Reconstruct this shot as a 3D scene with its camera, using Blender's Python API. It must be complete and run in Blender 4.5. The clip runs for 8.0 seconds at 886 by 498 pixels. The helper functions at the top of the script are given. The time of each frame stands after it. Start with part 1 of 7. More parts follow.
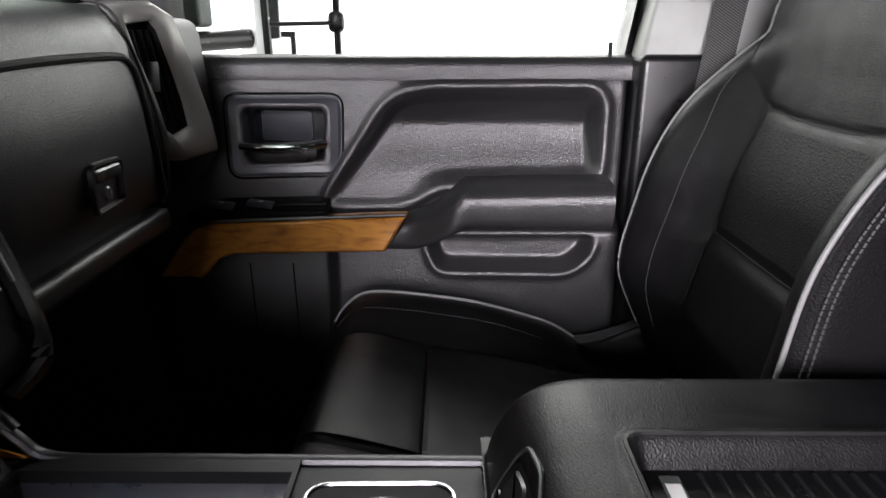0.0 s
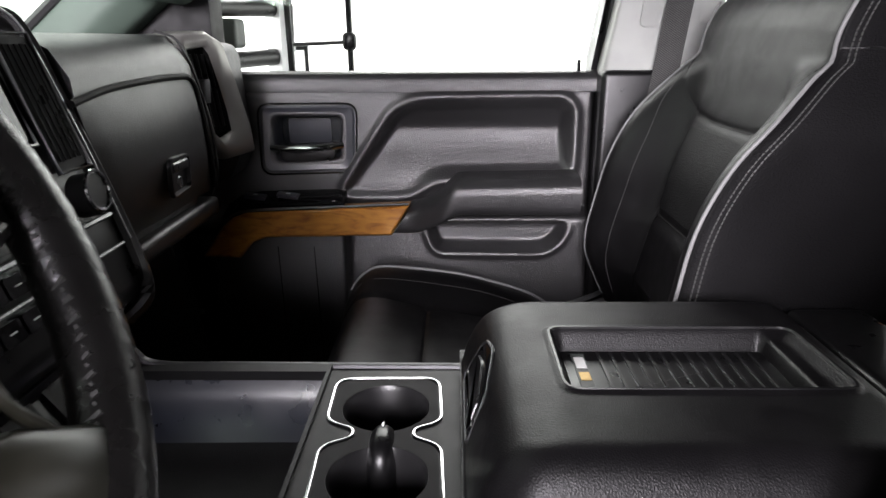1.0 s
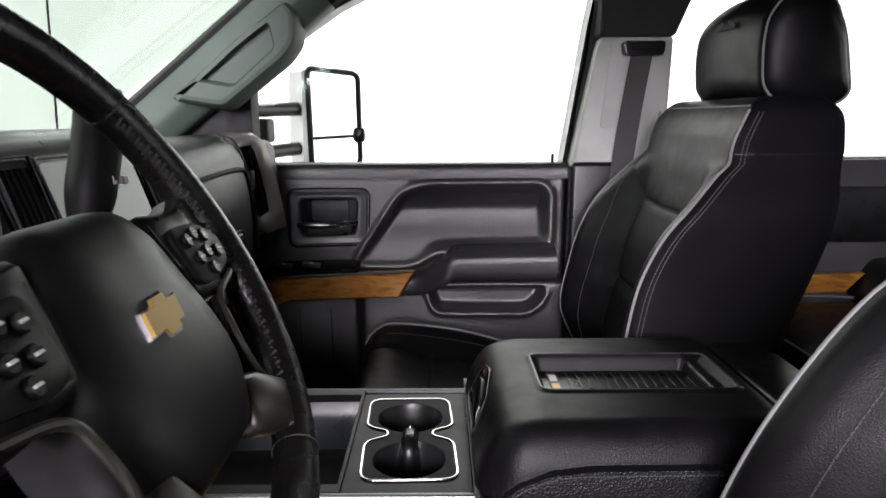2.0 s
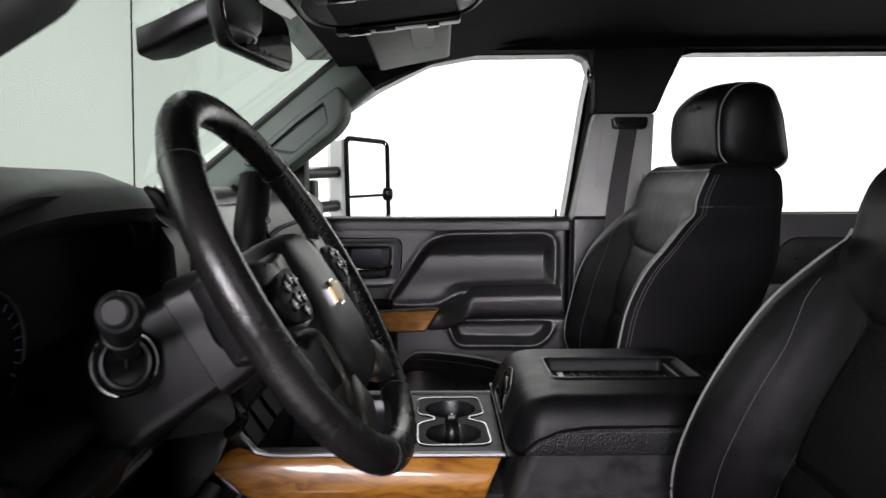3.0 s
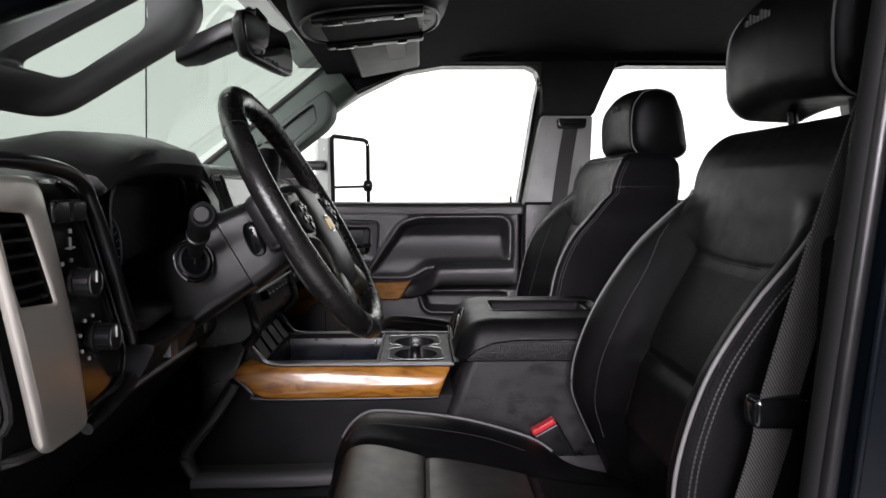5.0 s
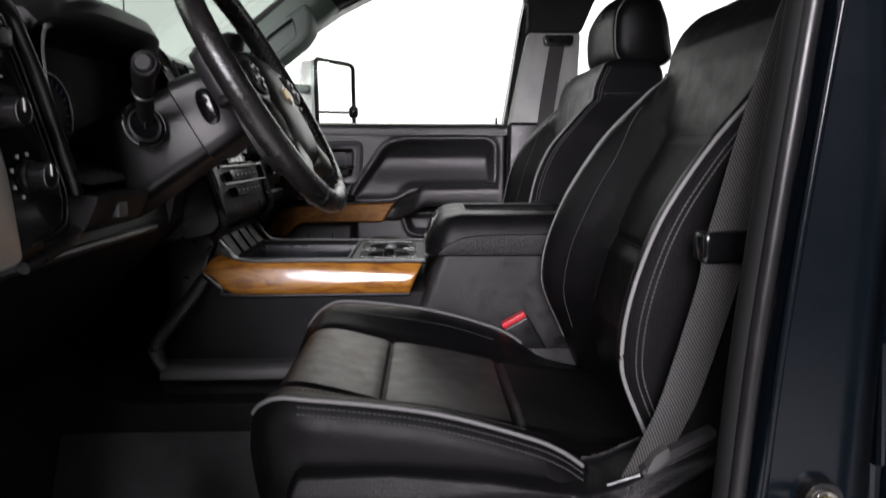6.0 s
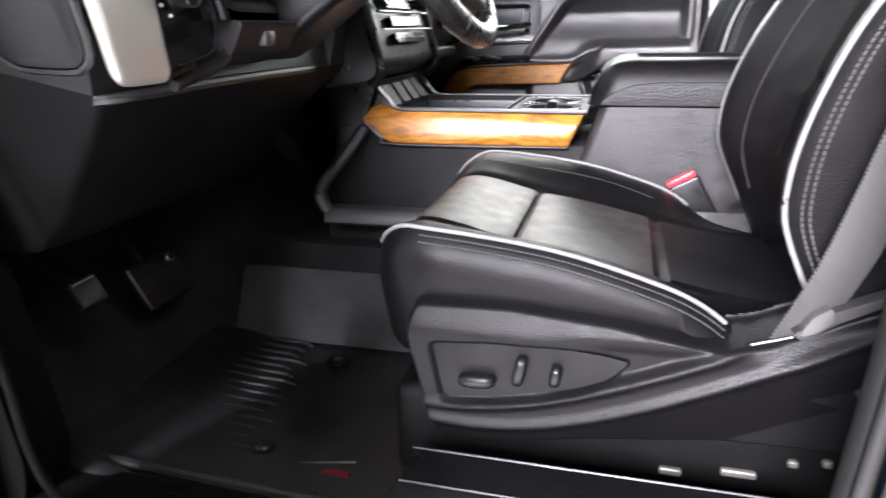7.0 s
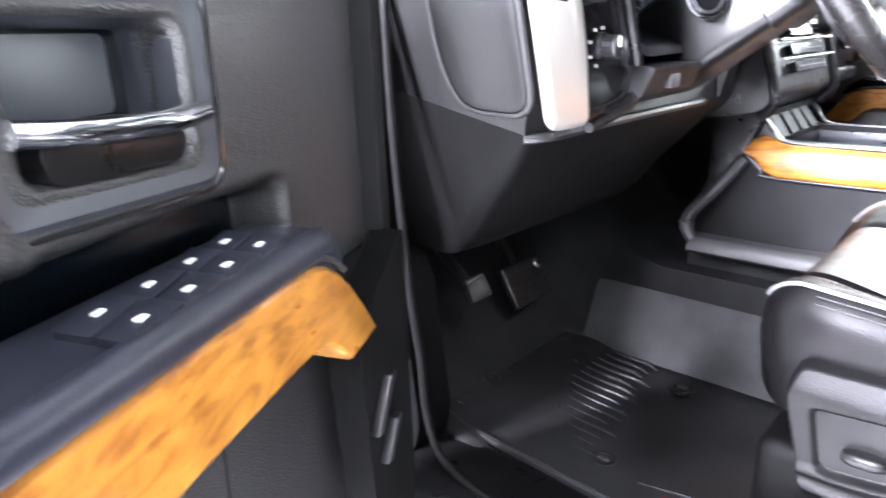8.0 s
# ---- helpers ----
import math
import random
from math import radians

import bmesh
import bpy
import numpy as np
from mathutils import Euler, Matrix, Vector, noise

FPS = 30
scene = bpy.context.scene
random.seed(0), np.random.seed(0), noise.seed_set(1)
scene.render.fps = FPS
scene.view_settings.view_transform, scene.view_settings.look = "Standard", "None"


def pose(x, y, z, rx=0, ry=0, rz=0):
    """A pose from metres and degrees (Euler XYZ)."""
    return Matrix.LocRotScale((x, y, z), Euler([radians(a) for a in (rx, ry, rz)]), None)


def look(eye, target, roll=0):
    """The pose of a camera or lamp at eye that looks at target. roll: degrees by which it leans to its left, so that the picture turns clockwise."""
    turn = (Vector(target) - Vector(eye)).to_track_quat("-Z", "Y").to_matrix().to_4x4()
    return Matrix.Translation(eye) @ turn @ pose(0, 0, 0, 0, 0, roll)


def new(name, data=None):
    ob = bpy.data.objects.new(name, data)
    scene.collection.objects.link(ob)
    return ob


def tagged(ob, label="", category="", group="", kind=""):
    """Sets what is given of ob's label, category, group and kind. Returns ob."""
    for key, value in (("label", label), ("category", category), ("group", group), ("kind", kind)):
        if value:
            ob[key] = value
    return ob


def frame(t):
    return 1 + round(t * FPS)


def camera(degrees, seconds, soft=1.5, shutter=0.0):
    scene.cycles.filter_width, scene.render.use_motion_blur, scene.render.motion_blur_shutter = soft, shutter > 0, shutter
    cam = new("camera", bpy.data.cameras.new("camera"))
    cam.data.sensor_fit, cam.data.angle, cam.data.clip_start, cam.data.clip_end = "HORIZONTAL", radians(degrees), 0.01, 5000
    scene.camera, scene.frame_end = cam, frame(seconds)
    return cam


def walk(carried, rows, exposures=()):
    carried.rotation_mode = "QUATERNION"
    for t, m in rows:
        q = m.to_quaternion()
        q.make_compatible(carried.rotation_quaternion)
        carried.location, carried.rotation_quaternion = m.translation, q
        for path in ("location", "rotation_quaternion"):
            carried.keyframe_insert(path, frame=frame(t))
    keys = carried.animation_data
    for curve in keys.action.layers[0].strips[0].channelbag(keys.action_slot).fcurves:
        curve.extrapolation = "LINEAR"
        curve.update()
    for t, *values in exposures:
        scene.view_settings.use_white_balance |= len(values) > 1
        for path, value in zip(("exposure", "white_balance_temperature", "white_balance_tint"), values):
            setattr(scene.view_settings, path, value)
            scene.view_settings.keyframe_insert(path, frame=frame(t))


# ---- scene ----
cam = camera(67.3, 8.0, shutter=0.3)
PATH = [
    (0.0, (0.0070, -0.2836, 0.7853), (-0.0050, 1.6162, 0.1603), -0.03),
    (0.5, (0.0120, -0.3879, 0.7975), (-0.0060, 1.5105, 0.1686), -0.24),
    (1.0, (0.0280, -0.5014, 0.8084), (-0.0060, 1.4047, 0.2039), -0.38),
    (1.5, (0.0140, -0.6123, 0.8272), (-0.0130, 1.3249, 0.3307), -0.36),
    (2.0, (-0.0010, -0.7459, 0.8508), (0.0120, 1.2161, 0.4627), -0.27),
    (2.2, (-0.0020, -0.7940, 0.8520), (0.0110, 1.1800, 0.5310), -0.15),
    (3.3, (-0.0850, -1.1094, 0.8453), (-0.0750, 0.8801, 0.6406), -0.28),
    (3.5, (-0.0960, -1.1590, 0.8401), (-0.0880, 0.8306, 0.6364), -0.18),
    (4.0, (-0.0860, -1.2599, 0.8320), (-0.0730, 0.7308, 0.6402), 0.03),
    (4.2, (-0.0760, -1.2890, 0.8283), (-0.0568, 0.7020, 0.6411), 0.08),
    (5.3, (-0.0058, -1.3576, 0.7624), (0.0670, 0.6330, 0.5832), -0.02),
    (5.5, (0.0060, -1.3586, 0.7385), (0.0790, 0.6316, 0.5538), -0.04),
    (6.0, (0.0330, -1.3481, 0.6674), (0.0910, 0.6287, 0.3694), 0.13),
    (6.5, (0.0710, -1.3161, 0.6148), (-0.0700, 0.6076, 0.0862), -0.33),
    (7.0, (0.0960, -1.3101, 0.6023), (-0.4000, 0.5222, -0.0275), -1.01),
    (7.5, (0.0860, -1.3444, 0.6250), (-0.8752, 0.2963, 0.0053), -1.64),
    (8.0, (0.0530, -1.3809, 0.6590), (-1.2579, -0.0009, 0.0449), -1.70),
]
walk(cam, [(t, look(eye, target, roll)) for t, eye, target, roll in PATH],
     exposures=[(0.0, 1.2, 6550, 13), (0.5, 1.28, 6550, 13), (1.0, 1.22, 6550, 13), (1.5, 0.98, 6550, 13), (2.0, 0.62, 6550, 13), (3.5, 0.0, 6550, 14), (5.5, 0.1, 6550, 14), (6.0, 0.1, 6550, 14), (6.5, 0.42, 6500, 14), (7.0, 2.2, 6350, 13), (7.5, 2.68, 6150, 13), (8.0, 3.75, 5950, 13)])

# ---- world and light ----
world = bpy.data.worlds.new("studio_air")
scene.world = world
world.use_nodes = True
world.node_tree.nodes["Background"].inputs[0].default_value = (1.0, 1.0, 1.0, 1)
world.node_tree.nodes["Background"].inputs[1].default_value = 0.35


def area_lamp(name, eye, target, sx, sy, power, colour=(1, 1, 1)):
    lamp = bpy.data.lights.new(name, "AREA")
    lamp.shape, lamp.size, lamp.size_y, lamp.energy, lamp.color = "RECTANGLE", sx, sy, power, colour
    ob = new(name, lamp)
    ob.matrix_world = look(eye, target)
    return ob


# key lamp, out of view on the driver's side
area_lamp("unseen_softbox", (-0.75, -4.75, 1.95), (-0.1, 0.2, 0.6), 2.2, 1.7, 520, (1.0, 0.965, 1.03))
# overhead fill added to lift the ground and open door; no known panel
area_lamp("unseen_ceiling_fill", (-0.4, -2.7, 4.4), (-0.4, -2.6, 0.0), 3.2, 1.4, 24, (0.97, 0.985, 1.0))
# fills added from behind, the passenger side and the front, all unseen
area_lamp("unseen_softbox", (3.2, -3.0, 3.6), (-0.3, -0.7, 0.4), 1.6, 1.2, 14, (1.0, 0.985, 1.0))
area_lamp("unseen_softbox", (-0.4, 3.2, 2.6), (-0.1, 0.6, 0.6), 3.2, 1.2, 70)
area_lamp("unseen_softbox", (-3.4, -0.4, 2.6), (-0.4, 0.1, 0.7), 2.6, 1.2, 30)


# ---- materials ----
def material(name, colour, rough=0.5, metal=0.0, grain=0.0, grain_scale=400, vary=0.15, coat=0.0, spec=0.5, wear=0.035, kind="noise"):
    m = bpy.data.materials.new(name)
    m.use_nodes = True
    nt = m.node_tree
    b = nt.nodes["Principled BSDF"]
    b.inputs["Metallic"].default_value = metal
    b.inputs["Coat Weight"].default_value = coat
    b.inputs["Coat Roughness"].default_value = 0.06
    b.inputs["Specular IOR Level"].default_value = spec
    tc = nt.nodes.new("ShaderNodeTexCoord")
    big = nt.nodes.new("ShaderNodeTexNoise")
    big.inputs["Scale"].default_value, big.inputs["Detail"].default_value = 9, 5
    nt.links.new(tc.outputs["Object"], big.inputs["Vector"])
    ramp = nt.nodes.new("ShaderNodeMapRange")
    ramp.inputs[1].default_value, ramp.inputs[2].default_value = 0.3, 0.7
    ramp.inputs[3].default_value, ramp.inputs[4].default_value = 1 - vary, 1 + vary
    nt.links.new(big.outputs["Fac"], ramp.inputs[0])
    mul = nt.nodes.new("ShaderNodeVectorMath")
    mul.operation = "SCALE"
    mul.inputs[0].default_value = colour
    nt.links.new(ramp.outputs[0], mul.inputs["Scale"])
    nt.links.new(mul.outputs[0], b.inputs["Base Color"])
    rr = nt.nodes.new("ShaderNodeMapRange")
    rr.inputs[1].default_value, rr.inputs[2].default_value = 0.25, 0.75
    rr.inputs[3].default_value, rr.inputs[4].default_value = max(rough - wear, 0.02), min(rough + wear, 1)
    fine = nt.nodes.new("ShaderNodeTexNoise")
    fine.inputs["Scale"].default_value, fine.inputs["Detail"].default_value = 34, 6
    nt.links.new(tc.outputs["Object"], fine.inputs["Vector"])
    nt.links.new(fine.outputs["Fac"], rr.inputs[0])
    nt.links.new(rr.outputs[0], b.inputs["Roughness"])
    if grain:
        g = nt.nodes.new("ShaderNodeTexVoronoi" if kind == "cells" else "ShaderNodeTexNoise")
        g.inputs["Scale"].default_value = grain_scale
        nt.links.new(tc.outputs["Object"], g.inputs["Vector"])
        bump = nt.nodes.new("ShaderNodeBump")
        bump.inputs["Strength"].default_value, bump.inputs["Distance"].default_value = grain, 0.001
        nt.links.new(g.outputs[0], bump.inputs["Height"])
        nt.links.new(bump.outputs[0], b.inputs["Normal"])
    return m


def wood_material():
    m = material("amber_wood", (0.36, 0.15, 0.035), 0.3, coat=0.8)
    nt = m.node_tree
    b = nt.nodes["Principled BSDF"]
    tc = nt.nodes.new("ShaderNodeTexCoord")
    mp = nt.nodes.new("ShaderNodeMapping")
    mp.inputs["Scale"].default_value = (6, 12, 26)
    n1 = nt.nodes.new("ShaderNodeTexNoise")
    n1.inputs["Scale"].default_value, n1.inputs["Detail"].default_value, n1.inputs["Distortion"].default_value = 1.6, 8, 2.6
    n2 = nt.nodes.new("ShaderNodeTexNoise")
    n2.inputs["Scale"].default_value, n2.inputs["Detail"].default_value = 22, 9
    cr = nt.nodes.new("ShaderNodeValToRGB")
    cr.color_ramp.elements[0].position, cr.color_ramp.elements[0].color = 0.32, (0.19, 0.068, 0.011, 1)
    cr.color_ramp.elements[1].position, cr.color_ramp.elements[1].color = 0.70, (0.415, 0.182, 0.029, 1)
    mid = cr.color_ramp.elements.new(0.5)
    mid.color = (0.335, 0.140, 0.021, 1)
    ma = nt.nodes.new("ShaderNodeMath")
    ma.operation = "MULTIPLY_ADD"
    ma.inputs[1].default_value, ma.inputs[2].default_value = 0.55, -0.275
    ad = nt.nodes.new("ShaderNodeMath")
    nt.links.new(tc.outputs["Object"], mp.inputs["Vector"])
    nt.links.new(mp.outputs[0], n1.inputs["Vector"])
    nt.links.new(tc.outputs["Object"], n2.inputs["Vector"])
    nt.links.new(n2.outputs[0], ma.inputs[0])
    nt.links.new(n1.outputs[0], ad.inputs[0])
    nt.links.new(ma.outputs[0], ad.inputs[1])
    nt.links.new(ad.outputs[0], cr.inputs[0])
    nt.links.new(cr.outputs[0], b.inputs["Base Color"])
    return m


def webbing_material():
    """Grey belt cloth: fine slanting ribs, light and dark threads."""
    m = material("grey_webbing", (0.016, 0.016, 0.0165), 0.75, vary=0.2, spec=0.25)
    nt = m.node_tree
    b = nt.nodes["Principled BSDF"]
    tc = nt.nodes.new("ShaderNodeTexCoord")
    wv = nt.nodes.new("ShaderNodeTexWave")
    wv.bands_direction = "DIAGONAL"
    wv.inputs["Scale"].default_value, wv.inputs["Distortion"].default_value = 150, 0.8
    wv.inputs["Detail Scale"].default_value = 6
    cr = nt.nodes.new("ShaderNodeValToRGB")
    cr.color_ramp.elements[0].position, cr.color_ramp.elements[0].color = 0.30, (0.021, 0.021, 0.021, 1)
    cr.color_ramp.elements[1].position, cr.color_ramp.elements[1].color = 0.72, (0.080, 0.079, 0.077, 1)
    bump = nt.nodes.new("ShaderNodeBump")
    bump.inputs["Strength"].default_value, bump.inputs["Distance"].default_value = 0.5, 0.0006
    nt.links.new(tc.outputs["Object"], wv.inputs["Vector"])
    nt.links.new(wv.outputs["Fac"], cr.inputs[0])
    nt.links.new(cr.outputs[0], b.inputs["Base Color"])
    nt.links.new(wv.outputs["Fac"], bump.inputs["Height"])
    nt.links.new(bump.outputs[0], b.inputs["Normal"])
    return m


def glass_material(name, tint, gloss=1.0):
    m = bpy.data.materials.new(name)
    m.use_nodes = True
    nt = m.node_tree
    nt.nodes.remove(nt.nodes["Principled BSDF"])
    tr, gl, mx, fr = (nt.nodes.new("ShaderNode" + k) for k in ("BsdfTransparent", "BsdfGlossy", "MixShader", "Fresnel"))
    tr.inputs[0].default_value = (*tint, 1)
    gl.inputs["Roughness"].default_value = 0.0
    fr.inputs[0].default_value = 1.45
    sc = nt.nodes.new("ShaderNodeMath")
    sc.operation = "MULTIPLY"
    sc.inputs[1].default_value = gloss
    nt.links.new(fr.outputs[0], sc.inputs[0])
    nt.links.new(sc.outputs[0], mx.inputs[0])
    nt.links.new(tr.outputs[0], mx.inputs[1])
    nt.links.new(gl.outputs[0], mx.inputs[2])
    nt.links.new(mx.outputs[0], nt.nodes["Material Output"].inputs[0])
    return m


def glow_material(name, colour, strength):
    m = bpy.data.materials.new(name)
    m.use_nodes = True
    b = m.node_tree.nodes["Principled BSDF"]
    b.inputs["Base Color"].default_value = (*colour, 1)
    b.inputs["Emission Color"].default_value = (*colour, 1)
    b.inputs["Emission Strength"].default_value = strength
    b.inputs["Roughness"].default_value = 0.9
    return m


LEATHER = material("black_leather", (0.0034, 0.0032, 0.0035), 0.37, grain=0.24, grain_scale=760, vary=0.14, kind="cells", spec=0.16, wear=0.09)
LEATHER_WORN = material("worn_black_leather", (0.0170, 0.0152, 0.0130), 0.38, grain=0.2, grain_scale=800, vary=0.25, kind="cells", spec=0.36, wear=0.1)
LEATHER_RIM = material("rim_leather", (0.0085, 0.0080, 0.0078), 0.27, grain=0.14, grain_scale=1000, vary=0.3, kind="cells", spec=0.6)
RED_PRINT = material("dull_red_print", (0.10, 0.006, 0.012), 0.5)
PERFORATED = material("perforated_leather", (0.0036, 0.0035, 0.0037), 0.5, grain=0.5, grain_scale=480, kind="cells", spec=0.16)
PLASTIC = material("grained_black_plastic", (0.0165, 0.0160, 0.0167), 0.33, grain=0.5, grain_scale=520, kind="cells", spec=0.95)
SOFT = material("soft_dash_plastic", (0.0045, 0.0043, 0.0046), 0.4, grain=0.28, grain_scale=800, kind="cells", spec=0.5)
SMOOTH = material("smooth_black_plastic", (0.0045, 0.0044, 0.0047), 0.32, wear=0.08, spec=0.36)
GLOSS = material("gloss_black_plastic", (0.004, 0.004, 0.0044), 0.12, wear=0.05)
# grey plastic; a little blue window tint is kept in the colour
SLATE = material("window_tinted_plastic", (0.026, 0.028, 0.035), 0.34, wear=0.01, spec=0.9, vary=0.05)
SCUFFED = material("scuffed_black_plastic", (0.0190, 0.0184, 0.0190), 0.42, grain=0.3, grain_scale=500, vary=0.4, wear=0.12, spec=0.6)
KICK = material("charcoal_trim_plastic", (0.042, 0.042, 0.042), 0.5, grain=0.2, grain_scale=800, spec=0.5)
SHIELD = material("grained_seat_plastic", (0.0045, 0.0043, 0.0046), 0.36, grain=0.3, grain_scale=620, kind="cells", spec=0.15)
MATTE = material("matte_black_plastic", (0.0042, 0.0040, 0.0043), 0.55, wear=0.1, spec=0.25)
DARK = material("deep_black", (0.003, 0.003, 0.003), 0.7, spec=0.2)
PIPING = material("light_grey_piping", (0.13, 0.13, 0.13), 0.6)
THREAD = material("grey_thread", (0.040, 0.0395, 0.0385), 0.7)
DARK_THREAD = material("dark_grey_thread", (0.035, 0.035, 0.035), 0.7)
CHROME = material("chrome", (0.80, 0.80, 0.81), 0.08, 1.0, wear=0.05, vary=0.03)
SATIN = material("satin_silver", (0.15, 0.15, 0.155), 0.38, 1.0, vary=0.05)
CHAMPAGNE = material("champagne_metallic", (0.60, 0.575, 0.52), 0.36, 0.7, vary=0.06, wear=0.08)
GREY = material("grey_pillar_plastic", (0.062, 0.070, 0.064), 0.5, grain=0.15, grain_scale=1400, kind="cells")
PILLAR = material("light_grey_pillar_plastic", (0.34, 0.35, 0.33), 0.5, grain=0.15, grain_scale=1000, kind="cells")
# pillar grey with the windshield's green light mixed into the colour
GREEN_GREY = material("green_lit_pillar", (0.062, 0.086, 0.069), 0.6, grain=0.15, grain_scale=1200)
BLUE = material("blue_gauge_print", (0.22, 0.30, 0.60), 0.5)
GREYCLOTH = material("black_headliner_cloth", (0.0140, 0.0140, 0.0145), 0.95, grain=0.4, grain_scale=1200, spec=0.2)
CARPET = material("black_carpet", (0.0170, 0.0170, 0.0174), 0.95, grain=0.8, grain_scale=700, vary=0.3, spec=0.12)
# lit copy of the black carpet: the light is in its paler colour
LIT_CARPET = material("lit_black_carpet", (0.066, 0.066, 0.067), 0.95, grain=0.8, grain_scale=700, vary=0.3, spec=0.15)
# mat rubber, paler and more uneven than RUBBER
MAT = material("pale_mat_rubber", (0.0180, 0.0176, 0.0182), 0.36, grain=0.25, grain_scale=500, vary=0.45, spec=0.5, wear=0.1)
RUBBER = material("black_rubber", (0.0100, 0.0098, 0.0103), 0.32, grain=0.15, grain_scale=800, vary=0.3)
WEBBING = webbing_material()
FLANK = material("dull_side_leather", (0.0038, 0.0036, 0.0039), 0.55, grain=0.5, grain_scale=520, vary=0.2, kind="cells", spec=0.05, wear=0.1)
VENT_TRIM = material("warm_grey_metallic", (0.28, 0.275, 0.26), 0.34, 0.6, vary=0.06, wear=0.06)
HUB = material("smooth_airbag_plastic", (0.0065, 0.0062, 0.0064), 0.40, grain=0.08, grain_scale=1200, kind="cells", spec=0.42)
CUP_CHROME = material("dark_chrome", (0.42, 0.42, 0.43), 0.16, 1.0, vary=0.05, wear=0.06)
DULL_RIM = material("dull_dark_rim", (0.035, 0.035, 0.037), 0.4, 0.8, vary=0.06)
SHROUD = material("grained_column_plastic", (0.0032, 0.0031, 0.0033), 0.34, grain=0.14, grain_scale=900, kind="cells", spec=0.42)
# bin plastic with the bluish light on it put into the base
BIN = material("blue_lit_bin_plastic", (0.0105, 0.0120, 0.0175), 0.30, wear=0.06, spec=0.5)
PLATE = material("satin_black_plate", (0.0065, 0.0064, 0.0068), 0.45, grain=0.1, grain_scale=1400, spec=0.15, wear=0.05)
SIDE_BAND = material("perforated_band_leather", (0.006, 0.006, 0.0064), 0.42, grain=0.8, grain_scale=430, kind="cells", spec=0.35)
HEADER = material("dark_grey_header_cloth", (0.030, 0.031, 0.031), 0.9, grain=0.4, grain_scale=1200, spec=0.15)
OLIVE = material("dull_bronze_plastic", (0.030, 0.029, 0.021), 0.36, vary=0.1, spec=0.5)
# black trim with shade put into it: darker and duller than the rest
SHADED_TRIM = material("shaded_black_trim", (0.0022, 0.0022, 0.0022), 0.75, grain=0.3, grain_scale=700, kind="cells", spec=0.05)
BOX_SIDE = material("scuffed_console_plastic", (0.0120, 0.0115, 0.0118), 0.46, grain=0.5, grain_scale=420, vary=0.5, wear=0.24, spec=0.5)
KNEE = material("dull_black_plastic", (0.0028, 0.0027, 0.0028), 0.5, grain=0.2, grain_scale=900, kind="cells", spec=0.14)
PAINT = material("dark_blue_paint", (0.0016, 0.0028, 0.0042), 0.22, coat=0.06, vary=0.08, spec=0.22)
WHITE_PAINT = material("white_paint", (0.75, 0.76, 0.76), 0.25, coat=0.6, vary=0.04)
RED = material("red_plastic", (0.45, 0.015, 0.025), 0.4)
YELLOW = material("yellow_label", (0.34, 0.25, 0.018), 0.5)
PAPER = material("white_label", (0.65, 0.65, 0.63), 0.6)
GOLD = material("gold_badge", (0.35, 0.22, 0.06), 0.35, 0.6)
GOLD_ZINC = material("yellow_zinc_steel", (0.50, 0.46, 0.20), 0.3, 1.0)
ZINC = material("bright_zinc_plate", (0.22, 0.215, 0.2), 0.4, 0.6)
ANCHOR = material("pale_grey_plastic", (0.045, 0.044, 0.043), 0.5)
STEEL = material("zinc_steel", (0.45, 0.44, 0.40), 0.28, 1.0)
WOOD = wood_material()
WINDSHIELD = glass_material("tinted_windshield", (0.62, 0.72, 0.64), 0.6)
SIDE_GLASS = glass_material("side_glass", (0.94, 0.96, 0.94), 0.5)
SCREEN = material("dark_screen", (0.012, 0.014, 0.018), 0.08)
MIRROR = material("mirror_silver", (0.9, 0.9, 0.9), 0.01, 1.0, vary=0.0, wear=0.0)
# backdrop white emits by itself, in place of lamps shining on it
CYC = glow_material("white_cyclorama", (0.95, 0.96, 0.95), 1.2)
DIM_WALL = material("unseen_grey_studio", (0.20, 0.20, 0.20), 0.8)
NAVY = material("navy_black_plastic", (0.014, 0.015, 0.022), 0.34, grain=0.12, grain_scale=900, kind="cells", wear=0.03)
FLOOR_PAINT = material("pale_studio_floor", (0.55, 0.55, 0.54), 0.5, vary=0.1)


# ---- mesh helpers ----
def thing(name, base, label, category, group="", kind=""):
    e = new(name)
    e.empty_display_size = 0.05
    e.location = base
    e.matrix_world = Matrix.Translation(base)
    return tagged(e, label, category, group, kind)


def settle(name, bm, mat, smooth=40):
    bmesh.ops.recalc_face_normals(bm, faces=bm.faces)
    me = bpy.data.meshes.new(name)
    bm.to_mesh(me)
    bm.free()
    me.materials.append(mat)
    me.polygons.foreach_set("use_smooth", [True] * len(me.polygons))
    me.set_sharp_from_angle(angle=radians(smooth))
    return me


def part(name, bm, mat, parent, label="", smooth=40):
    ob = new(name, settle(name, bm, mat, smooth))
    ob.parent = parent
    top = parent
    while top.parent:
        top = top.parent
    if parent is top:
        ob.matrix_parent_inverse = Matrix.Translation(-Vector(top.location))
    if label:
        ob["label"] = label
    return ob


def whole(name, bm, mat, label, category, group="", kind="", smooth=40):
    return tagged(new(name, settle(name, bm, mat, smooth)), label, category, group, kind)


def loft(rings, close=True, cap=True):
    bm = bmesh.new()
    rows = [[bm.verts.new(p) for p in r] for r in rings]
    n = len(rows[0])
    for a, b in zip(rows, rows[1:]):
        for i in range(n if close else n - 1):
            j = (i + 1) % n
            bm.faces.new((a[i], a[j], b[j], b[i]))
    if cap and close:
        bm.faces.new(rows[0][::-1])
        bm.faces.new(rows[-1])
    return bm


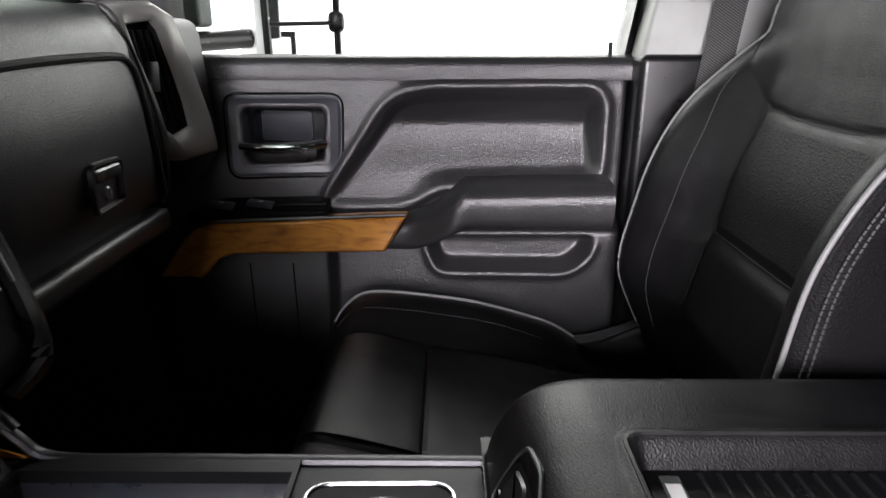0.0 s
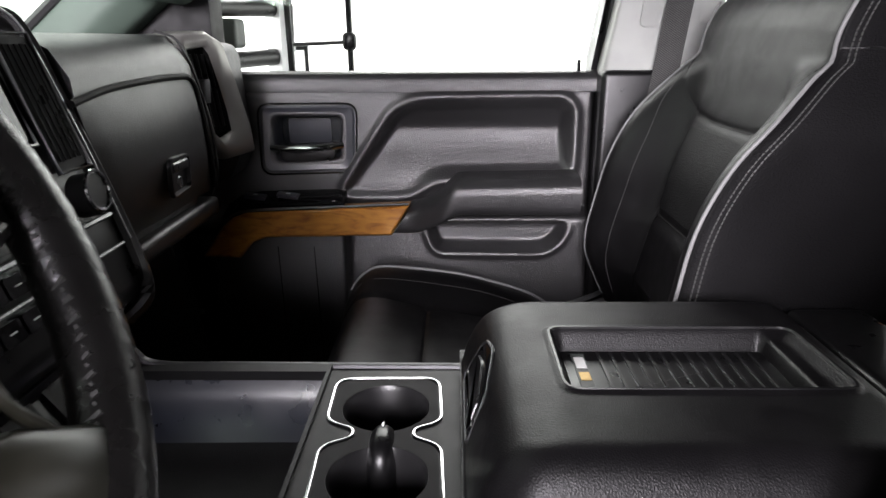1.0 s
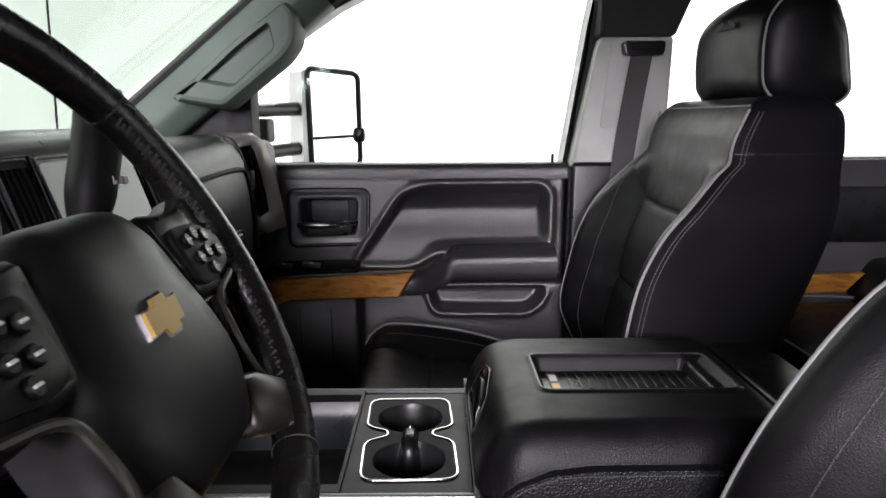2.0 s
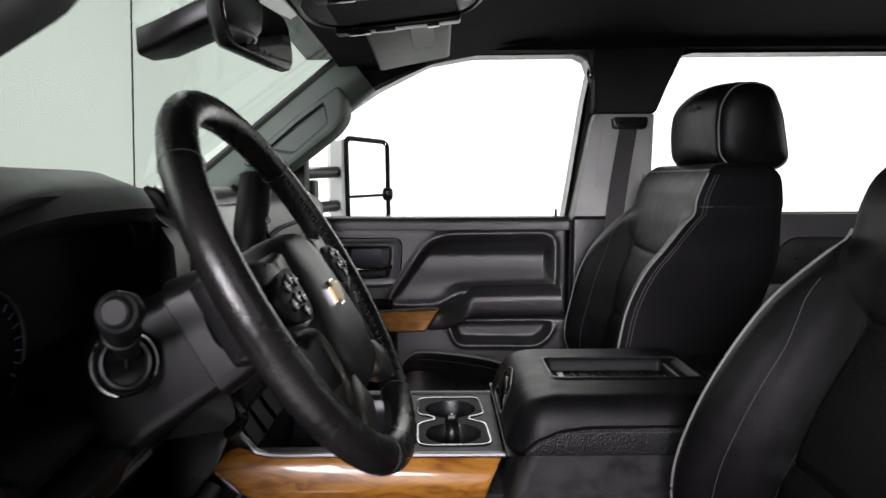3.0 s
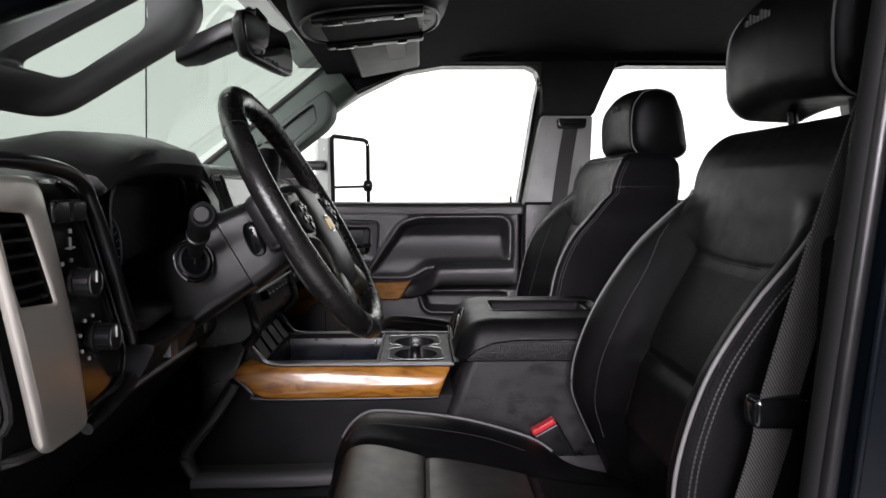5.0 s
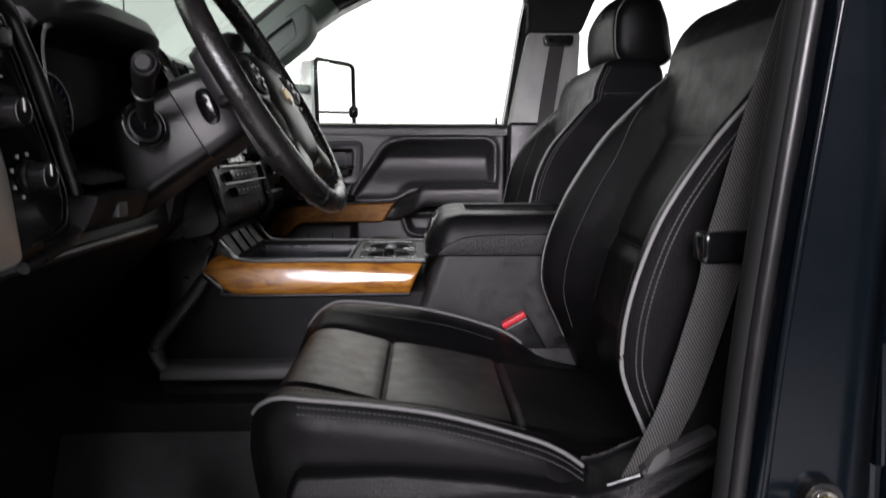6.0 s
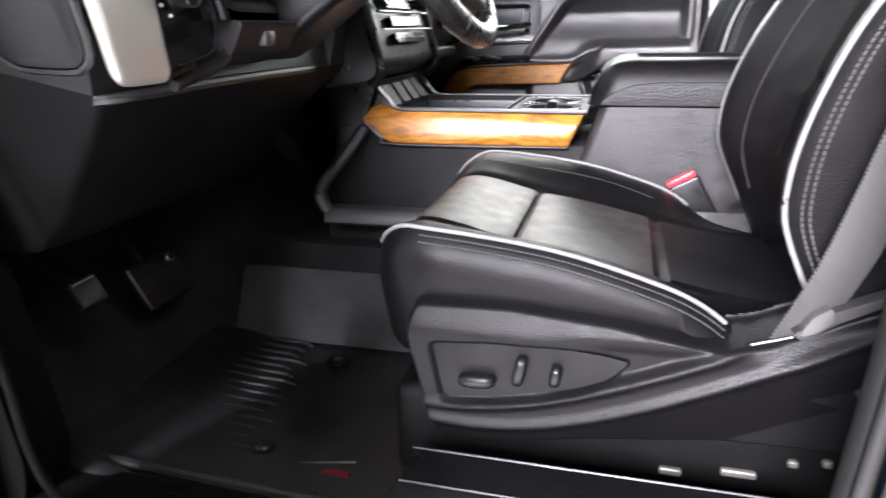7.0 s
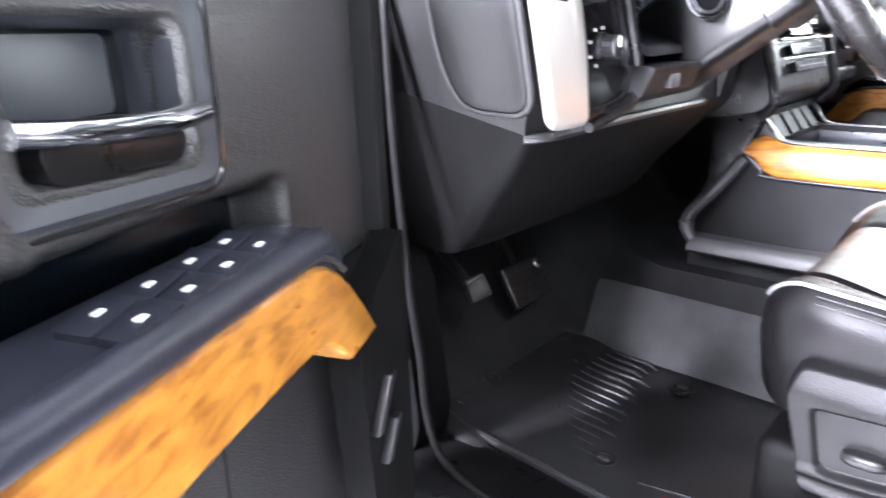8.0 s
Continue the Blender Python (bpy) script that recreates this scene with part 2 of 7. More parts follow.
def put(axis, u, v, w):
    return {"x": (w, u, v), "y": (u, w, v), "z": (u, v, w)}[axis]


def prism(pts, axis, a, b, bev=0.0, seg=2):
    """A polygon in the plane across the axis, drawn out from a to b."""
    bm = loft([[put(axis, u, v, a) for u, v in pts], [put(axis, u, v, b) for u, v in pts]])
    if bev:
        bmesh.ops.bevel(bm, geom=bm.edges[:], offset=bev, segments=seg, affect="EDGES", profile=0.6, clamp_overlap=True)
    return bm


def box(x0, x1, y0, y1, z0, z1, bev=0.0, seg=2):
    return prism([(x0, y0), (x1, y0), (x1, y1), (x0, y1)], "z", z0, z1, bev, seg)


def rounded(pts, r, n=4):
    out = []
    k = len(pts)
    for i in range(k):
        p, a, b = Vector(pts[i]), Vector(pts[i - 1]), Vector(pts[(i + 1) % k])
        d1, d2 = a - p, b - p
        rr = min(r, d1.length * 0.45, d2.length * 0.45)
        s, e = p + d1.normalized() * rr, p + d2.normalized() * rr
        for j in range(n + 1):
            t = j / n
            out.append(tuple((1 - t) ** 2 * s + 2 * t * (1 - t) * p + t * t * e))
    return out


def glide(pts, n=8, closed=False):
    """A smooth path through the points."""
    P = [Vector(p) for p in pts]
    k = len(P)
    out = []
    for i in range(k if closed else k - 1):
        p1, p2 = P[i], P[(i + 1) % k]
        p0 = P[i - 1] if (i or closed) else p1 * 2 - p2
        p3 = P[(i + 2) % k] if (i + 2 < k or closed) else p2 * 2 - p1
        for j in range(n):
            t = j / n
            out.append(0.5 * (2 * p1 + (p2 - p0) * t + (2 * p0 - 5 * p1 + 4 * p2 - p3) * t * t + (3 * p1 - p0 - 3 * p2 + p3) * t ** 3))
    if not closed:
        out.append(P[-1])
    return out


def tube(pts, r, n=8, closed=False, flat=1.0, up=(0, 0, 1)):
    """A round bar along a path; flat squeezes it across."""
    P = [Vector(p) for p in pts]
    rings = []
    k = len(P)
    for i, p in enumerate(P):
        a = P[(i - 1) % k] if (i or closed) else p
        b = P[(i + 1) % k] if (i < k - 1 or closed) else p
        d = (b - a).normalized()
        s = d.cross(Vector(up))
        if s.length < 1e-3:
            s = d.cross(Vector((0, 1, 0)))
        s.normalize()
        u = s.cross(d)
        rad = r(i / max(k - 1, 1)) if callable(r) else r
        rings.append([p + s * rad * math.cos(2 * math.pi * j / n) + u * rad * flat * math.sin(2 * math.pi * j / n) for j in range(n)])
    if closed:
        rings.append(rings[0])
        bm = loft(rings, cap=False)
        bmesh.ops.remove_doubles(bm, verts=bm.verts, dist=1e-6)
        return bm
    return loft(rings)


def blob(c, r, n=3.5, nu=28, nv=18, warp=None):
    """A soft box: a sphere squared off by the power n."""
    rings = []
    f = lambda v: math.copysign(abs(v) ** (2 / n), v)
    for i in range(1, nv):
        a = -math.pi / 2 + math.pi * i / nv
        ring = []
        for j in range(nu):
            b = 2 * math.pi * j / nu
            p = Vector((r[0] * f(math.cos(a)) * f(math.cos(b)), r[1] * f(math.cos(a)) * f(math.sin(b)), r[2] * f(math.sin(a))))
            if warp:
                p = warp(p)
            ring.append(Vector(c) + p)
        rings.append(ring)
    return loft(rings)


def disc(c, axis, r, h, n=28, bev=0.002):
    """A short round plug whose axis points along the vector."""
    q = Vector(axis).to_track_quat("Z", "Y").to_matrix()
    prof = [(r - bev, 0), (r, bev), (r, h - bev), (r - bev, h)]
    return loft([[Vector(c) + q @ Vector((a * math.cos(2 * math.pi * j / n), a * math.sin(2 * math.pi * j / n), b)) for j in range(n)] for a, b in prof])


def ring(c, axis, r, t, n=36, m=8, flat=1.0):
    q = Vector(axis).to_track_quat("Z", "Y").to_matrix()
    pts = [Vector(c) + q @ Vector((r * math.cos(2 * math.pi * j / n), r * math.sin(2 * math.pi * j / n), 0)) for j in range(n)]
    return tube(pts, t, m, True, flat, up=tuple(q @ Vector((0, 0, 1))))


def dashes(pts, r=0.0008, long=0.006, gap=0.003):
    """Stitches along a path."""
    bm = bmesh.new()
    P = [Vector(p) for p in pts]
    want, at, on, start = long, 0.0, True, P[0]
    for a, b in zip(P, P[1:]):
        d, left, cur = (b - a), (b - a).length, a.copy()
        if left < 1e-9:
            continue
        d.normalize()
        while left > want - at:
            step = want - at
            cur, left, at = cur + d * step, left - step, 0.0
            if on:
                s = d.cross(Vector((0.3, 0.5, 0.8))).normalized() * r
                u = d.cross(s).normalized() * r
                v0 = [bm.verts.new(start + k) for k in (s, u, -s, -u)]
                v1 = [bm.verts.new(cur + k) for k in (s, u, -s, -u)]
                for i in range(4):
                    bm.faces.new((v0[i], v0[(i + 1) % 4], v1[(i + 1) % 4], v1[i]))
                bm.faces.new(v0)
                bm.faces.new(v1)
                on, want = False, gap
            else:
                start, on, want = cur.copy(), True, long
        at += left
    return bm


def join(*bms):
    """Several bmeshes as one."""
    out = bmesh.new()
    for b in bms:
        me = bpy.data.meshes.new("tmp")
        b.to_mesh(me)
        b.free()
        out.from_mesh(me)
        bpy.data.meshes.remove(me)
    return out


def warp_mesh(bm, fn):
    for v in bm.verts:
        v.co = Vector(fn(v.co))
    return bm


def fill_plate(loops, axis, w):
    """A flat plate with holes: the first loop is the rim, the rest are holes."""
    bm = bmesh.new()
    edges = []
    for lp in loops:
        vs = [bm.verts.new(put(axis, u, v, w)) for u, v in lp]
        edges += [bm.edges.new((vs[i], vs[(i + 1) % len(vs)])) for i in range(len(vs))]
    bmesh.ops.triangle_fill(bm, use_beauty=True, edges=edges)
    return bm


def bezel(outer, inner, axis, a, b):
    """A frame between two outlines with as many points, from depth a to b, with its walls."""
    rings = [[put(axis, u, v, w) for u, v in lp] for lp, w in ((outer, a), (outer, b), (inner, b), (inner, a))]
    return loft(rings, cap=False)


def smoothstep(a, b, x):
    t = np.clip((x - a) / (b - a), 0, 1)
    return t * t * (3 - 2 * t)


def inside_distance(X, Z, poly):
    """Signed distance to a polygon, positive inside, for whole grids."""
    best = np.full(X.shape, 1e9)
    odd = np.zeros(X.shape, bool)
    k = len(poly)
    for i in range(k):
        (x0, z0), (x1, z1) = poly[i], poly[(i + 1) % k]
        dx, dz = x1 - x0, z1 - z0
        t = np.clip(((X - x0) * dx + (Z - z0) * dz) / (dx * dx + dz * dz + 1e-12), 0, 1)
        best = np.minimum(best, np.hypot(X - x0 - t * dx, Z - z0 - t * dz))
        odd ^= ((z0 > Z) != (z1 > Z)) & (X < dx * (Z - z0) / (dz + 1e-12) + x0)
    return np.where(odd, best, -best)


def sheet(P):
    """A grid of points as a mesh."""
    nu, nv = P.shape[:2]
    bm = bmesh.new()
    V = [[bm.verts.new(P[i, j]) for j in range(nv)] for i in range(nu)]
    for i in range(nu - 1):
        for j in range(nv - 1):
            bm.faces.new((V[i][j], V[i + 1][j], V[i + 1][j + 1], V[i][j + 1]))
    return bm


def offset(poly, d):
    """The outline pushed outwards by d."""
    k, out = len(poly), []
    area = sum(poly[i][0] * poly[(i + 1) % k][1] - poly[(i + 1) % k][0] * poly[i][1] for i in range(k))
    sg = 1 if area > 0 else -1
    for i in range(k):
        a, p, b = Vector(poly[i - 1]), Vector(poly[i]), Vector(poly[(i + 1) % k])
        n1 = Vector(((p - a).y, -(p - a).x)).normalized()
        n2 = Vector(((b - p).y, -(b - p).x)).normalized()
        n = (n1 + n2)
        n = n / max(n.length_squared / 2, 0.5)
        out.append(tuple(p + n * d * sg))
    return out


def mirror_y(bm, s):
    if s < 0:
        for v in bm.verts:
            v.co.y = -v.co.y
    return bm


# ---- the studio round the truck ----
GROUND = -0.78
whole("ground", prism([(9.5 * math.cos(i * math.pi / 24), 9.5 * math.sin(i * math.pi / 24)) for i in range(48)], "z", GROUND - 0.1, GROUND), FLOOR_PAINT,
      "pale painted studio floor under the truck", "floor", kind="structure")


def studio_wall(a0, a1):
    rows = []
    for rad, z in ((9.0, GROUND + 0.001), (9.3, GROUND + 0.15), (9.4, GROUND + 0.6), (9.4, 3.6), (9.3, 4.6)):
        rows.append([(rad * math.cos(radians(a)), rad * math.sin(radians(a)), z) for a in np.linspace(a0, a1, 40)])
    return loft(rows, close=False, cap=False)


whole("backdrop", studio_wall(-12, 215), CYC, "seamless white studio cyclorama that glows by itself", "backdrop", kind="structure")
# out-of-view dark half, added to hold light back from the driver side
whole("backdrop", studio_wall(215, 348), DIM_WALL, "unseen plain grey wall, added to dim the driver side", "backdrop", kind="structure")
# unseen ceiling closes the set, in the same dim grey
whole("studio_ceiling", prism([(9.5 * math.cos(i * math.pi / 24), 9.5 * math.sin(i * math.pi / 24)) for i in range(48)], "z", 4.6, 4.7), DIM_WALL, "plain grey studio ceiling", "ceiling", kind="structure")

whole("underbody", box(-1.9, 2.0, -0.78, 0.78, GROUND, -0.055, 0.01), MATTE, "plain black underbody below the cab floor", "underbody", kind="structure")
# ---- the cab shell ----
floor_rings = []
for x in (-1.02, -0.80, -0.62, -0.5, 0.2, 0.95, 1.1, 2.0):
    lift = 0.34 if x < -1.0 else 0.16 if x < -0.7 else 0.03 if x < -0.6 else 0.0
    sec = [(-0.86, 0.02), (-0.70, 0.02), (-0.68, 0.0), (-0.27, 0.0), (-0.225, 0.03), (-0.185, 0.15), (-0.16, 0.20), (0.20, 0.20), (0.225, 0.15), (0.265, 0.03), (0.31, 0.0), (0.72, 0.0), (0.74, 0.02), (0.88, 0.02)]
    floor_rings.append([(x, y, max(z, 0) + lift) for y, z in sec])
whole("floor", loft(floor_rings, close=False, cap=False), CARPET, "black carpeted cab floor with a tunnel hump", "floor", kind="structure", smooth=60)
whole("wall_front", box(-1.06, -1.03, -0.88, 0.88, 0.0, 0.78, 0.004), CARPET, "black insulated firewall under the dash", "wall", kind="structure")
whole("wall_back", box(2.0, 2.05, -0.86, 0.86, 0.0, 0.78, 0.004), GREYCLOTH, "black trimmed back wall of the cab", "wall", kind="structure")


def roof_height(x, y):
    front = 1.145 + 0.085 * smoothstep(-0.34, 0.35, x)
    return float(front - 0.018 * (abs(y) / 0.8) ** 4)


xs = [-0.31, -0.27, -0.2, -0.1, 0.0, 0.15, 0.35, 0.7, 1.2, 2.02]
ys = np.linspace(-0.79, 0.79, 25)
whole("ceiling", sheet(np.array([[(x, y, roof_height(x, y)) for y in ys] for x in xs])), GREYCLOTH, "black cloth headliner", "ceiling", kind="structure", smooth=80)
whole("roof", sheet(np.array([[(x - 0.06, y * 1.08, roof_height(x, y) + 0.05) for y in ys] for x in [-0.36] + xs])), PAINT, "dark blue painted truck roof", "roof", kind="structure", smooth=80)

# windshield, following the slope of the front pillars
ws = []
for k in np.linspace(0, 1, 9):
    row = []
    for y in np.linspace(-0.86, 0.86, 17):
        bow = 0.10 * (1 - (y / 0.86) ** 2)
        row.append((-0.315 - 0.66 * k - bow * (0.35 + 0.65 * k), y, 1.165 - 0.50 * k + 0.02 * (1 - (y / 0.86) ** 2)))
    ws.append(row)
glass = whole("window_1", sheet(np.array(ws)), WINDSHIELD, "raked green-tinted windshield", "window", kind="structure", smooth=80)
glass.visible_shadow = False
whole("cowl", box(-1.9, -0.98, -0.80, 0.80, 0.52, 0.66, 0.03, 3), PAINT, "dark blue painted truck hood", "hood", kind="structure")

# ---- door things ----
WINDOW = [(-0.425, 0.742), (0.283, 0.735), (0.300, 0.84), (0.332, 1.05), (0.349, 1.135), (0.338, 1.165), (0.312, 1.178), (0.042, 1.176), (-0.08, 1.155), (-0.219, 1.087), (-0.323, 1.018), (-0.425, 0.93)]
RECESS = rounded([(-0.195, 0.515), (-0.085, 0.680), (-0.03, 0.697), (0.232, 0.699), (0.253, 0.680), (0.253, 0.552), (-0.01, 0.548), (-0.06, 0.515)], 0.03)
POCKET = rounded([(-0.030, 0.468), (-0.008, 0.408), (0.205, 0.405), (0.238, 0.430), (0.25, 0.468)], 0.02)
WOOD_POLY = [(-0.058, 0.499), (-0.096, 0.438), (-0.345, 0.434), (-0.372, 0.424), (-0.400, 0.391), (-0.474, 0.394), (-0.430, 0.455), (-0.405, 0.477), (-0.378, 0.486), (-0.20, 0.494)]

DRIVER_WOOD = [(-0.058, 0.499), (-0.096, 0.428)] + [(x, 0.417 + 0.004 * math.sin((x + 0.37) * 9)) for x in (-0.15, -0.20, -0.25, -0.30, -0.34)] + [(-0.368, 0.416), (-0.385, 0.411), (-0.400, 0.402), (-0.415, 0.388), (-0.428, 0.378), (-0.484, 0.386), (-0.462, 0.416), (-0.436, 0.447), (-0.416, 0.466), (-0.395, 0.479), (-0.368, 0.487), (-0.33, 0.490), (-0.20, 0.494)]


def outward(bm):
    """The door skin, pushed out from the cab a little."""
    for v in bm.verts:
        v.co = Vector((0.028, -0.501, 0.808)) + (v.co - Vector((0.028, -0.501, 0.808))) * 1.023
    return bm


def car_door(s, base, label):
    def sweep(bm):
        """On the driver's door the switch pod swings in towards the seat."""
        for v in bm.verts:
            if s < 0:
                v.co.y -= 0.10 * max(0.0, v.co.x + 0.40)
        return bm

    door = thing("car_door", base, label, "car door", "cab doors", "structure")
    nx, nz = 190, 140
    X, Z = np.meshgrid(np.linspace(-0.58, 0.296, nx), np.linspace(0.10, 0.748, nz), indexing="ij")
    h = 0.012 + 0.010 * smoothstep(0.735, 0.70, Z)
    h -= 0.035 * smoothstep(0.735, 0.748, Z)
    d = inside_distance(X, Z, RECESS)
    h += 0.007 * np.exp(-((d + 0.006) / 0.009) ** 2) - (0.006 + 0.036 * smoothstep(0.53, 0.64, Z) * (1 - 0.8 * smoothstep(0.635, 0.70, Z))) * smoothstep(-0.002, 0.022, d)
    h -= 0.055 * smoothstep(0.0, 0.005, inside_distance(X, Z, rounded([(-0.318, 0.582), (-0.192, 0.585), (-0.188, 0.668), (-0.318, 0.668)], 0.014, 5)))
    # the lower panel stands further in, with a map pocket cut into it
    low = smoothstep(0.492, 0.470, Z)
    h += low * 0.030 * smoothstep(-0.20, -0.17, X) * smoothstep(0.10, 0.2, Z)
    dp = inside_distance(X, Z, POCKET)
    h += 0.006 * np.exp(-((dp + 0.005) / 0.006) ** 2) * smoothstep(0.47, 0.44, Z) - 0.036 * smoothstep(-0.002, 0.016, dp)
    h -= 0.027 * smoothstep(-0.175, -0.20, X) * smoothstep(0.45, 0.425, Z)
    h -= 0.03 * smoothstep(0.285, 0.296, X)
    if s < 0:
        h -= 0.050 * smoothstep(-0.425, -0.40, X) * smoothstep(-0.13, -0.16, X) * smoothstep(0.485, 0.497, Z) * smoothstep(0.552, 0.528, Z)
    P = np.stack([X, 0.80 - h, Z], -1)
    part("panel", mirror_y(outward(sheet(P)), s), PLASTIC, door, "grained black moulded plastic", 180)
    skin = [(-0.575, 0.06), (0.31, 0.06), (0.315, 0.742), (-0.575, 0.742)]
    part("shell", mirror_y(outward(prism(skin, "y", 0.822, 0.90, 0.006)), s), PAINT, door, "dark blue painted outer shell")
    part("window_frame", mirror_y(outward(bezel(offset(WINDOW, 0.045), WINDOW, "y", 0.80, 0.87)), s), SMOOTH, door, "black window frame")
    pane = part("pane", mirror_y(outward(prism(offset(WINDOW, 0.004), "y", 0.836, 0.840)), s), SIDE_GLASS, door, "clear side glass")
    pane.visible_shadow = False
    part("beltline_seal", mirror_y(outward(tube([(-0.43, 0.822, 0.742), (0.285, 0.822, 0.739)], 0.008, 8)), s), DARK, door)
    part("lock_pin", mirror_y(outward(join(tube([(0.262, 0.797, 0.735), (0.262, 0.797, 0.768)], 0.0035, 8), disc((0.262, 0.797, 0.742), (0, 0, 1), 0.008, 0.004, 16))), s), SMOOTH, door, "slim black lock pin")
    # upper shoulder of the trim
    part("shoulder", mirror_y(outward(loft([[(x, 0.83, 0.742), (x, 0.80, 0.750), (x, 0.783, 0.744), (x, 0.777, 0.728), (x, 0.779, 0.712), (x, 0.80, 0.706), (x, 0.83, 0.706)] for x in np.linspace(-0.58, 0.296, 12)])), s), PLASTIC, door, smooth=60)
    # door release
    o = rounded([(-0.345, 0.557), (-0.163, 0.562), (-0.158, 0.690), (-0.345, 0.690)], 0.022, 5)
    i1 = rounded([(-0.318, 0.582), (-0.192, 0.585), (-0.188, 0.668), (-0.318, 0.668)], 0.014, 5)
    rel = part("release_bezel", mirror_y(outward(loft([[(u, 0.792, v) for u, v in offset(o, 0.003)], [(u, 0.779, v) for u, v in o], [(u, 0.776, v) for u, v in offset(o, -0.006)], [(u, 0.779, v) for u, v in offset(i1, 0.004)], [(u, 0.786, v) for u, v in i1], [(u, 0.826, v) for u, v in offset(i1, -0.006)]], cap=False)), s), SLATE, door, "satin grey release surround with bluish window tint", 30)
    part("cup", mirror_y(outward(prism(offset(i1, -0.002), "y", 0.826, 0.832)), s), SLATE, rel)
    part("cup_plate", mirror_y(outward(prism(rounded([(-0.298, 0.612), (-0.215, 0.612), (-0.215, 0.660), (-0.298, 0.660)], 0.006), "y", 0.818, 0.825, 0.001)), s), SLATE, rel, "grey plate with blue window tint")
    part("lever", mirror_y(outward(tube(glide([(-0.322, 0.772, 0.610), (-0.28, 0.764, 0.609), (-0.22, 0.764, 0.611), (-0.186, 0.774, 0.614)]), 0.0095, 10, flat=0.8)), s), CHROME, rel, "chrome release lever")
    part("lever_back", mirror_y(outward(prism(rounded([(-0.305, 0.582), (-0.205, 0.584), (-0.2, 0.606), (-0.31, 0.604)], 0.008), "y", 0.775, 0.80, 0.003)), s), SMOOTH, rel)
    part("surround_line", mirror_y(outward(tube([(u, 0.7785, v) for u, v in offset(o, 0.0015)], 0.0022, 6, True, up=(0, 1, 0))), s), GLOSS, rel)
    # switch ledge and amber wood
    if s < 0:
        pod = [[(x, y, z + (x + 0.36) * 0.028) for y, z in rounded([(0.83, 0.462), (0.756, 0.462), (0.756, 0.494), (0.764, 0.503), (0.80, 0.504), (0.84, 0.504)], 0.006, 3)] for x in np.linspace(-0.415, -0.06, 14)]
        part("switch_pod", mirror_y(sweep(loft(pod)), s), NAVY, door, "navy-black switch pod", 50)
        # underside of the pod, painted near black for the shade there
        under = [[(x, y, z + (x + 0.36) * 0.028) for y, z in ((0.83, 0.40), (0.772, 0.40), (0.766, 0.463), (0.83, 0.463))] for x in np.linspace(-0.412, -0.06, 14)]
        part("pod_base", mirror_y(sweep(loft(under)), s), SHADED_TRIM, door, "panel under the pod, darkened as in shade", 50)
        part("pull_rail", mirror_y(sweep(tube(glide([(-0.425, 0.768, 0.470), (-0.40, 0.762, 0.492), (-0.36, 0.758, 0.500), (-0.06, 0.758, 0.509)], 6), 0.012, 10)), s), NAVY, door, "rounded navy-black rail", 70)
    ledge = rounded([(-0.43, 0.474), (-0.40, 0.493), (-0.36, 0.501), (-0.19, 0.5055), (-0.185, 0.4955), (-0.37, 0.487), (-0.41, 0.473)], 0.004)
    if s > 0:
        part("switch_ledge", mirror_y(sweep(loft([[(u, 0.815, v + 0.018) for u, v in ledge], [(u, 0.762, v + 0.002) for u, v in ledge], [(u, 0.756, v - 0.003) for u, v in ledge]])), s), GLOSS, door, "gloss black switch ledge")
    part("bright_strip", mirror_y(sweep(tube(glide([(-0.425, 0.7535, 0.464), (-0.40, 0.7535, 0.482), (-0.36, 0.7535, 0.490), (-0.20, 0.7535, 0.4965), (-0.060, 0.7535, 0.5015)]), 0.0028, 6)), s), SATIN, door, "thin satin strip")
    part("wood_trim", mirror_y(sweep(loft([[(u, y, v) for u, v in offset(WOOD_POLY if s > 0 else DRIVER_WOOD, e)] for y, e in ((0.79, 0.0), (0.758, 0.0), (0.754, -0.002), (0.752, -0.005))])), s), WOOD, door, "amber wood-grain trim", 30)
    n_sw = 2 if s > 0 else 8
    for k in range(n_sw):
        if s > 0:
            x, y = (-0.365, 0.780) if k == 0 else (-0.30, 0.780)
        else:
            x, y = -0.326 + 0.042 * (k // 2), 0.800 - 0.028 * (k % 2)
        z = 0.507 + 0.012 * (y - 0.762) / 0.038 + (x + 0.36) * 0.028 if s > 0 else 0.513
        sw = part("switch", mirror_y(sweep(warp_mesh(box(-0.0205, 0.0205, -0.0130, 0.0130, -0.005, 0.003, 0.0015), lambda c: (x + c.x, y + c.y, z + c.z - 0.13 * c.x))), s), NAVY, door)
        part("mark", mirror_y(sweep(box(x - 0.004, x + 0.004, y - 0.0025, y + 0.0025, z + 0.0020, z + 0.0042, 0.0006)), s), PAPER, sw, "white printed mark")
    # armrest: a padded bar that slants down at its front
    arm = []
    for k in np.linspace(0, 1, 26):
        x = -0.093 + 0.355 * k
        top = 0.500 + 0.055 * float(smoothstep(0.0, 0.34, k)) + 0.006 * k
        bot = 0.438 + 0.050 * float(smoothstep(0.05, 0.38, k))
        yin = 0.750 - 0.055 * float(smoothstep(0.0, 0.3, k))
        w = rounded([(0.80, bot + 0.004), (yin + 0.006, bot), (yin, top - 0.016), (yin + 0.022, top), (0.80, top + 0.003)], 0.022, 5)
        shear = lambda v: 0.62 * (v - 0.438) * (1 - float(smoothstep(0, 0.45, k)))
        arm.append([(x + shear(v) + (0.16 if s < 0 else 0), u, v) for u, v in w])
    part("armrest", mirror_y(loft(arm), s), PLASTIC, door, "padded black leather armrest", 60)
    stitch = [(r[15][0], r[15][1] - 0.001, r[15][2] + 0.001) for r in arm[5:]]
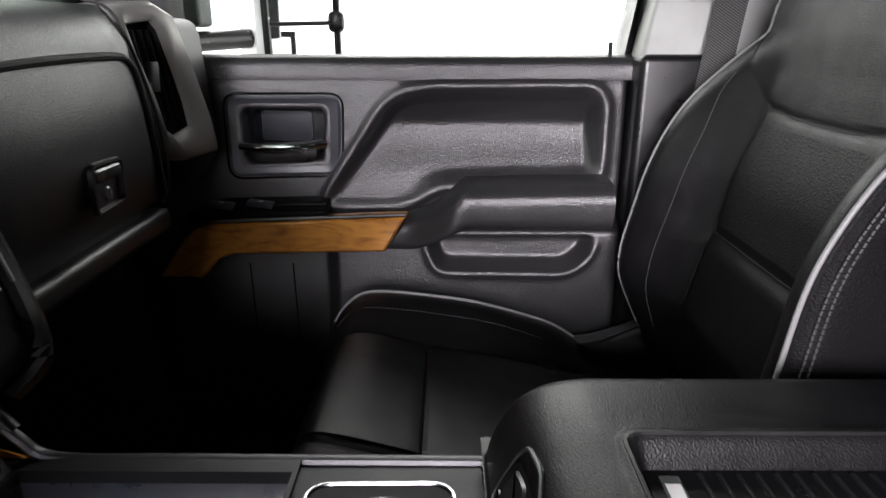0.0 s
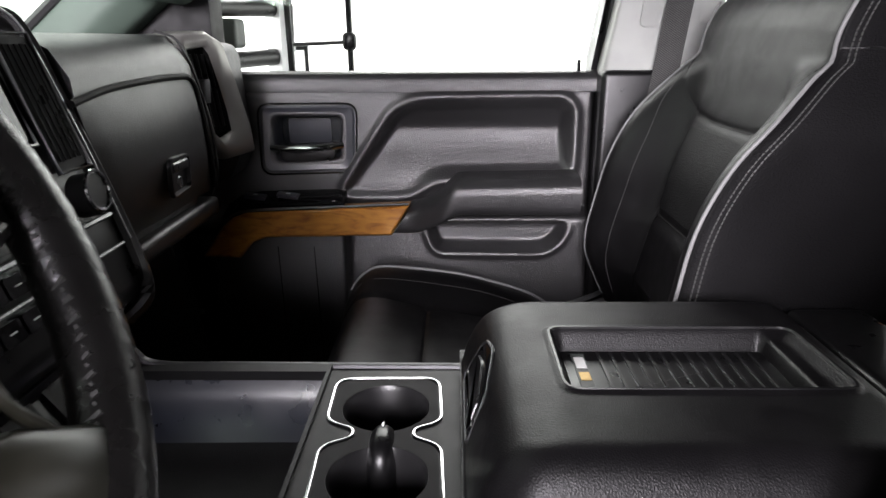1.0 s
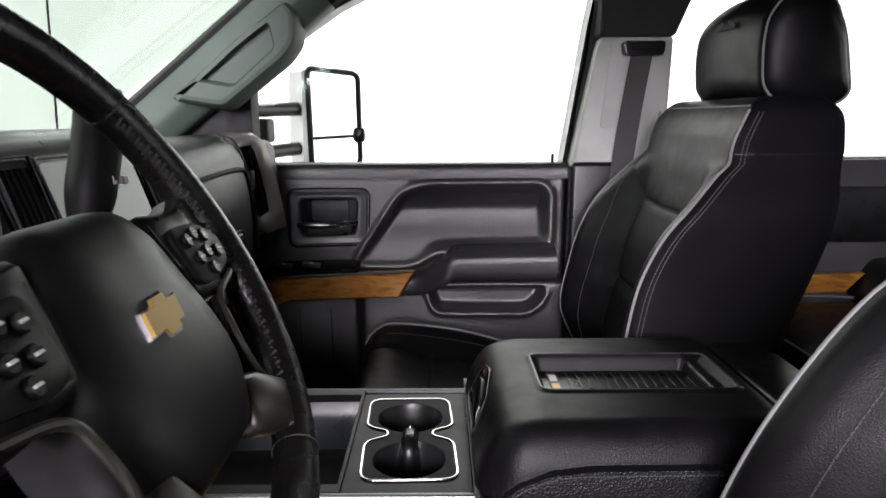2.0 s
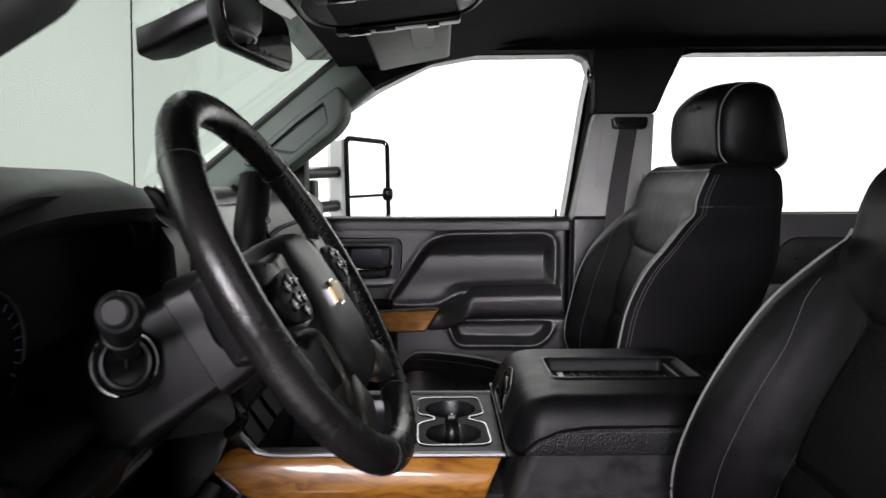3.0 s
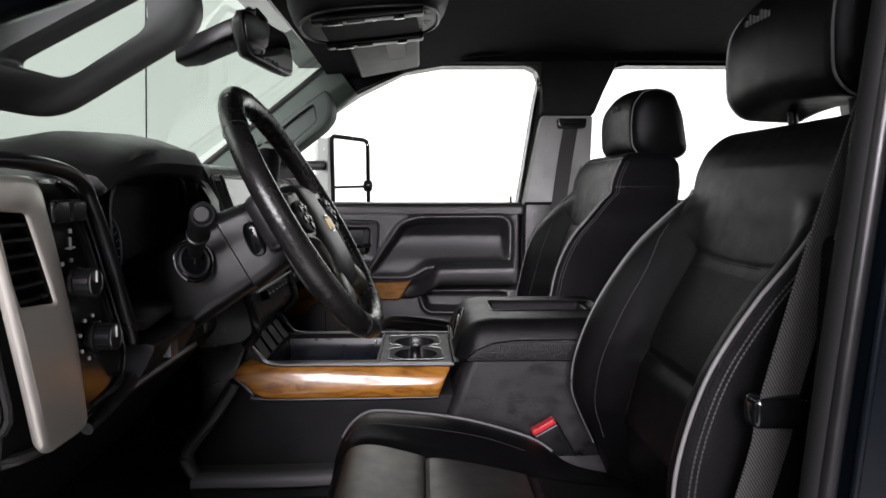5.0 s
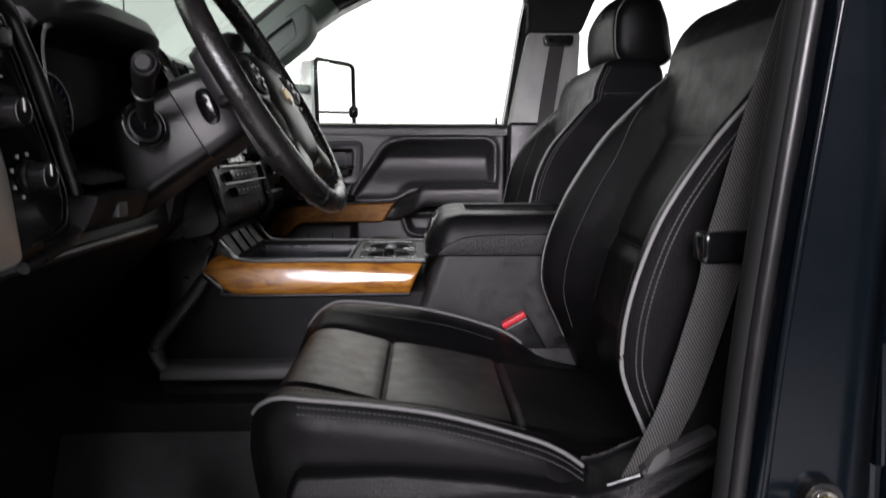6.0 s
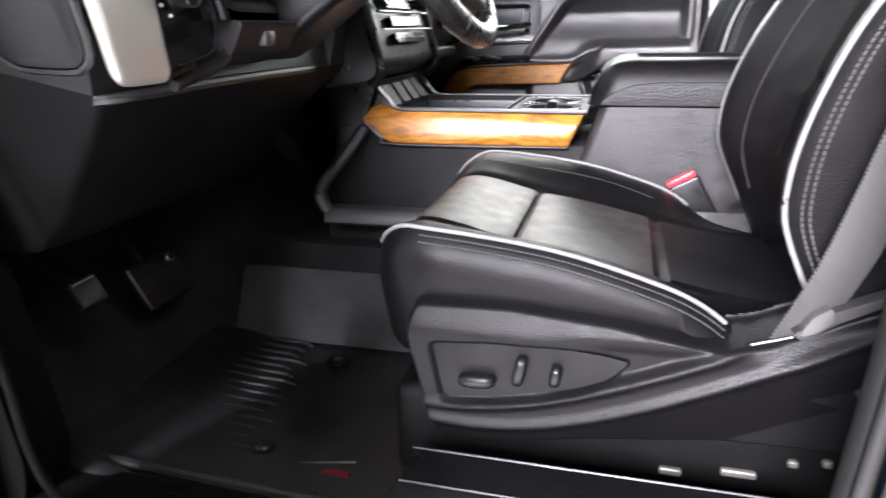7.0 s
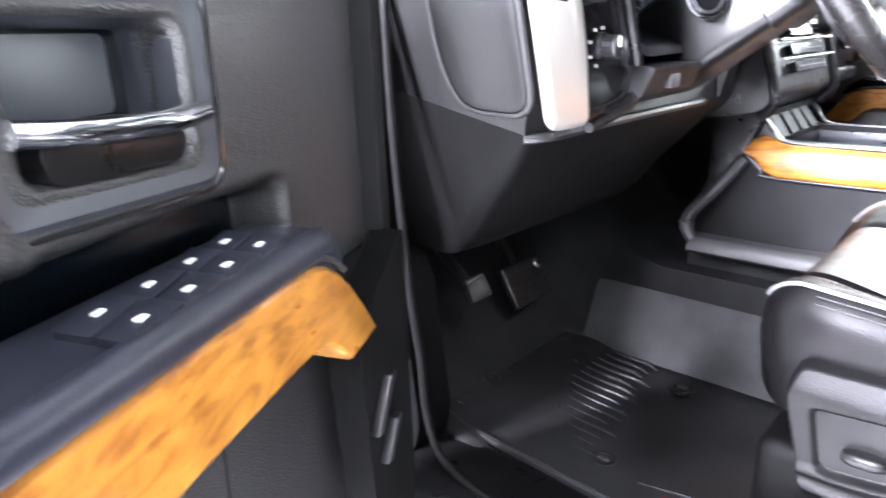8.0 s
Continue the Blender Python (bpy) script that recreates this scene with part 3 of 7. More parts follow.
    part("stitching", mirror_y(dashes(glide(stitch, 3), 0.0007, 0.005, 0.003), s), DARK_THREAD, door)
    # lower door and its edge, shade painted in by the darker trim
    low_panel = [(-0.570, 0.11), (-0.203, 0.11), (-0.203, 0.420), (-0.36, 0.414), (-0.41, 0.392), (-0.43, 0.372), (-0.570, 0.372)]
    part("lower_panel", mirror_y(outward(prism(low_panel, "y", 0.8065, 0.816, 0.002)), s), SHADED_TRIM, door, "lower door panel, darkened as in shade")
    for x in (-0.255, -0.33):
        part("panel_rib", mirror_y(outward(tube([(x, 0.8065, 0.12), (x - 0.006, 0.8065, 0.40)], 0.0022, 6)), s), SHADED_TRIM, door)
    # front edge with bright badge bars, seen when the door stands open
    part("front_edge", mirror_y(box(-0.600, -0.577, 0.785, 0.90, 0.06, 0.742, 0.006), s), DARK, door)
    part("edge_trim", mirror_y(prism(rounded([(-0.585, 0.10), (-0.485, 0.10), (-0.465, 0.36), (-0.50, 0.41), (-0.56, 0.44), (-0.585, 0.46)], 0.02), "y", 0.765, 0.80, 0.006), s), SHADED_TRIM, door, "black lower edge trim")
    if s < 0:
        part("badge_bar", mirror_y(prism([(-0.486, 0.266), (-0.474, 0.268), (-0.512, 0.318), (-0.526, 0.318)], "y", 0.755, 0.766, 0.002), s), SATIN, door, "bright edge badge")
        part("badge_bar", mirror_y(prism([(-0.506, 0.222), (-0.492, 0.224), (-0.522, 0.262), (-0.536, 0.262)], "y", 0.755, 0.766, 0.002), s), SATIN, door, "bright edge badge")
        part("hinge_line", mirror_y(outward(tube(glide([(-0.442, 0.788, 0.735), (-0.445, 0.788, 0.66), (-0.444, 0.788, 0.61), (-0.430, 0.788, 0.587), (-0.40, 0.789, 0.580), (-0.352, 0.791, 0.585)], 6), lambda t: 0.0085 - 0.004 * t, 10)), s), PLASTIC, door, "soft raised moulding", 70)
    return door


HINGE = (-0.66, -0.85)
car_door(1, (-0.14, 0.80, 0.06), "closed black car door with amber wood trim")
driver_door = car_door(-1, (HINGE[0], HINGE[1], 0.06), "wide open black car door with switches")
DOOR_TURN, DOOR_AT = -65.5, (-0.556, -0.882)
driver_door.matrix_basis = Matrix.Translation((DOOR_AT[0], DOOR_AT[1], 0.069)) @ Matrix.Rotation(radians(DOOR_TURN), 4, "Z")

REAR_WINDOW = [(0.520, 0.752), (1.36, 0.752), (1.40, 0.95), (1.36, 1.15), (1.30, 1.186), (0.625, 1.184), (0.578, 1.172), (0.548, 1.115), (0.515, 1.010)]


def rear_door(s, base, label):
    door = thing("rear_car_door", base, label, "car door", "cab doors", "structure")
    part("panel", mirror_y(prism(rounded([(0.46, 0.10), (1.45, 0.10), (1.45, 0.752), (0.46, 0.752)], 0.02), "y", 0.785, 0.83, 0.010, 3), s), PLASTIC, door)
    part("shell", mirror_y(prism([(0.385, 0.06), (1.5, 0.06), (1.5, 0.755), (0.385, 0.755)], "y", 0.832, 0.90, 0.006), s), PAINT, door, "dark blue painted outer shell")
    part("window_frame", mirror_y(bezel(offset(REAR_WINDOW, 0.045), REAR_WINDOW, "y", 0.80, 0.87), s), SMOOTH, door)
    pane = part("pane", mirror_y(prism(offset(REAR_WINDOW, 0.004), "y", 0.836, 0.840), s), SIDE_GLASS, door)
    pane.visible_shadow = False
    part("wood_trim", mirror_y(prism([(0.70, 0.440), (0.955, 0.442), (1.000, 0.488), (0.70, 0.480)], "y", 0.765, 0.79, 0.003), s), WOOD, door, "amber wood-grain trim")
    part("armrest", mirror_y(prism(rounded([(0.965, 0.43), (1.35, 0.45), (1.35, 0.53), (1.02, 0.52)], 0.02), "y", 0.70, 0.79, 0.012, 3), s), LEATHER, door, "padded black armrest")
    part("recess", mirror_y(prism(rounded([(0.80, 0.56), (1.3, 0.56), (1.3, 0.69), (0.9, 0.69)], 0.03), "y", 0.778, 0.79, 0.004), s), SMOOTH, door)
    return door


rear_door(1, (0.9, 0.80, 0.10), "closed black rear car door with wood strip")
rear_door(-1, (0.9, -0.80, 0.10), "closed dark blue rear car door")


# ---- pillars ----
def front_pillar(s, base):
    t = thing("front_pillar", base, "grey plastic windshield pillar with grab handle", "pillar", "cab pillars", "structure")
    secs = []
    for k in np.linspace(0, 1, 9):
        x, z = -0.79 + 0.49 * k, 0.795 + 0.385 * k
        n = Vector((-0.62, 0, 0.785))
        c = Vector((x, 0.775 - 0.025 * k, z))
        rs = []
        near = [(0.018, -0.045), (0.10, -0.055), (0.152, -0.02), (0.152, 0.05), (0.018, 0.05)] if s > 0 else [(-0.045, -0.05), (0.04, -0.060), (0.095, -0.02), (0.095, 0.05), (-0.045, 0.05)]
        for u, v in rounded(near, 0.015, 3):
            rs.append(c - n * u * 0.8 + Vector((0, v, 0)))
        secs.append(rs)
    # passenger trim takes the grey that carries the green windshield light
    part("trim", mirror_y(loft(secs), s), GREEN_GREY if s > 0 else GREY, t, smooth=60)
    if s > 0:
        part("glass_edge", tube([(-0.80, 0.735, 0.775), (-0.30, 0.718, 1.168)], 0.011, 8), RUBBER, t, "black windshield edge seal")
    part("corner_trim", mirror_y(prism([(-0.70, 0.74), (-0.42, 0.74), (-0.42, 0.955), (-0.50, 0.965)], "y", 0.79, 0.86, 0.01), s), MATTE, t, "black corner trim")
    part("seal", mirror_y(tube(glide([(-0.62, 0.835, 0.40), (-0.63, 0.835, 0.70), (-0.56, 0.83, 0.93), (-0.34, 0.82, 1.12), (-0.15, 0.815, 1.19), (0.2, 0.812, 1.205)]), 0.013, 8), s), RUBBER, t, "black rubber door seal")
    return t


whole("hinge_pillar", prism([(-1.0, 0.06), (-0.605, 0.06), (-0.600, 0.40), (-0.600, 0.80), (-1.0, 0.80)], "y", -0.862, -0.815, 0.008, 3), PAINT, "dark blue painted front hinge pillar", "pillar", kind="structure")
whole("trim", prism([(-0.80, 0.10), (-0.604, 0.10), (-0.600, 0.42), (-0.590, 0.78), (-0.80, 0.78)], "y", -0.813, -0.775, 0.012, 3), SHADED_TRIM, "black trim and seal on the hinge pillar", "trim", kind="structure")
whole("trim", tube(glide([(-0.10, -0.800, 0.062), (-0.30, -0.800, 0.055), (-0.44, -0.800, 0.060), (-0.512, -0.800, 0.085), (-0.540, -0.800, 0.145), (-0.548, -0.800, 0.23), (-0.560, -0.803, 0.33), (-0.575, -0.806, 0.55), (-0.580, -0.806, 0.80)], 6), 0.006, 12), KNEE, "black moulded sill trim along the door opening", "trim", kind="structure", smooth=70)


pp = front_pillar(1, (-0.6, 0.78, 0.8))
dp = front_pillar(-1, (-0.6, -0.78, 0.8))


GO = rounded([(-0.562, 0.890), (-0.449, 0.872), (-0.318, 0.972), (-0.293, 1.005), (-0.290, 1.062), (-0.312, 1.088), (-0.420, 1.010)], 0.014, 5)
GI = rounded([(-0.505, 0.929), (-0.428, 0.916), (-0.337, 0.994), (-0.347, 1.044), (-0.374, 1.038)], 0.012, 5)
part("grab_handle", join(loft([[(u, 0.750, v) for u, v in offset(GO, 0.006)], [(u, 0.692, v) for u, v in GO], [(u, 0.682, v) for u, v in offset(GO, -0.006)], [(u, 0.680, v) for u, v in offset(GO, -0.014)]], cap=False), fill_plate([offset(GO, -0.014), offset(GI, 0.003)], "y", 0.680), loft([[(u, 0.680, v) for u, v in offset(GI, 0.003)], [(u, 0.683, v) for u, v in GI], [(u, 0.704, v) for u, v in offset(GI, -0.006)]], cap=False), prism(offset(GI, -0.005), "y", 0.702, 0.706)), GREEN_GREY, pp, "moulded grey grab handle", 40)
DO = rounded([(-0.60, 0.895), (-0.398, 0.860), (-0.243, 0.952), (-0.262, 1.06)], 0.030, 6)
DI = rounded([(-0.440, 0.915), (-0.374, 0.897), (-0.291, 0.949), (-0.296, 0.990)], 0.016, 6)
part("grab_handle", loft([[(u, -0.672, v) for u, v in DI], [(u, -0.680, v) for u, v in offset(DI, 0.003)], [(u, -0.680, v) for u, v in offset(DO, -0.010)], [(u, -0.672, v) for u, v in DO], [(u, -0.645, v) for u, v in DO], [(u, -0.637, v) for u, v in offset(DO, -0.010)], [(u, -0.637, v) for u, v in offset(DI, 0.003)], [(u, -0.645, v) for u, v in DI], [(u, -0.672, v) for u, v in DI]], cap=False), GREY, dp, "moulded grey grab handle", 60)
part("door_flange", tube(glide([(-0.66, -0.86, 0.78), (-0.47, -0.86, 0.905), (-0.35, -0.86, 0.945), (-0.247, -0.86, 0.985), (-0.12, -0.85, 1.07), (0.0, -0.84, 1.16)], 6), 0.045, 12), PAINT, dp, "dark painted door flange", 70)


def middle_pillar(s, base, dx):
    t = thing("middle_pillar", base, "grey upper and black lower pillar trim", "pillar", "cab pillars", "structure")
    # upper trim is a paler grey on the passenger side
    part("upper_trim", mirror_y(prism([(0.300 + dx, 0.735), (0.512, 0.735), (0.520, 1.024), (0.36 + dx, 1.024), (0.352 + dx, 1.0)], "y", 0.774, 0.84, 0.010, 3), s), PILLAR if s > 0 else GREY, t, "grey upper trim")
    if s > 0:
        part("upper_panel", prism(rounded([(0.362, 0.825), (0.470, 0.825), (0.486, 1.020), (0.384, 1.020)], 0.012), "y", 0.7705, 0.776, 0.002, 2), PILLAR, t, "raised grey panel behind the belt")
    part("header_trim", mirror_y(prism([(0.352 + dx, 1.022), (0.520, 1.022), (0.56, 1.12), (0.60, 1.20), (0.34, 1.20), (0.362, 1.14)], "y", 0.765, 0.84, 0.012, 3), s), HEADER, t, "dark grey cloth header trim")
    # the driver side gets the shade-darkened copy of this trim
    part("lower_trim", mirror_y(prism([(0.294 + dx, 0.10), (0.50, 0.10), (0.51, 0.75), (0.300 + dx, 0.75)], "y", 0.760, 0.84, 0.012, 3), s), SMOOTH if s > 0 else SHADED_TRIM, t, "black lower trim")
    part("seal", mirror_y(tube(glide([(0.305, 0.835, 0.12), (0.312, 0.835, 0.5), (0.322, 0.835, 0.8), (0.352, 0.83, 1.0), (0.365, 0.825, 1.14), (0.34, 0.82, 1.185), (0.28, 0.815, 1.20)]), 0.012, 8), s), RUBBER, t, "black rubber door seal")
    return t


part("hinge_flange", tube([(-0.596, -0.842, 0.26), (-0.597, -0.842, 0.80)], 0.0045, 8), PAINT, dp, "dark blue painted flange edge")
middle_pillar(1, (0.4, 0.80, 0.10), 0.0)
mp = middle_pillar(-1, (0.4, -0.80, 0.10), 0.034)
jamb_plan = rounded([(0.326, -0.838), (0.328, -0.866), (0.60, -0.870), (0.60, -0.842)], 0.003, 3)
part("painted_jamb", warp_mesh(prism(jamb_plan, "z", 0.10, 1.22), lambda c: (c.x + 0.085 * (c.z - 0.79) * (c.x < 0.5), c.y, c.z)), PAINT, mp, "glossy dark blue painted jamb")
SEAL = [(0.262, -0.850, 0.12), (0.279, -0.852, 0.35), (0.289, -0.852, 0.53), (0.313, -0.852, 0.79), (0.337, -0.848, 1.0), (0.355, -0.842, 1.14), (0.345, -0.835, 1.19)]
part("thick_seal", tube(glide([(x, y + 0.004, z) for x, y, z in SEAL], 6), 0.0125, 12), DARK, mp, "thick black rubber door seal", 70)
part("seal_ridge", tube(glide([(x + 0.001, y - 0.0060, z) for x, y, z in SEAL], 6), 0.0075, 10), SMOOTH, mp, "raised lip of the door seal", 70)
part("jamb_edge", tube(glide([(x + 0.019, y - 0.012, z) for x, y, z in SEAL], 6), 0.0035, 8), PAINT, mp, "painted jamb edge", 70)
part("rear_door_edge", tube(glide([(0.352, -0.886, 1.05), (0.350, -0.888, 0.90), (0.366, -0.888, 0.709), (0.372, -0.888, 0.60), (0.372, -0.888, 0.12)], 5), 0.005, 8), PAINT, mp, "dark blue door edge")

for s in (1, -1):
    rail = [(1.9, 1.195), (0.62, 1.193), (0.33, 1.187), (0.042, 1.186), (-0.08, 1.165), (-0.219, 1.098), (-0.30, 1.045), (-0.34, 1.12), (-0.26, 1.20), (0.0, 1.27), (0.4, 1.29), (1.9, 1.29)]
    whole("trim", mirror_y(prism(rail, "y", 0.765, 0.812, 0.008), s), GREYCLOTH, "black cloth roof rail trim", "trim", kind="structure")
    whole("baseboard", mirror_y(prism([(0.70, -0.05), (0.90, -0.05), (0.90, 0.045), (0.80, 0.06), (0.70, 0.055)], "x", -1.0, 2.0, 0.008), s), SMOOTH, "dark rocker sill along the cab", "sill", kind="structure")

# ---- seats ----
CREST_Z = [0.26, 0.34, 0.42, 0.46, 0.51, 0.57, 0.62, 0.68, 0.73, 0.765, 0.782, 0.80, 0.82, 0.865]
CREST_X = [0.315, 0.281, 0.245, 0.239, 0.246, 0.266, 0.291, 0.331, 0.375, 0.408, 0.425, 0.4295, 0.434, 0.453]


SOFT_CREST = np.array([tuple(p) for p in glide([(z, x, 0) for z, x in zip(CREST_Z, CREST_X)], 8)])
EDGE_X = [-0.19, -0.165, -0.13, -0.10, -0.03, 0.05, 0.13, 0.18, 0.24, 0.32]
EDGE_Z = [0.372, 0.392, 0.403, 0.405, 0.399, 0.387, 0.365, 0.345, 0.305, 0.285]
SOFT_EDGE = np.array([tuple(p) for p in glide([(x, z, 0) for x, z in zip(EDGE_X, EDGE_Z)], 8)])


def crest(z):
    return float(np.interp(z, SOFT_CREST[:, 0], SOFT_CREST[:, 1]))


def seat_half_width(z):
    return 0.236 - 0.03 * float(smoothstep(0.70, 0.80, z)) + 0.012 * float(smoothstep(0.62, 0.45, z))


YOKE = [(-0.95, 0.782), (-0.80, 0.752), (-0.64, 0.712), (-0.54, 0.694), (-0.30, 0.688), (0.0, 0.686), (0.30, 0.688), (0.54, 0.694), (0.64, 0.712), (0.80, 0.752), (0.95, 0.782)]


def seam_distance(s, z, line, w=0.22):
    """How far a place on the backrest lies from a seam, in metres."""
    best = 1.0
    for (s0, z0), (s1, z1) in zip(line, line[1:]):
        dx, dz = (s1 - s0) * w, z1 - z0
        t = min(1.0, max(0.0, ((s - s0) * w * dx + (z - z0) * dz) / (dx * dx + dz * dz)))
        best = min(best, math.hypot((s - s0) * w - t * dx, z - z0 - t * dz))
    return best


def back_front(s, z, shift=0.0):
    """Front face of the backrest at s from -1 to 1 across it: bolsters, a sunk middle and a padded yoke above them."""
    a = abs(s)
    mid = float(np.interp(z, [0.26, 0.34, 0.42, 0.51, 0.60, 0.66, 0.69, 0.74, 0.78, 0.82, 0.865], [0.335, 0.314, 0.303, 0.324, 0.364, 0.394, 0.408, 0.418, 0.423, 0.432, 0.456]))
    k = float(smoothstep(0.90, 0.54, a))
    x = crest(z) * (1 - k) + max(mid, crest(z) - 0.006) * k + shift * float(smoothstep(0.70, 0.50, z))
    x += 0.004 * math.exp(-((a - 0.56) / 0.025) ** 2) * float(smoothstep(0.70, 0.66, z))
    x += 0.0022 * math.exp(-((a - 0.76) / 0.014) ** 2) * float(smoothstep(0.73, 0.70, z))
    x += 0.0022 * math.exp(-(seam_distance(s, z, YOKE) / 0.0034) ** 2)
    if a < 0.56:
        x += 0.004 * math.exp(-((z - 0.530) / 0.010) ** 2) - 0.004 * math.exp(-((z - 0.61) / 0.05) ** 2)
    return x


def cushion_top(x, s):
    """Height of the cushion at x, across s."""
    a = abs(s)
    mid = 0.364 + 0.022 * float(smoothstep(0.0, -0.12, x)) - 0.055 * float(smoothstep(-0.05, 0.30, x)) - 0.02 * float(smoothstep(-0.14, -0.185, x))
    edge = float(np.interp(x, SOFT_EDGE[:, 0], SOFT_EDGE[:, 1]))
    k = float(smoothstep(0.52, 0.90, a))
    z = mid * (1 - k) + max(edge, mid - 0.05) * k
    z -= 0.007 * math.exp(-((a - 0.54) / 0.016) ** 2)
    if a < 0.54:
        z -= 0.006 * math.exp(-((x + 0.018) / 0.0042) ** 2) + 0.004 * math.exp(-((x - 0.15) / 0.006) ** 2)
    return z


def cushion_plan(x):
    """Where the front rounds off: the place along, half the width, and the drop."""
    rnd = 0.045 * (1 - math.sqrt(max(0, 1 - min(1, (-0.12 - x) / 0.058) ** 2))) if x < -0.12 else 0.0
    w = 0.245 - rnd * 0.3 - 0.075 * (1 - math.sqrt(max(0, 1 - min(1, max(0, -0.075 - x) / 0.104) ** 2)))
    return (x if x > -0.1 else -0.1 + (x + 0.1) * 0.87), w, rnd


def front_seat(yc, out, label):
    """out: the sign of the side that faces the door."""
    base = (0.1, yc, 0.0)
    sh = 0.028 if out > 0 else 0.0
    seat = thing("front_seat", base, label, "car seat", "front seats")
    # backrest
    rings = []
    for z in list(np.linspace(0.26, 0.84, 130)) + [0.852, 0.862, 0.870, 0.876, 0.879]:
        w = seat_half_width(z)
        rnd = 0.0 if z < 0.84 else 0.034 * (1 - math.sqrt(max(0, 1 - ((z - 0.84) / 0.04) ** 2)))
        w -= rnd
        back = float(np.interp(z, [0.26, 0.5, 0.6, 0.8, 0.88], [0.45, 0.515, 0.540, 0.582, 0.575])) - rnd + (0.022 * float(smoothstep(0.5, 0.7, z)) if out > 0 else 0.0)
        ring_ = []
        for s in np.linspace(-1, 1, 81):
            x = back_front(s, min(z, 0.865), sh) + rnd
            e = max(0.0, (abs(s) - 0.93) / 0.07)
            x += 0.030 * (1 - math.sqrt(max(0, 1 - e * e)))
            ring_.append((x, yc + w * s, z))
        ring_ += [(back - 0.012, yc + w, z), (back, yc + w - 0.025, z), (back + 0.006, yc, z), (back, yc - w + 0.025, z), (back - 0.012, yc - w, z)]
        rings.append(ring_)
    part("backrest", loft(rings), LEATHER, seat, "black leather backrest with bolsters", 60)
    for sg in (-1, 1):
        G = []
        for z in np.linspace(0.30, 0.795, 44):
            w = seat_half_width(z)
            row = [(back_front(0.93 + 0.07 * e, z, sh) + 0.030 * (1 - math.sqrt(1 - e * e)) - 0.0007 * (1 - e), yc + sg * (w * (0.93 + 0.07 * e) + 0.0009), z) for e in np.linspace(0.58, 1.0, 8)]
            x1 = float(np.interp(z, [0.26, 0.5, 0.6, 0.8], [0.43, 0.495, 0.52, 0.56])) + (0.022 * float(smoothstep(0.5, 0.7, z)) if out > 0 else 0.0)
            G.append(row + [(x, yc + sg * (w + 0.0009), z) for x in np.linspace(row[-1][0], x1, 12)[1:]])
        part("side_panel", sheet(np.array(G)), FLANK, seat, "dull black side panel", 80)
        G = []
        for z in list(np.linspace(0.797, 0.840, 8)) + [0.852, 0.862, 0.870, 0.875]:
            rnd = 0.0 if z < 0.84 else 0.034 * (1 - math.sqrt(max(0, 1 - ((z - 0.84) / 0.04) ** 2)))
            w = seat_half_width(z) - rnd
            row = [(back_front(0.93 + 0.07 * e, min(z, 0.865), sh) + rnd + 0.030 * (1 - math.sqrt(1 - e * e)) - 0.0007 * (1 - e), yc + sg * (w * (0.93 + 0.07 * e) + 0.0009), z) for e in np.linspace(0.58, 1.0, 8)]
            x1 = float(np.interp(z, [0.6, 0.8, 0.88], [0.52, 0.56, 0.553])) - rnd + (0.022 if out > 0 else 0.0)
            G.append(row + [(x, yc + sg * (w + 0.0009), z) for x in np.linspace(row[-1][0], x1, 12)[1:]])
        part("shoulder_panel", sheet(np.array(G)), FLANK, seat, "dull black shoulder panel", 80)
        part("shoulder_seam", tube([(x, yc + sg * (seat_half_width(0.796) + 0.0010), 0.796 - 0.006 * k) for k, x in enumerate(np.linspace(back_front(1.0, 0.796, sh) + 0.032, 0.565, 3))], 0.0013, 6), DARK, seat, "dark shoulder seam")
    # cushion
    rings = []
    for x in [-0.178, -0.176, -0.170] + list(np.linspace(-0.162, 0.34, 96)):
        xq, w, rnd = cushion_plan(x)
        ring_ = []
        for s in np.linspace(-1, 1, 45):
            e = max(0.0, (abs(s) - 0.92) / 0.08)
            z = cushion_top(x, s) - rnd * 0.9 - 0.030 * (1 - math.sqrt(max(0, 1 - e * e)))
            ring_.append((xq, yc + w * s, z))
        lo = 0.25 + rnd * 0.8
        ring_ += [(xq, yc + w * 0.975, 0.315), (xq, yc + w * 0.88, lo), (xq, yc - w * 0.88, lo), (xq, yc - w * 0.975, 0.315)]
        rings.append(ring_)
    part("cushion", loft(rings), LEATHER, seat, "black leather cushion with side bolsters", 60)
    for x0, x1 in ((-0.150, -0.0225), (-0.0135, 0.142)):
        G = [[(cushion_plan(x)[0], yc + cushion_plan(x)[1] * s, cushion_top(x, s) - 0.9 * cushion_plan(x)[2] + 0.0009) for s in np.linspace(-0.505, 0.505, 22)] for x in np.linspace(x0, x1, 18)]
        part("seat_panel", sheet(np.array(G)), LEATHER_WORN if out < 0 else LEATHER, seat, "worn shiny leather panel" if out < 0 else "smooth leather panel", 80)
    # perforated centre panels, a hair proud of the leather
    for z0, z1 in ((0.540, 0.686),):
        G = [[(back_front(s, z, sh) - 0.0009, yc + seat_half_width(z) * s, z) for s in np.linspace(-0.53, 0.53, 22)] for z in np.linspace(z0 + 0.004, z1 - 0.012, 16)]
        part("back_panel", sheet(np.array(G)), PERFORATED, seat, "perforated black leather panel", 80)
    G = [[(x, yc + 0.245 * s, cushion_top(x, s) + 0.0009) for s in np.linspace(-0.50, 0.50, 22)] for x in np.linspace(0.160, 0.30, 16)]
    part("cushion_panel", sheet(np.array(G)), PERFORATED, seat, "perforated black leather panel", 80)
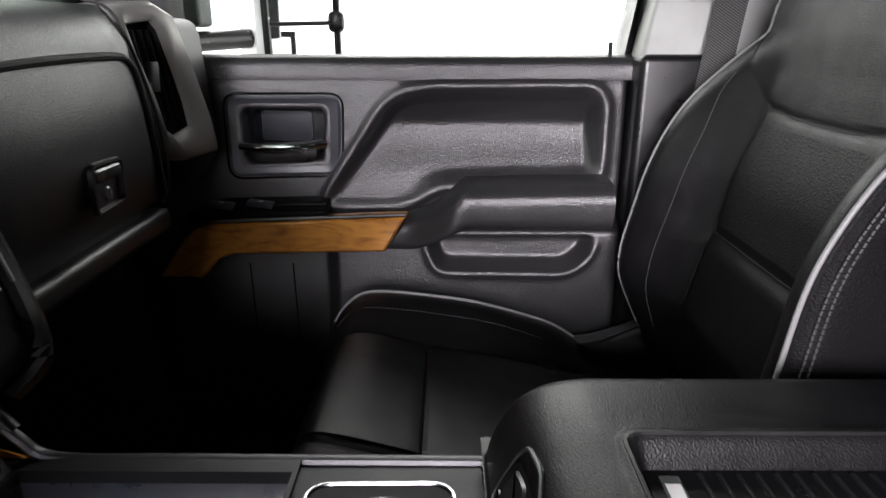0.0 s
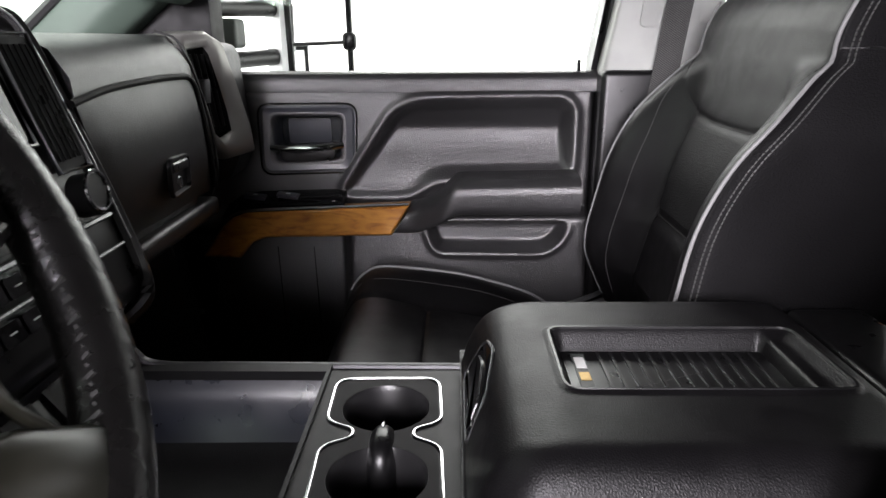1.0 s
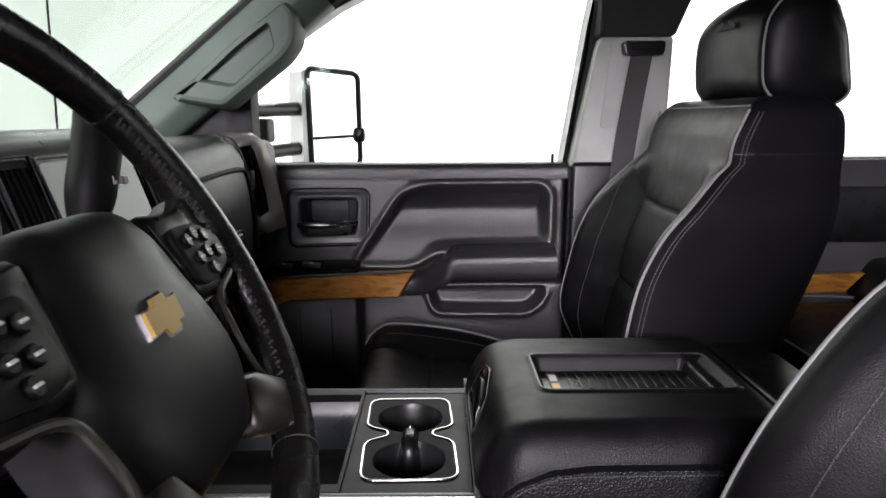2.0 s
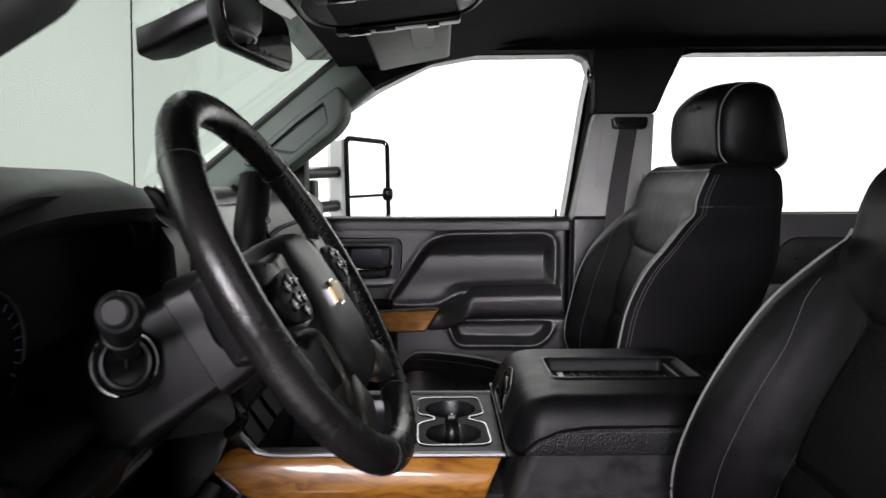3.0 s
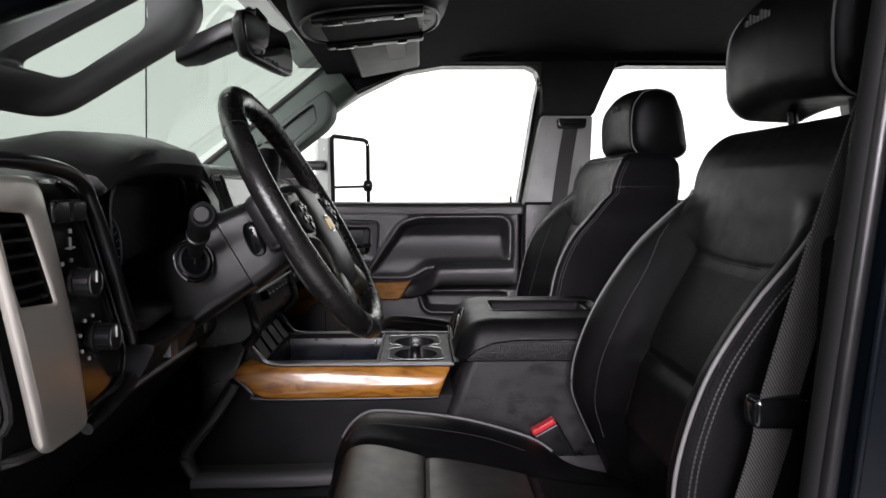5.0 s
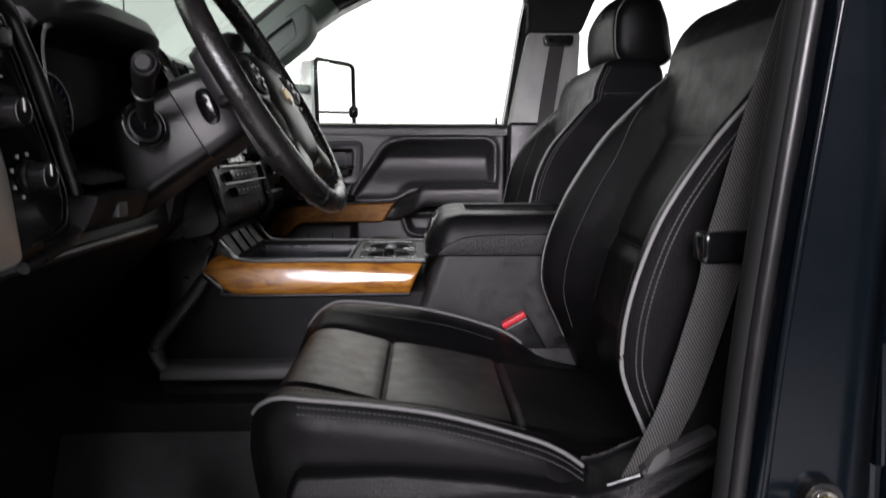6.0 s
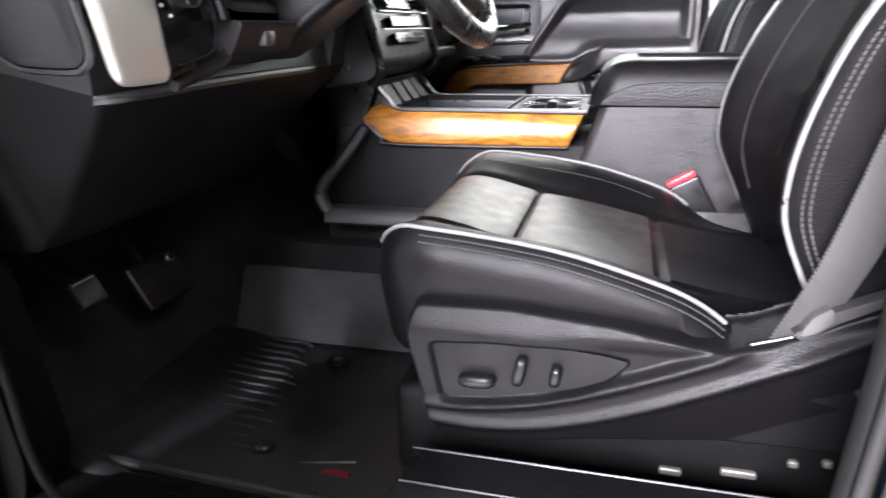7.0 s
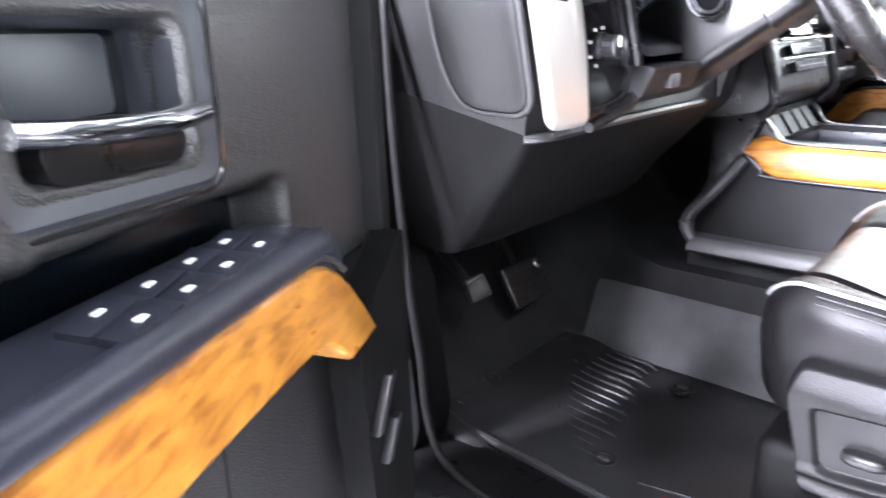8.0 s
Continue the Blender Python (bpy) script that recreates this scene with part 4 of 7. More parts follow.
    part("seam", tube(glide([(back_front(u, 0.530, sh) - 0.0002, yc + seat_half_width(0.53) * u, 0.530) for u in np.linspace(-0.52, 0.52, 11)], 3), 0.0013, 6), DARK, seat, "dark seam")
    part("yoke_seam", tube(glide([(back_front(u, z, sh) + 0.0006, yc + seat_half_width(z) * u, z) for u, z in YOKE], 4), 0.0014, 6), DARK, seat, "dark yoke seam")
    for sg in (-1, 1):
        part("seam", tube(glide([(back_front(0.56, z, sh) - 0.0002, yc + sg * 0.56 * seat_half_width(z), z) for z in np.linspace(0.36, 0.69, 16)], 2), 0.0013, 6), DARK, seat, "dark seam")
    # light piping along both bolsters and round the shoulders
    for sg in (-1, 1):
        line = [(back_front(0.93, z, sh) - 0.001 + 0.002, yc + sg * (seat_half_width(z) * 0.955), z) for z in np.linspace(0.34, 0.86 if out > 0 else 0.79, 34)]
        part("piping", tube(glide(line, 2), 0.0023, 8), PIPING, seat, "light grey piping")
        if out > 0 and sg > 0:
            top = [(back_front(u, 0.865, sh) + 0.0070, yc + u * (seat_half_width(0.865) - 0.007), 0.8655) for u in np.linspace(-0.90, 0.90, 21)]
            part("top_piping", tube(glide(top, 2), 0.0018, 8), PIPING, seat, "light grey piping over the yoke")
        side = [(p[0] + 0.011, yc + sg * (seat_half_width(p[2]) * 1.0 + 0.0012), p[2]) for p in line]
        side2 = [(p[0] + 0.0175, q[1], p[2]) for p, q in zip(line, side)]
        part("stitching", join(dashes(side, 0.0009, 0.0040, 0.0013), dashes(side2, 0.0009, 0.0040, 0.0013)), THREAD, seat)
        inner = [(back_front(u, z, sh) - 0.0012, yc + sg * seat_half_width(z) * u, z) for u, z in zip([0.74] * 20 + list(np.linspace(0.745, 0.80, 6)), np.linspace(0.37, 0.735, 26))]
        part("bolster_stitching", dashes(inner, 0.0006, 0.0042, 0.0012), THREAD, seat)
        cl = []
        for x in np.linspace(-0.168, 0.205, 40):
            xq, w, rnd = cushion_plan(x)
            cl.append((xq, yc + sg * w * 0.940, cushion_top(x, 0.93) - rnd * 0.9 + 0.0006))
        part("cushion_piping", tube(glide(cl, 2), 0.0023, 8), PIPING, seat, "light grey piping")
        c2, c3 = [], []
        for x in np.linspace(-0.10, 0.205, 40):
            xq, w, rnd = cushion_plan(x)
            for row, s in ((c2, 0.968), (c3, 0.985)):
                row.append((xq, yc + sg * (w * s + 0.0004), cushion_top(x, s) - rnd * 0.9 - 0.030 * (1 - math.sqrt(1 - ((s - 0.92) / 0.08) ** 2)) + 0.0008))
        part("cushion_stitching", join(dashes(c2, 0.0008, 0.0040, 0.0013), dashes(c3, 0.0008, 0.0040, 0.0013)), THREAD, seat)
        arc = [(-0.150, 0.62), (-0.135, 0.70), (-0.10, 0.745), (0.0, 0.76), (0.08, 0.76), (0.15, 0.74)]
        part("panel_stitching", dashes(glide([(x, yc + sg * 0.245 * s, cushion_top(x, s) + 0.0012 - 0.9 * cushion_plan(x)[2]) for x, s in arc], 5), 0.0006, 0.0045, 0.0025), THREAD, seat)
    # headrest on two posts: one side profile carried across, drawn in at its ends
    hp = rounded([(0.512, 0.880), (0.488, 0.905), (0.484, 0.965), (0.488, 1.008), (0.512, 1.042), (0.548, 1.050), (0.590, 1.038), (0.612, 0.985), (0.628, 0.895), (0.606, 0.876)], 0.016, 3)
    cx, cz = 0.556, 0.963
    if out < 0:
        hp = [(u - 0.045, v + 0.028) for u, v in hp]
        cx, cz = cx - 0.045, cz + 0.028
    hr = []
    for k in np.linspace(-1, 1, 25):
        e = max(0.0, (abs(k) - 0.86) / 0.14)
        g = 1 - 0.10 * (1 - math.sqrt(max(0, 1 - e * e))) - (0.25 if abs(k) > 0.999 else 0)
        hr.append([(cx + (u - cx) * g + 0.010 * k * k, yc + 0.142 * k, cz + (v - cz) * g - 0.012 * k * k) for u, v in hp])
    rest = part("headrest", loft(hr), LEATHER, seat, "padded black leather headrest", 70)
    for sg in (-1, 1):
        loop = [(cx + (u - cx) * 0.985 + 0.0085, yc + sg * 0.1335, cz + (v - cz) * 0.985 - 0.0105) for u, v in hp]
        part("piping", tube(loop, 0.0019, 6, True, up=(0, 1, 0)), PIPING, rest, "light grey piping")
        part("post", tube([(cx + 0.016, yc + sg * 0.07, 0.85), (cx + 0.006, yc + sg * 0.07, cz - 0.06)], 0.007, 10), SMOOTH, rest)
    marks = []
    for k in range(7):
        marks.append(box(cx - 0.0735, cx - 0.0720, yc - out * 0.02 - 0.030 + k * 0.010, yc - out * 0.02 - 0.024 + k * 0.010, cz + 0.029, cz + 0.037 + 0.003 * (k % 3)))
    tagged(part("embroidery", join(*marks), DARK_THREAD, rest, "tone-on-tone stitched marks"), kind="stuff")
    # plastic base
    y0, y1 = sorted((yc - 0.20, yc + 0.20))
    part("base", box(-0.15, 0.36, y0, y1, 0.07, 0.20, 0.02, 3), KNEE, seat)
    for sg in (-1, 1):
        part("rail", box(-0.11, 0.40, yc + sg * 0.17 - 0.02, yc + sg * 0.17 + 0.02, 0.0, 0.075, 0.004), STEEL if sg == out else SMOOTH, seat, "steel seat rail" if sg == out else "")
    yo = yc + out * 0.232
    rim = rounded([(-0.116, 0.300), (-0.104, 0.338), (0.0, 0.340), (0.11, 0.332), (0.19, 0.318), (0.235, 0.326), (0.29, 0.350), (0.40, 0.405), (0.40, 0.196), (0.10, 0.190), (-0.075, 0.166), (-0.088, 0.19)], 0.012)
    pan = rounded([(-0.084, 0.293), (-0.024, 0.298), (0.043, 0.299), (0.090, 0.296), (0.120, 0.291), (0.100, 0.270), (0.070, 0.253), (0.030, 0.240), (-0.02, 0.230), (-0.062, 0.226), (-0.072, 0.232)], 0.008)
    X, Z = np.meshgrid(np.linspace(-0.12, 0.40, 240), np.linspace(0.158, 0.428, 150), indexing="ij")
    keel = np.polyval(np.polyfit([-0.12, -0.09, -0.072, -0.024, 0.046, 0.111, 0.171, 0.226, 0.278, 0.332, 0.40], [0.214, 0.207, 0.205, 0.205, 0.215, 0.234, 0.262, 0.292, 0.315, 0.338, 0.366], 4), X)
    brow = np.polyval(np.polyfit([-0.12, -0.08, 0.0, 0.067, 0.129, 0.169, 0.202, 0.30], [0.226, 0.224, 0.231, 0.250, 0.274, 0.291, 0.307, 0.352], 4), X)
    fade = smoothstep(0.235, 0.19, X)
    h = 0.026 + 0.013 * smoothstep(0.345, 0.303, Z) - 0.05 * smoothstep(0.008, -0.004, inside_distance(X, Z, rim))
    h += fade * (0.005 * np.exp(-((Z - brow) / 0.006) ** 2) - 0.007 * smoothstep(brow + 0.002, brow + 0.012, Z) * smoothstep(0.318, 0.298, Z) * smoothstep(0.02, 0.12, X))
    h += 0.005 * np.exp(-((Z - keel) / 0.007) ** 2) - np.clip(0.42 * (keel - 0.002 - Z), 0, 0.034)
    h -= 0.007 * smoothstep(-0.003, 0.004, inside_distance(X, Z, pan)) if out < 0 else 0
    skin = sheet(np.stack([X, yo + out * (h - 0.004), Z], -1))
    away = (inside_distance(X, Z, rim) < -0.007).ravel()
    skin.verts.ensure_lookup_table()
    bmesh.ops.delete(skin, geom=[v for v, gone in zip(list(skin.verts), away) if gone], context="VERTS")
    body = part("side_shield", skin, SHIELD, seat, "grained black seat side shield", 180)
    if out < 0:
        for cx, cz, r in ((0.172, 0.134, 0.012), (0.241, 0.143, 0.018), (0.292, 0.164, 0.005), (0.324, 0.169, 0.005)):
            part("rail_clip", box(cx - r, cx + r, yc + out * 0.198, yc + out * 0.206, cz - 0.005, cz + 0.004, 0.003, 3), ZINC, body, "bright steel rail clip")
        plate = part("switch_plate", prism(offset(pan, -0.0005), "y", yo + out * 0.020, yo + out * 0.0290, 0.001), MATTE, body, "charcoal switch plate")
        for nm, cx, cz, rx, rz, ang in (("slide_switch", -0.032, 0.256, 0.020, 0.0075, 0.05), ("recline_switch", 0.012, 0.272, 0.0065, 0.017, -0.2), ("lumbar_switch", 0.048, 0.271, 0.006, 0.012, -0.15)):
            sw = blob((0, 0, 0), (rx, 0.010, rz), 3, 18, 10)
            warp_mesh(sw, lambda c: (cx + c.x * math.cos(ang) - c.z * math.sin(ang), yo + out * 0.034 + c.y, cz + c.x * math.sin(ang) + c.z * math.cos(ang)))
            part(nm, sw, SMOOTH, plate, "black power seat switch")
    return seat


front_seat(0.435, 1, "black leather passenger seat with light grey piping")
front_seat(-0.445, -1, "worn black leather driver seat with grey piping")

rear = thing("rear_bench", (1.2, 0.0, 0.0), "black leather rear bench with grey piping", "car seat")
for yc in (-0.42, 0.42):
    part("cushion", blob((0.99, yc, 0.325), (0.32, 0.37, 0.115), 5, 36, 20), LEATHER, rear, smooth=70)
    part("backrest", warp_mesh(blob((1.52, yc, 0.62), (0.10, 0.38, 0.32), 5, 36, 20), lambda c: (c.x + 0.25 * (c.z - 0.4), c.y, c.z)), LEATHER, rear, smooth=70)
    part("piping", tube(glide([(1.02, yc + 0.345, 0.425), (0.90, yc + 0.347, 0.433), (0.76, yc + 0.345, 0.430), (0.705, yc + 0.325, 0.418), (0.690, yc + 0.25, 0.412), (0.688, yc, 0.412), (0.690, yc - 0.25, 0.412)]), 0.003, 8), PIPING, rear, "light grey piping")
part("base", box(0.80, 1.6, -0.75, 0.75, 0.0, 0.22, 0.01), SMOOTH, rear)


# ---- seat belts ----
def strap(pts, width, axis, thick=0.0016):
    """A flat band along a path; axis is the way across it."""
    A = Vector(axis).normalized() * width / 2
    rings = []
    P = [Vector(p) for p in pts]
    for i, p in enumerate(P):
        d = (P[min(i + 1, len(P) - 1)] - P[max(i - 1, 0)]).normalized()
        n = d.cross(A).normalized() * thick / 2
        rings.append([p - A - n, p + A - n, p + A + n, p - A + n])
    return loft(rings)


def seat_belt(s, base, label, path, ring_at):
    t = thing("seat_belt", base, label, "seat belt", "seat belts")
    part("webbing", mirror_y(strap(glide(path, 6), 0.047, (1, -0.25, 0.12)), s), WEBBING, t, "woven grey webbing")
    x, y, z = ring_at
    g = part("guide", mirror_y(prism(rounded([(x - 0.042, z - 0.004), (x + 0.042, z - 0.004), (x + 0.046, z + 0.026), (x - 0.046, z + 0.026)], 0.008), "y", y - 0.018, y + 0.01, 0.004), s), SMOOTH, t, "black belt guide")
    part("slot", mirror_y(box(x - 0.030, x + 0.030, y - 0.0200, y - 0.0175, z + 0.004, z + 0.010), s), DARK, g)
    return t


seat_belt(1, (0.40, 0.76, 0.1), "grey seat belt hanging from its pillar guide", [(0.445, 0.758, 0.985), (0.425, 0.752, 0.86), (0.408, 0.748, 0.73), (0.385, 0.742, 0.55), (0.365, 0.735, 0.30), (0.36, 0.73, 0.10)], (0.447, 0.762, 0.985))
db = seat_belt(-1, (0.30, -0.72, 0.1), "grey seat belt beside the driver seat", [(0.43, 0.775, 1.05), (0.365, 0.752, 0.80), (0.322, 0.735, 0.60), (0.315, 0.730, 0.54), (0.290, 0.722, 0.43), (0.276, 0.712, 0.38), (0.262, 0.695, 0.33)], (0.445, 0.77, 1.05))
part("stop_loop", mirror_y(box(0.292, 0.346, 0.716, 0.744, 0.560, 0.592, 0.008, 3), -1), GLOSS, db, "gloss black belt slider")
part("anchor", mirror_y(prism(rounded([(0.254, 0.340), (0.284, 0.364), (0.330, 0.386), (0.330, 0.378), (0.288, 0.354), (0.262, 0.334)], 0.003), "y", 0.700, 0.716, 0.002), -1), SCUFFED, db, "scuffed black anchor cover")


part("tongue", mirror_y(prism(rounded([(0.258, 0.339), (0.270, 0.343), (0.284, 0.356), (0.281, 0.369), (0.266, 0.358)], 0.004), "y", 0.706, 0.7185, 0.002), -1), ANCHOR, db, "pale grey anchor end")
part("anchor_edge", mirror_y(tube([(0.223, 0.706, 0.322), (0.255, 0.712, 0.336)], 0.0013, 8), -1), SATIN, db, "thin bright edge")


def buckle(yc, label):
    t = thing("belt_buckle", (0.24, yc, 0.25), label, "belt buckle", "belt buckles")
    q = Matrix.Translation((0.218, yc, 0.322)) @ Matrix.Rotation(radians(-30), 4, "Y")
    b = box(-0.026, 0.026, -0.012, 0.012, -0.05, 0.045, 0.005, 3)
    bmesh.ops.transform(b, matrix=q, verts=b.verts)
    part("housing", b, SMOOTH, t, "black plastic housing")
    r = box(-0.023, 0.023, -0.010, 0.010, 0.043, 0.054, 0.003, 2)
    bmesh.ops.transform(r, matrix=q, verts=r.verts)
    part("button", r, RED, t, "red release button")
    st = box(-0.018, 0.018, -0.003, 0.003, -0.14, -0.045, 0.002)
    bmesh.ops.transform(st, matrix=q, verts=st.verts)
    part("stalk", st, SATIN, t, "steel stalk")


buckle(-0.188, "black belt buckle with red button")
buckle(0.205, "black belt buckle with red button")

# ---- centre console ----
YL, YR = -0.104, 0.165
LY = -0.125
con = thing("centre_console", (0.0, 0.02, 0.05), "black centre console with wood sides and padded lid", "console")
side_low = [(-0.47, 0.12), (0.46, 0.12), (0.46, 0.40), (0.004, 0.398), (-0.33, 0.396), (-0.36, 0.42), (-0.40, 0.45), (-0.47, 0.33)]
part("base", prism(side_low, "y", YL - 0.005, YR + 0.005, 0.006), CARPET, con, "black carpeted base")
for y0, y1, sg in ((YL, YL - 0.022, -1), (YR, YR + 0.022, 1)):
    frame_line = glide([(-0.375, y1 + sg * 0.0, 0.425), (-0.405, y1 + sg * 0.035, 0.375), (-0.447, y1 + sg * 0.052, 0.315), (-0.425, y1 + sg * 0.056, 0.272), (-0.36, y1 + sg * 0.056, 0.268), (0.0, y1 + sg * 0.05, 0.280)], 6)
    part("lower_frame", tube(frame_line[:18], 0.014, 10, flat=0.8), KICK, con, "black plastic kick frame")
    foot = [[(x, y1 + sg * (0.052 + o), z + 0.012 * float(smoothstep(-0.30, 0.0, x))) for o, z in ((-0.03, 0.252), (0.008, 0.252), (0.013, 0.257), (0.012, 0.268), (0.004, 0.280), (-0.002, 0.282), (-0.03, 0.282))] for x in np.linspace(-0.440, 0.02, 12)]
    part("frame_foot", loft(foot), KICK, con, "broad grey foot of the kick frame", 50)
    wp = [(0.031, 0.456), (0.006, 0.400), (-0.318, 0.398), (-0.340, 0.408), (-0.362, 0.428), (-0.386, 0.452), (-0.346, 0.470), (-0.322, 0.460)]
    part("wood_trim", loft([[(u, y0, v) for u, v in wp]] + [[(u, y0 + sg * (o + 0.29 * (0.43 - g)), g) for u, g in ((u, 0.43 + (v - 0.43) * k) for u, v in offset(wp, d))] for o, k, d in ((0.012, 1.0, 0), (0.018, 0.86, -0.003), (0.0205, 0.55, -0.006), (0.0210, 0.2, -0.010))]), WOOD, con, "amber wood-grain trim", 60)
    rim = glide([(0.036, y0 + sg * 0.004, 0.4575), (-0.20, y0 + sg * 0.004, 0.4585), (-0.305, y0 + sg * 0.004, 0.460), (-0.332, y0 + sg * 0.003, 0.478), (-0.362, y0 + sg * 0.004, 0.512)], 6)
    # same rim both sides; passenger copy darkened to mute the window's reflection
    part("bright_rim", tube(rim, 0.0055, 8, flat=0.8), SATIN if sg < 0 else DULL_RIM, con, "satin silver rim" if sg < 0 else "dull grey rim")
    part("bright_foot", tube(glide([(0.006, y0 + sg * 0.014, 0.397), (-0.315, y0 + sg * 0.014, 0.395), (-0.345, y0 + sg * 0.012, 0.408), (-0.39, y0 + sg * 0.010, 0.448)], 5), 0.003, 6), SATIN, con, "thin bright line")
part("top_rim", tube(glide([(-0.336, YR + 0.006, 0.484), (-0.357, YR + 0.005, 0.510), (-0.362, YR - 0.004, 0.516), (-0.362, YR - 0.024, 0.516), (-0.362, 0.03, 0.516), (-0.362, YL + 0.02, 0.516), (-0.360, YL, 0.512)], 6), 0.0065, 10, flat=0.8), DULL_RIM, con, "dull grey rim over the sockets", 70)
# open bin ahead of the cups
cove = [(0.010, 0.462), (0.014, 0.440), (0.020, 0.428), (0.040, 0.404), (0.050, 0.396), (0.056, 0.388)]
part("bin_cove", sheet(np.array([[(x, YR - 0.004 - d, z) for d, z in cove] for x in np.linspace(-0.335, -0.109, 8)])), BIN, con, "curved bin wall, bluish light in its colour", 60)
part("bin_wall", bezel([(-0.345, YL), (-0.108, YL), (-0.108, YR), (-0.345, YR)], [(-0.325, YL + 0.016), (-0.112, YL + 0.016), (-0.112, YR - 0.016), (-0.325, YR - 0.016)], "z", 0.385, 0.462), PLATE, con, "black plastic storage bin")
part("bin_floor", box(-0.34, -0.108, YL + 0.005, YR - 0.005, 0.374, 0.388), RUBBER, con, "black rubber bin mat")
part("bin_lip", tube([(-0.20, -0.03, 0.392), (-0.115, -0.03, 0.392)], 0.003, 6), SATIN, con)
sock = part("socket_panel", prism([(-0.40, 0.40), (-0.318, 0.40), (-0.325, 0.455), (-0.362, 0.512), (-0.40, 0.505)], "y", YL + 0.012, YR - 0.012, 0.004), SMOOTH, con, "black socket panel")
for k, y in enumerate((-0.065, -0.005, 0.055, 0.11)):
    part("socket_cover", loft([[Vector((-0.3275 - 0.034 * a, y + b * 0.021, 0.459 + 0.048 * a)) + Vector((0.8, 0, 0.57)) * c for a, b in rounded([(0.05, -1), (0.95, -1), (0.95, 1), (0.05, 1)], 0.12)] for c in (0, 0.006)]), KNEE, sock, "hinged black socket cover")
# cup holders
CUPS = ((-0.040, 0.082, 0.043), (-0.037, -0.028, 0.043))
plate_y = (YL + 0.004, YR - 0.002)
holes = [[(cx + r * math.cos(2 * math.pi * j / 40), cy + r * math.sin(2 * math.pi * j / 40)) for j in range(40)] for cx, cy, r in CUPS]
cupb = part("cup_plate", fill_plate([rounded([(-0.108, plate_y[0]), (0.034, plate_y[0]), (0.034, plate_y[1]), (-0.108, plate_y[1])], 0.006)] + holes, "z", 0.4575), PLATE, con, "smooth black cup-holder plate")
for (cx, cy, r) in CUPS:
    rs = [[(cx + q * math.cos(2 * math.pi * j / 40), cy + q * math.sin(2 * math.pi * j / 40), z) for j in range(40)] for q, z in ((r + 0.003, 0.4578), (r + 0.0006, 0.4580), (r - 0.002, 0.452), (r - 0.006, 0.385), (r - 0.012, 0.380), (0.004, 0.380))]
    part("cup_well", loft(rs, cap=False), RUBBER, cupb, "round black cup well")
o8 = rounded([(-0.098, 0.139), (0.012, 0.141), (0.016, 0.056), (-0.010, 0.043), (-0.010, 0.030), (0.016, 0.016), (0.020, -0.074), (-0.090, -0.076), (-0.094, 0.014), (-0.067, 0.029), (-0.067, 0.043), (-0.095, 0.056)], 0.020, 7)
part("chrome_outline", tube([(u, v, 0.4587) for u, v in o8], 0.0017, 8, True, flat=0.75), CUP_CHROME, cupb, "chrome outline")
part("cup_inlay", fill_plate([offset(o8, -0.003)] + [[(cx + (r + 0.0004) * math.cos(2 * math.pi * j / 40), cy + (r + 0.0004) * math.sin(2 * math.pi * j / 40)) for j in range(40)] for cx, cy, r in CUPS], "z", 0.4583), DARK, cupb, "gloss black inlay round the cups")
part("divider", blob((-0.0385, 0.026, 0.428), (0.0150, 0.030, 0.0385), 2.6, 28, 18), SMOOTH, cupb, "rounded black bridge between the cups", 80)
part("divider_ridge", blob((-0.0385, 0.038, 0.4615), (0.0022, 0.0120, 0.0050), 2.2, 14, 10), CUP_CHROME, cupb, "slim bright ridge")
# padded lid
LX0, LX1 = 0.040, 0.385
LID = rounded([(LX0 - 0.004, LY + 0.004), (LX0 + 0.03, LY - 0.024), (LX1, LY - 0.024), (LX1, YR + 0.010), (LX0 + 0.03, YR + 0.010), (LX0 - 0.004, YR - 0.004)], 0.05, 6)
TR = rounded([(0.116, -0.041), (0.340, -0.041), (0.338, 0.070), (0.116, 0.070)], 0.012, 4)
X, Y = np.meshgrid(np.linspace(LX0 - 0.006, LX1 + 0.004, 190), np.linspace(LY - 0.027, YR + 0.013, 150), indexing="ij")
d = np.clip(inside_distance(X, Y, LID), 0, None)
k = np.clip(1 - d / 0.042, 0, 1)
q = np.clip((0.112 - X) / 0.074, 0, 1)
Zt = 0.474 + 0.074 * np.sqrt(1 - k ** 2.2) * (1 - 0.62 * (1 - np.sqrt(1 - q ** 2)))
dt = inside_distance(X, Y, TR)
Zt += 0.0025 * np.exp(-((dt + 0.003) / 0.003) ** 2) - 0.0245 * smoothstep(-0.001, 0.014, dt) * (1 - 0.8 * smoothstep(0.306, 0.316, X))
lid = part("lid", sheet(np.stack([X, Y, Zt], -1)), LEATHER, con, "padded black leather lid", 180)
for sg, yy in ((-1, LY - 0.0245), (1, YR + 0.0105)):
    path = glide([(0.066, yy + sg * 0.0061, 0.4815), (0.082, yy + sg * 0.0061, 0.4930), (0.11, yy + sg * 0.0061, 0.5035), (0.15, yy + sg * 0.0061, 0.5075), (0.375, yy + sg * 0.0061, 0.5085)], 5)
    part("side_pad", prism(rounded([(0.056, 0.476), (0.383, 0.476), (0.383, 0.5135), (0.15, 0.5125), (0.108, 0.508), (0.076, 0.495)], 0.006), "y", yy - sg * 0.006, yy + sg * 0.0062, 0.005, 3), SIDE_BAND, lid, "perforated leather side band", 60)
    part("stitching", dashes(path, 0.0010, 0.0034, 0.0012), THREAD, lid)
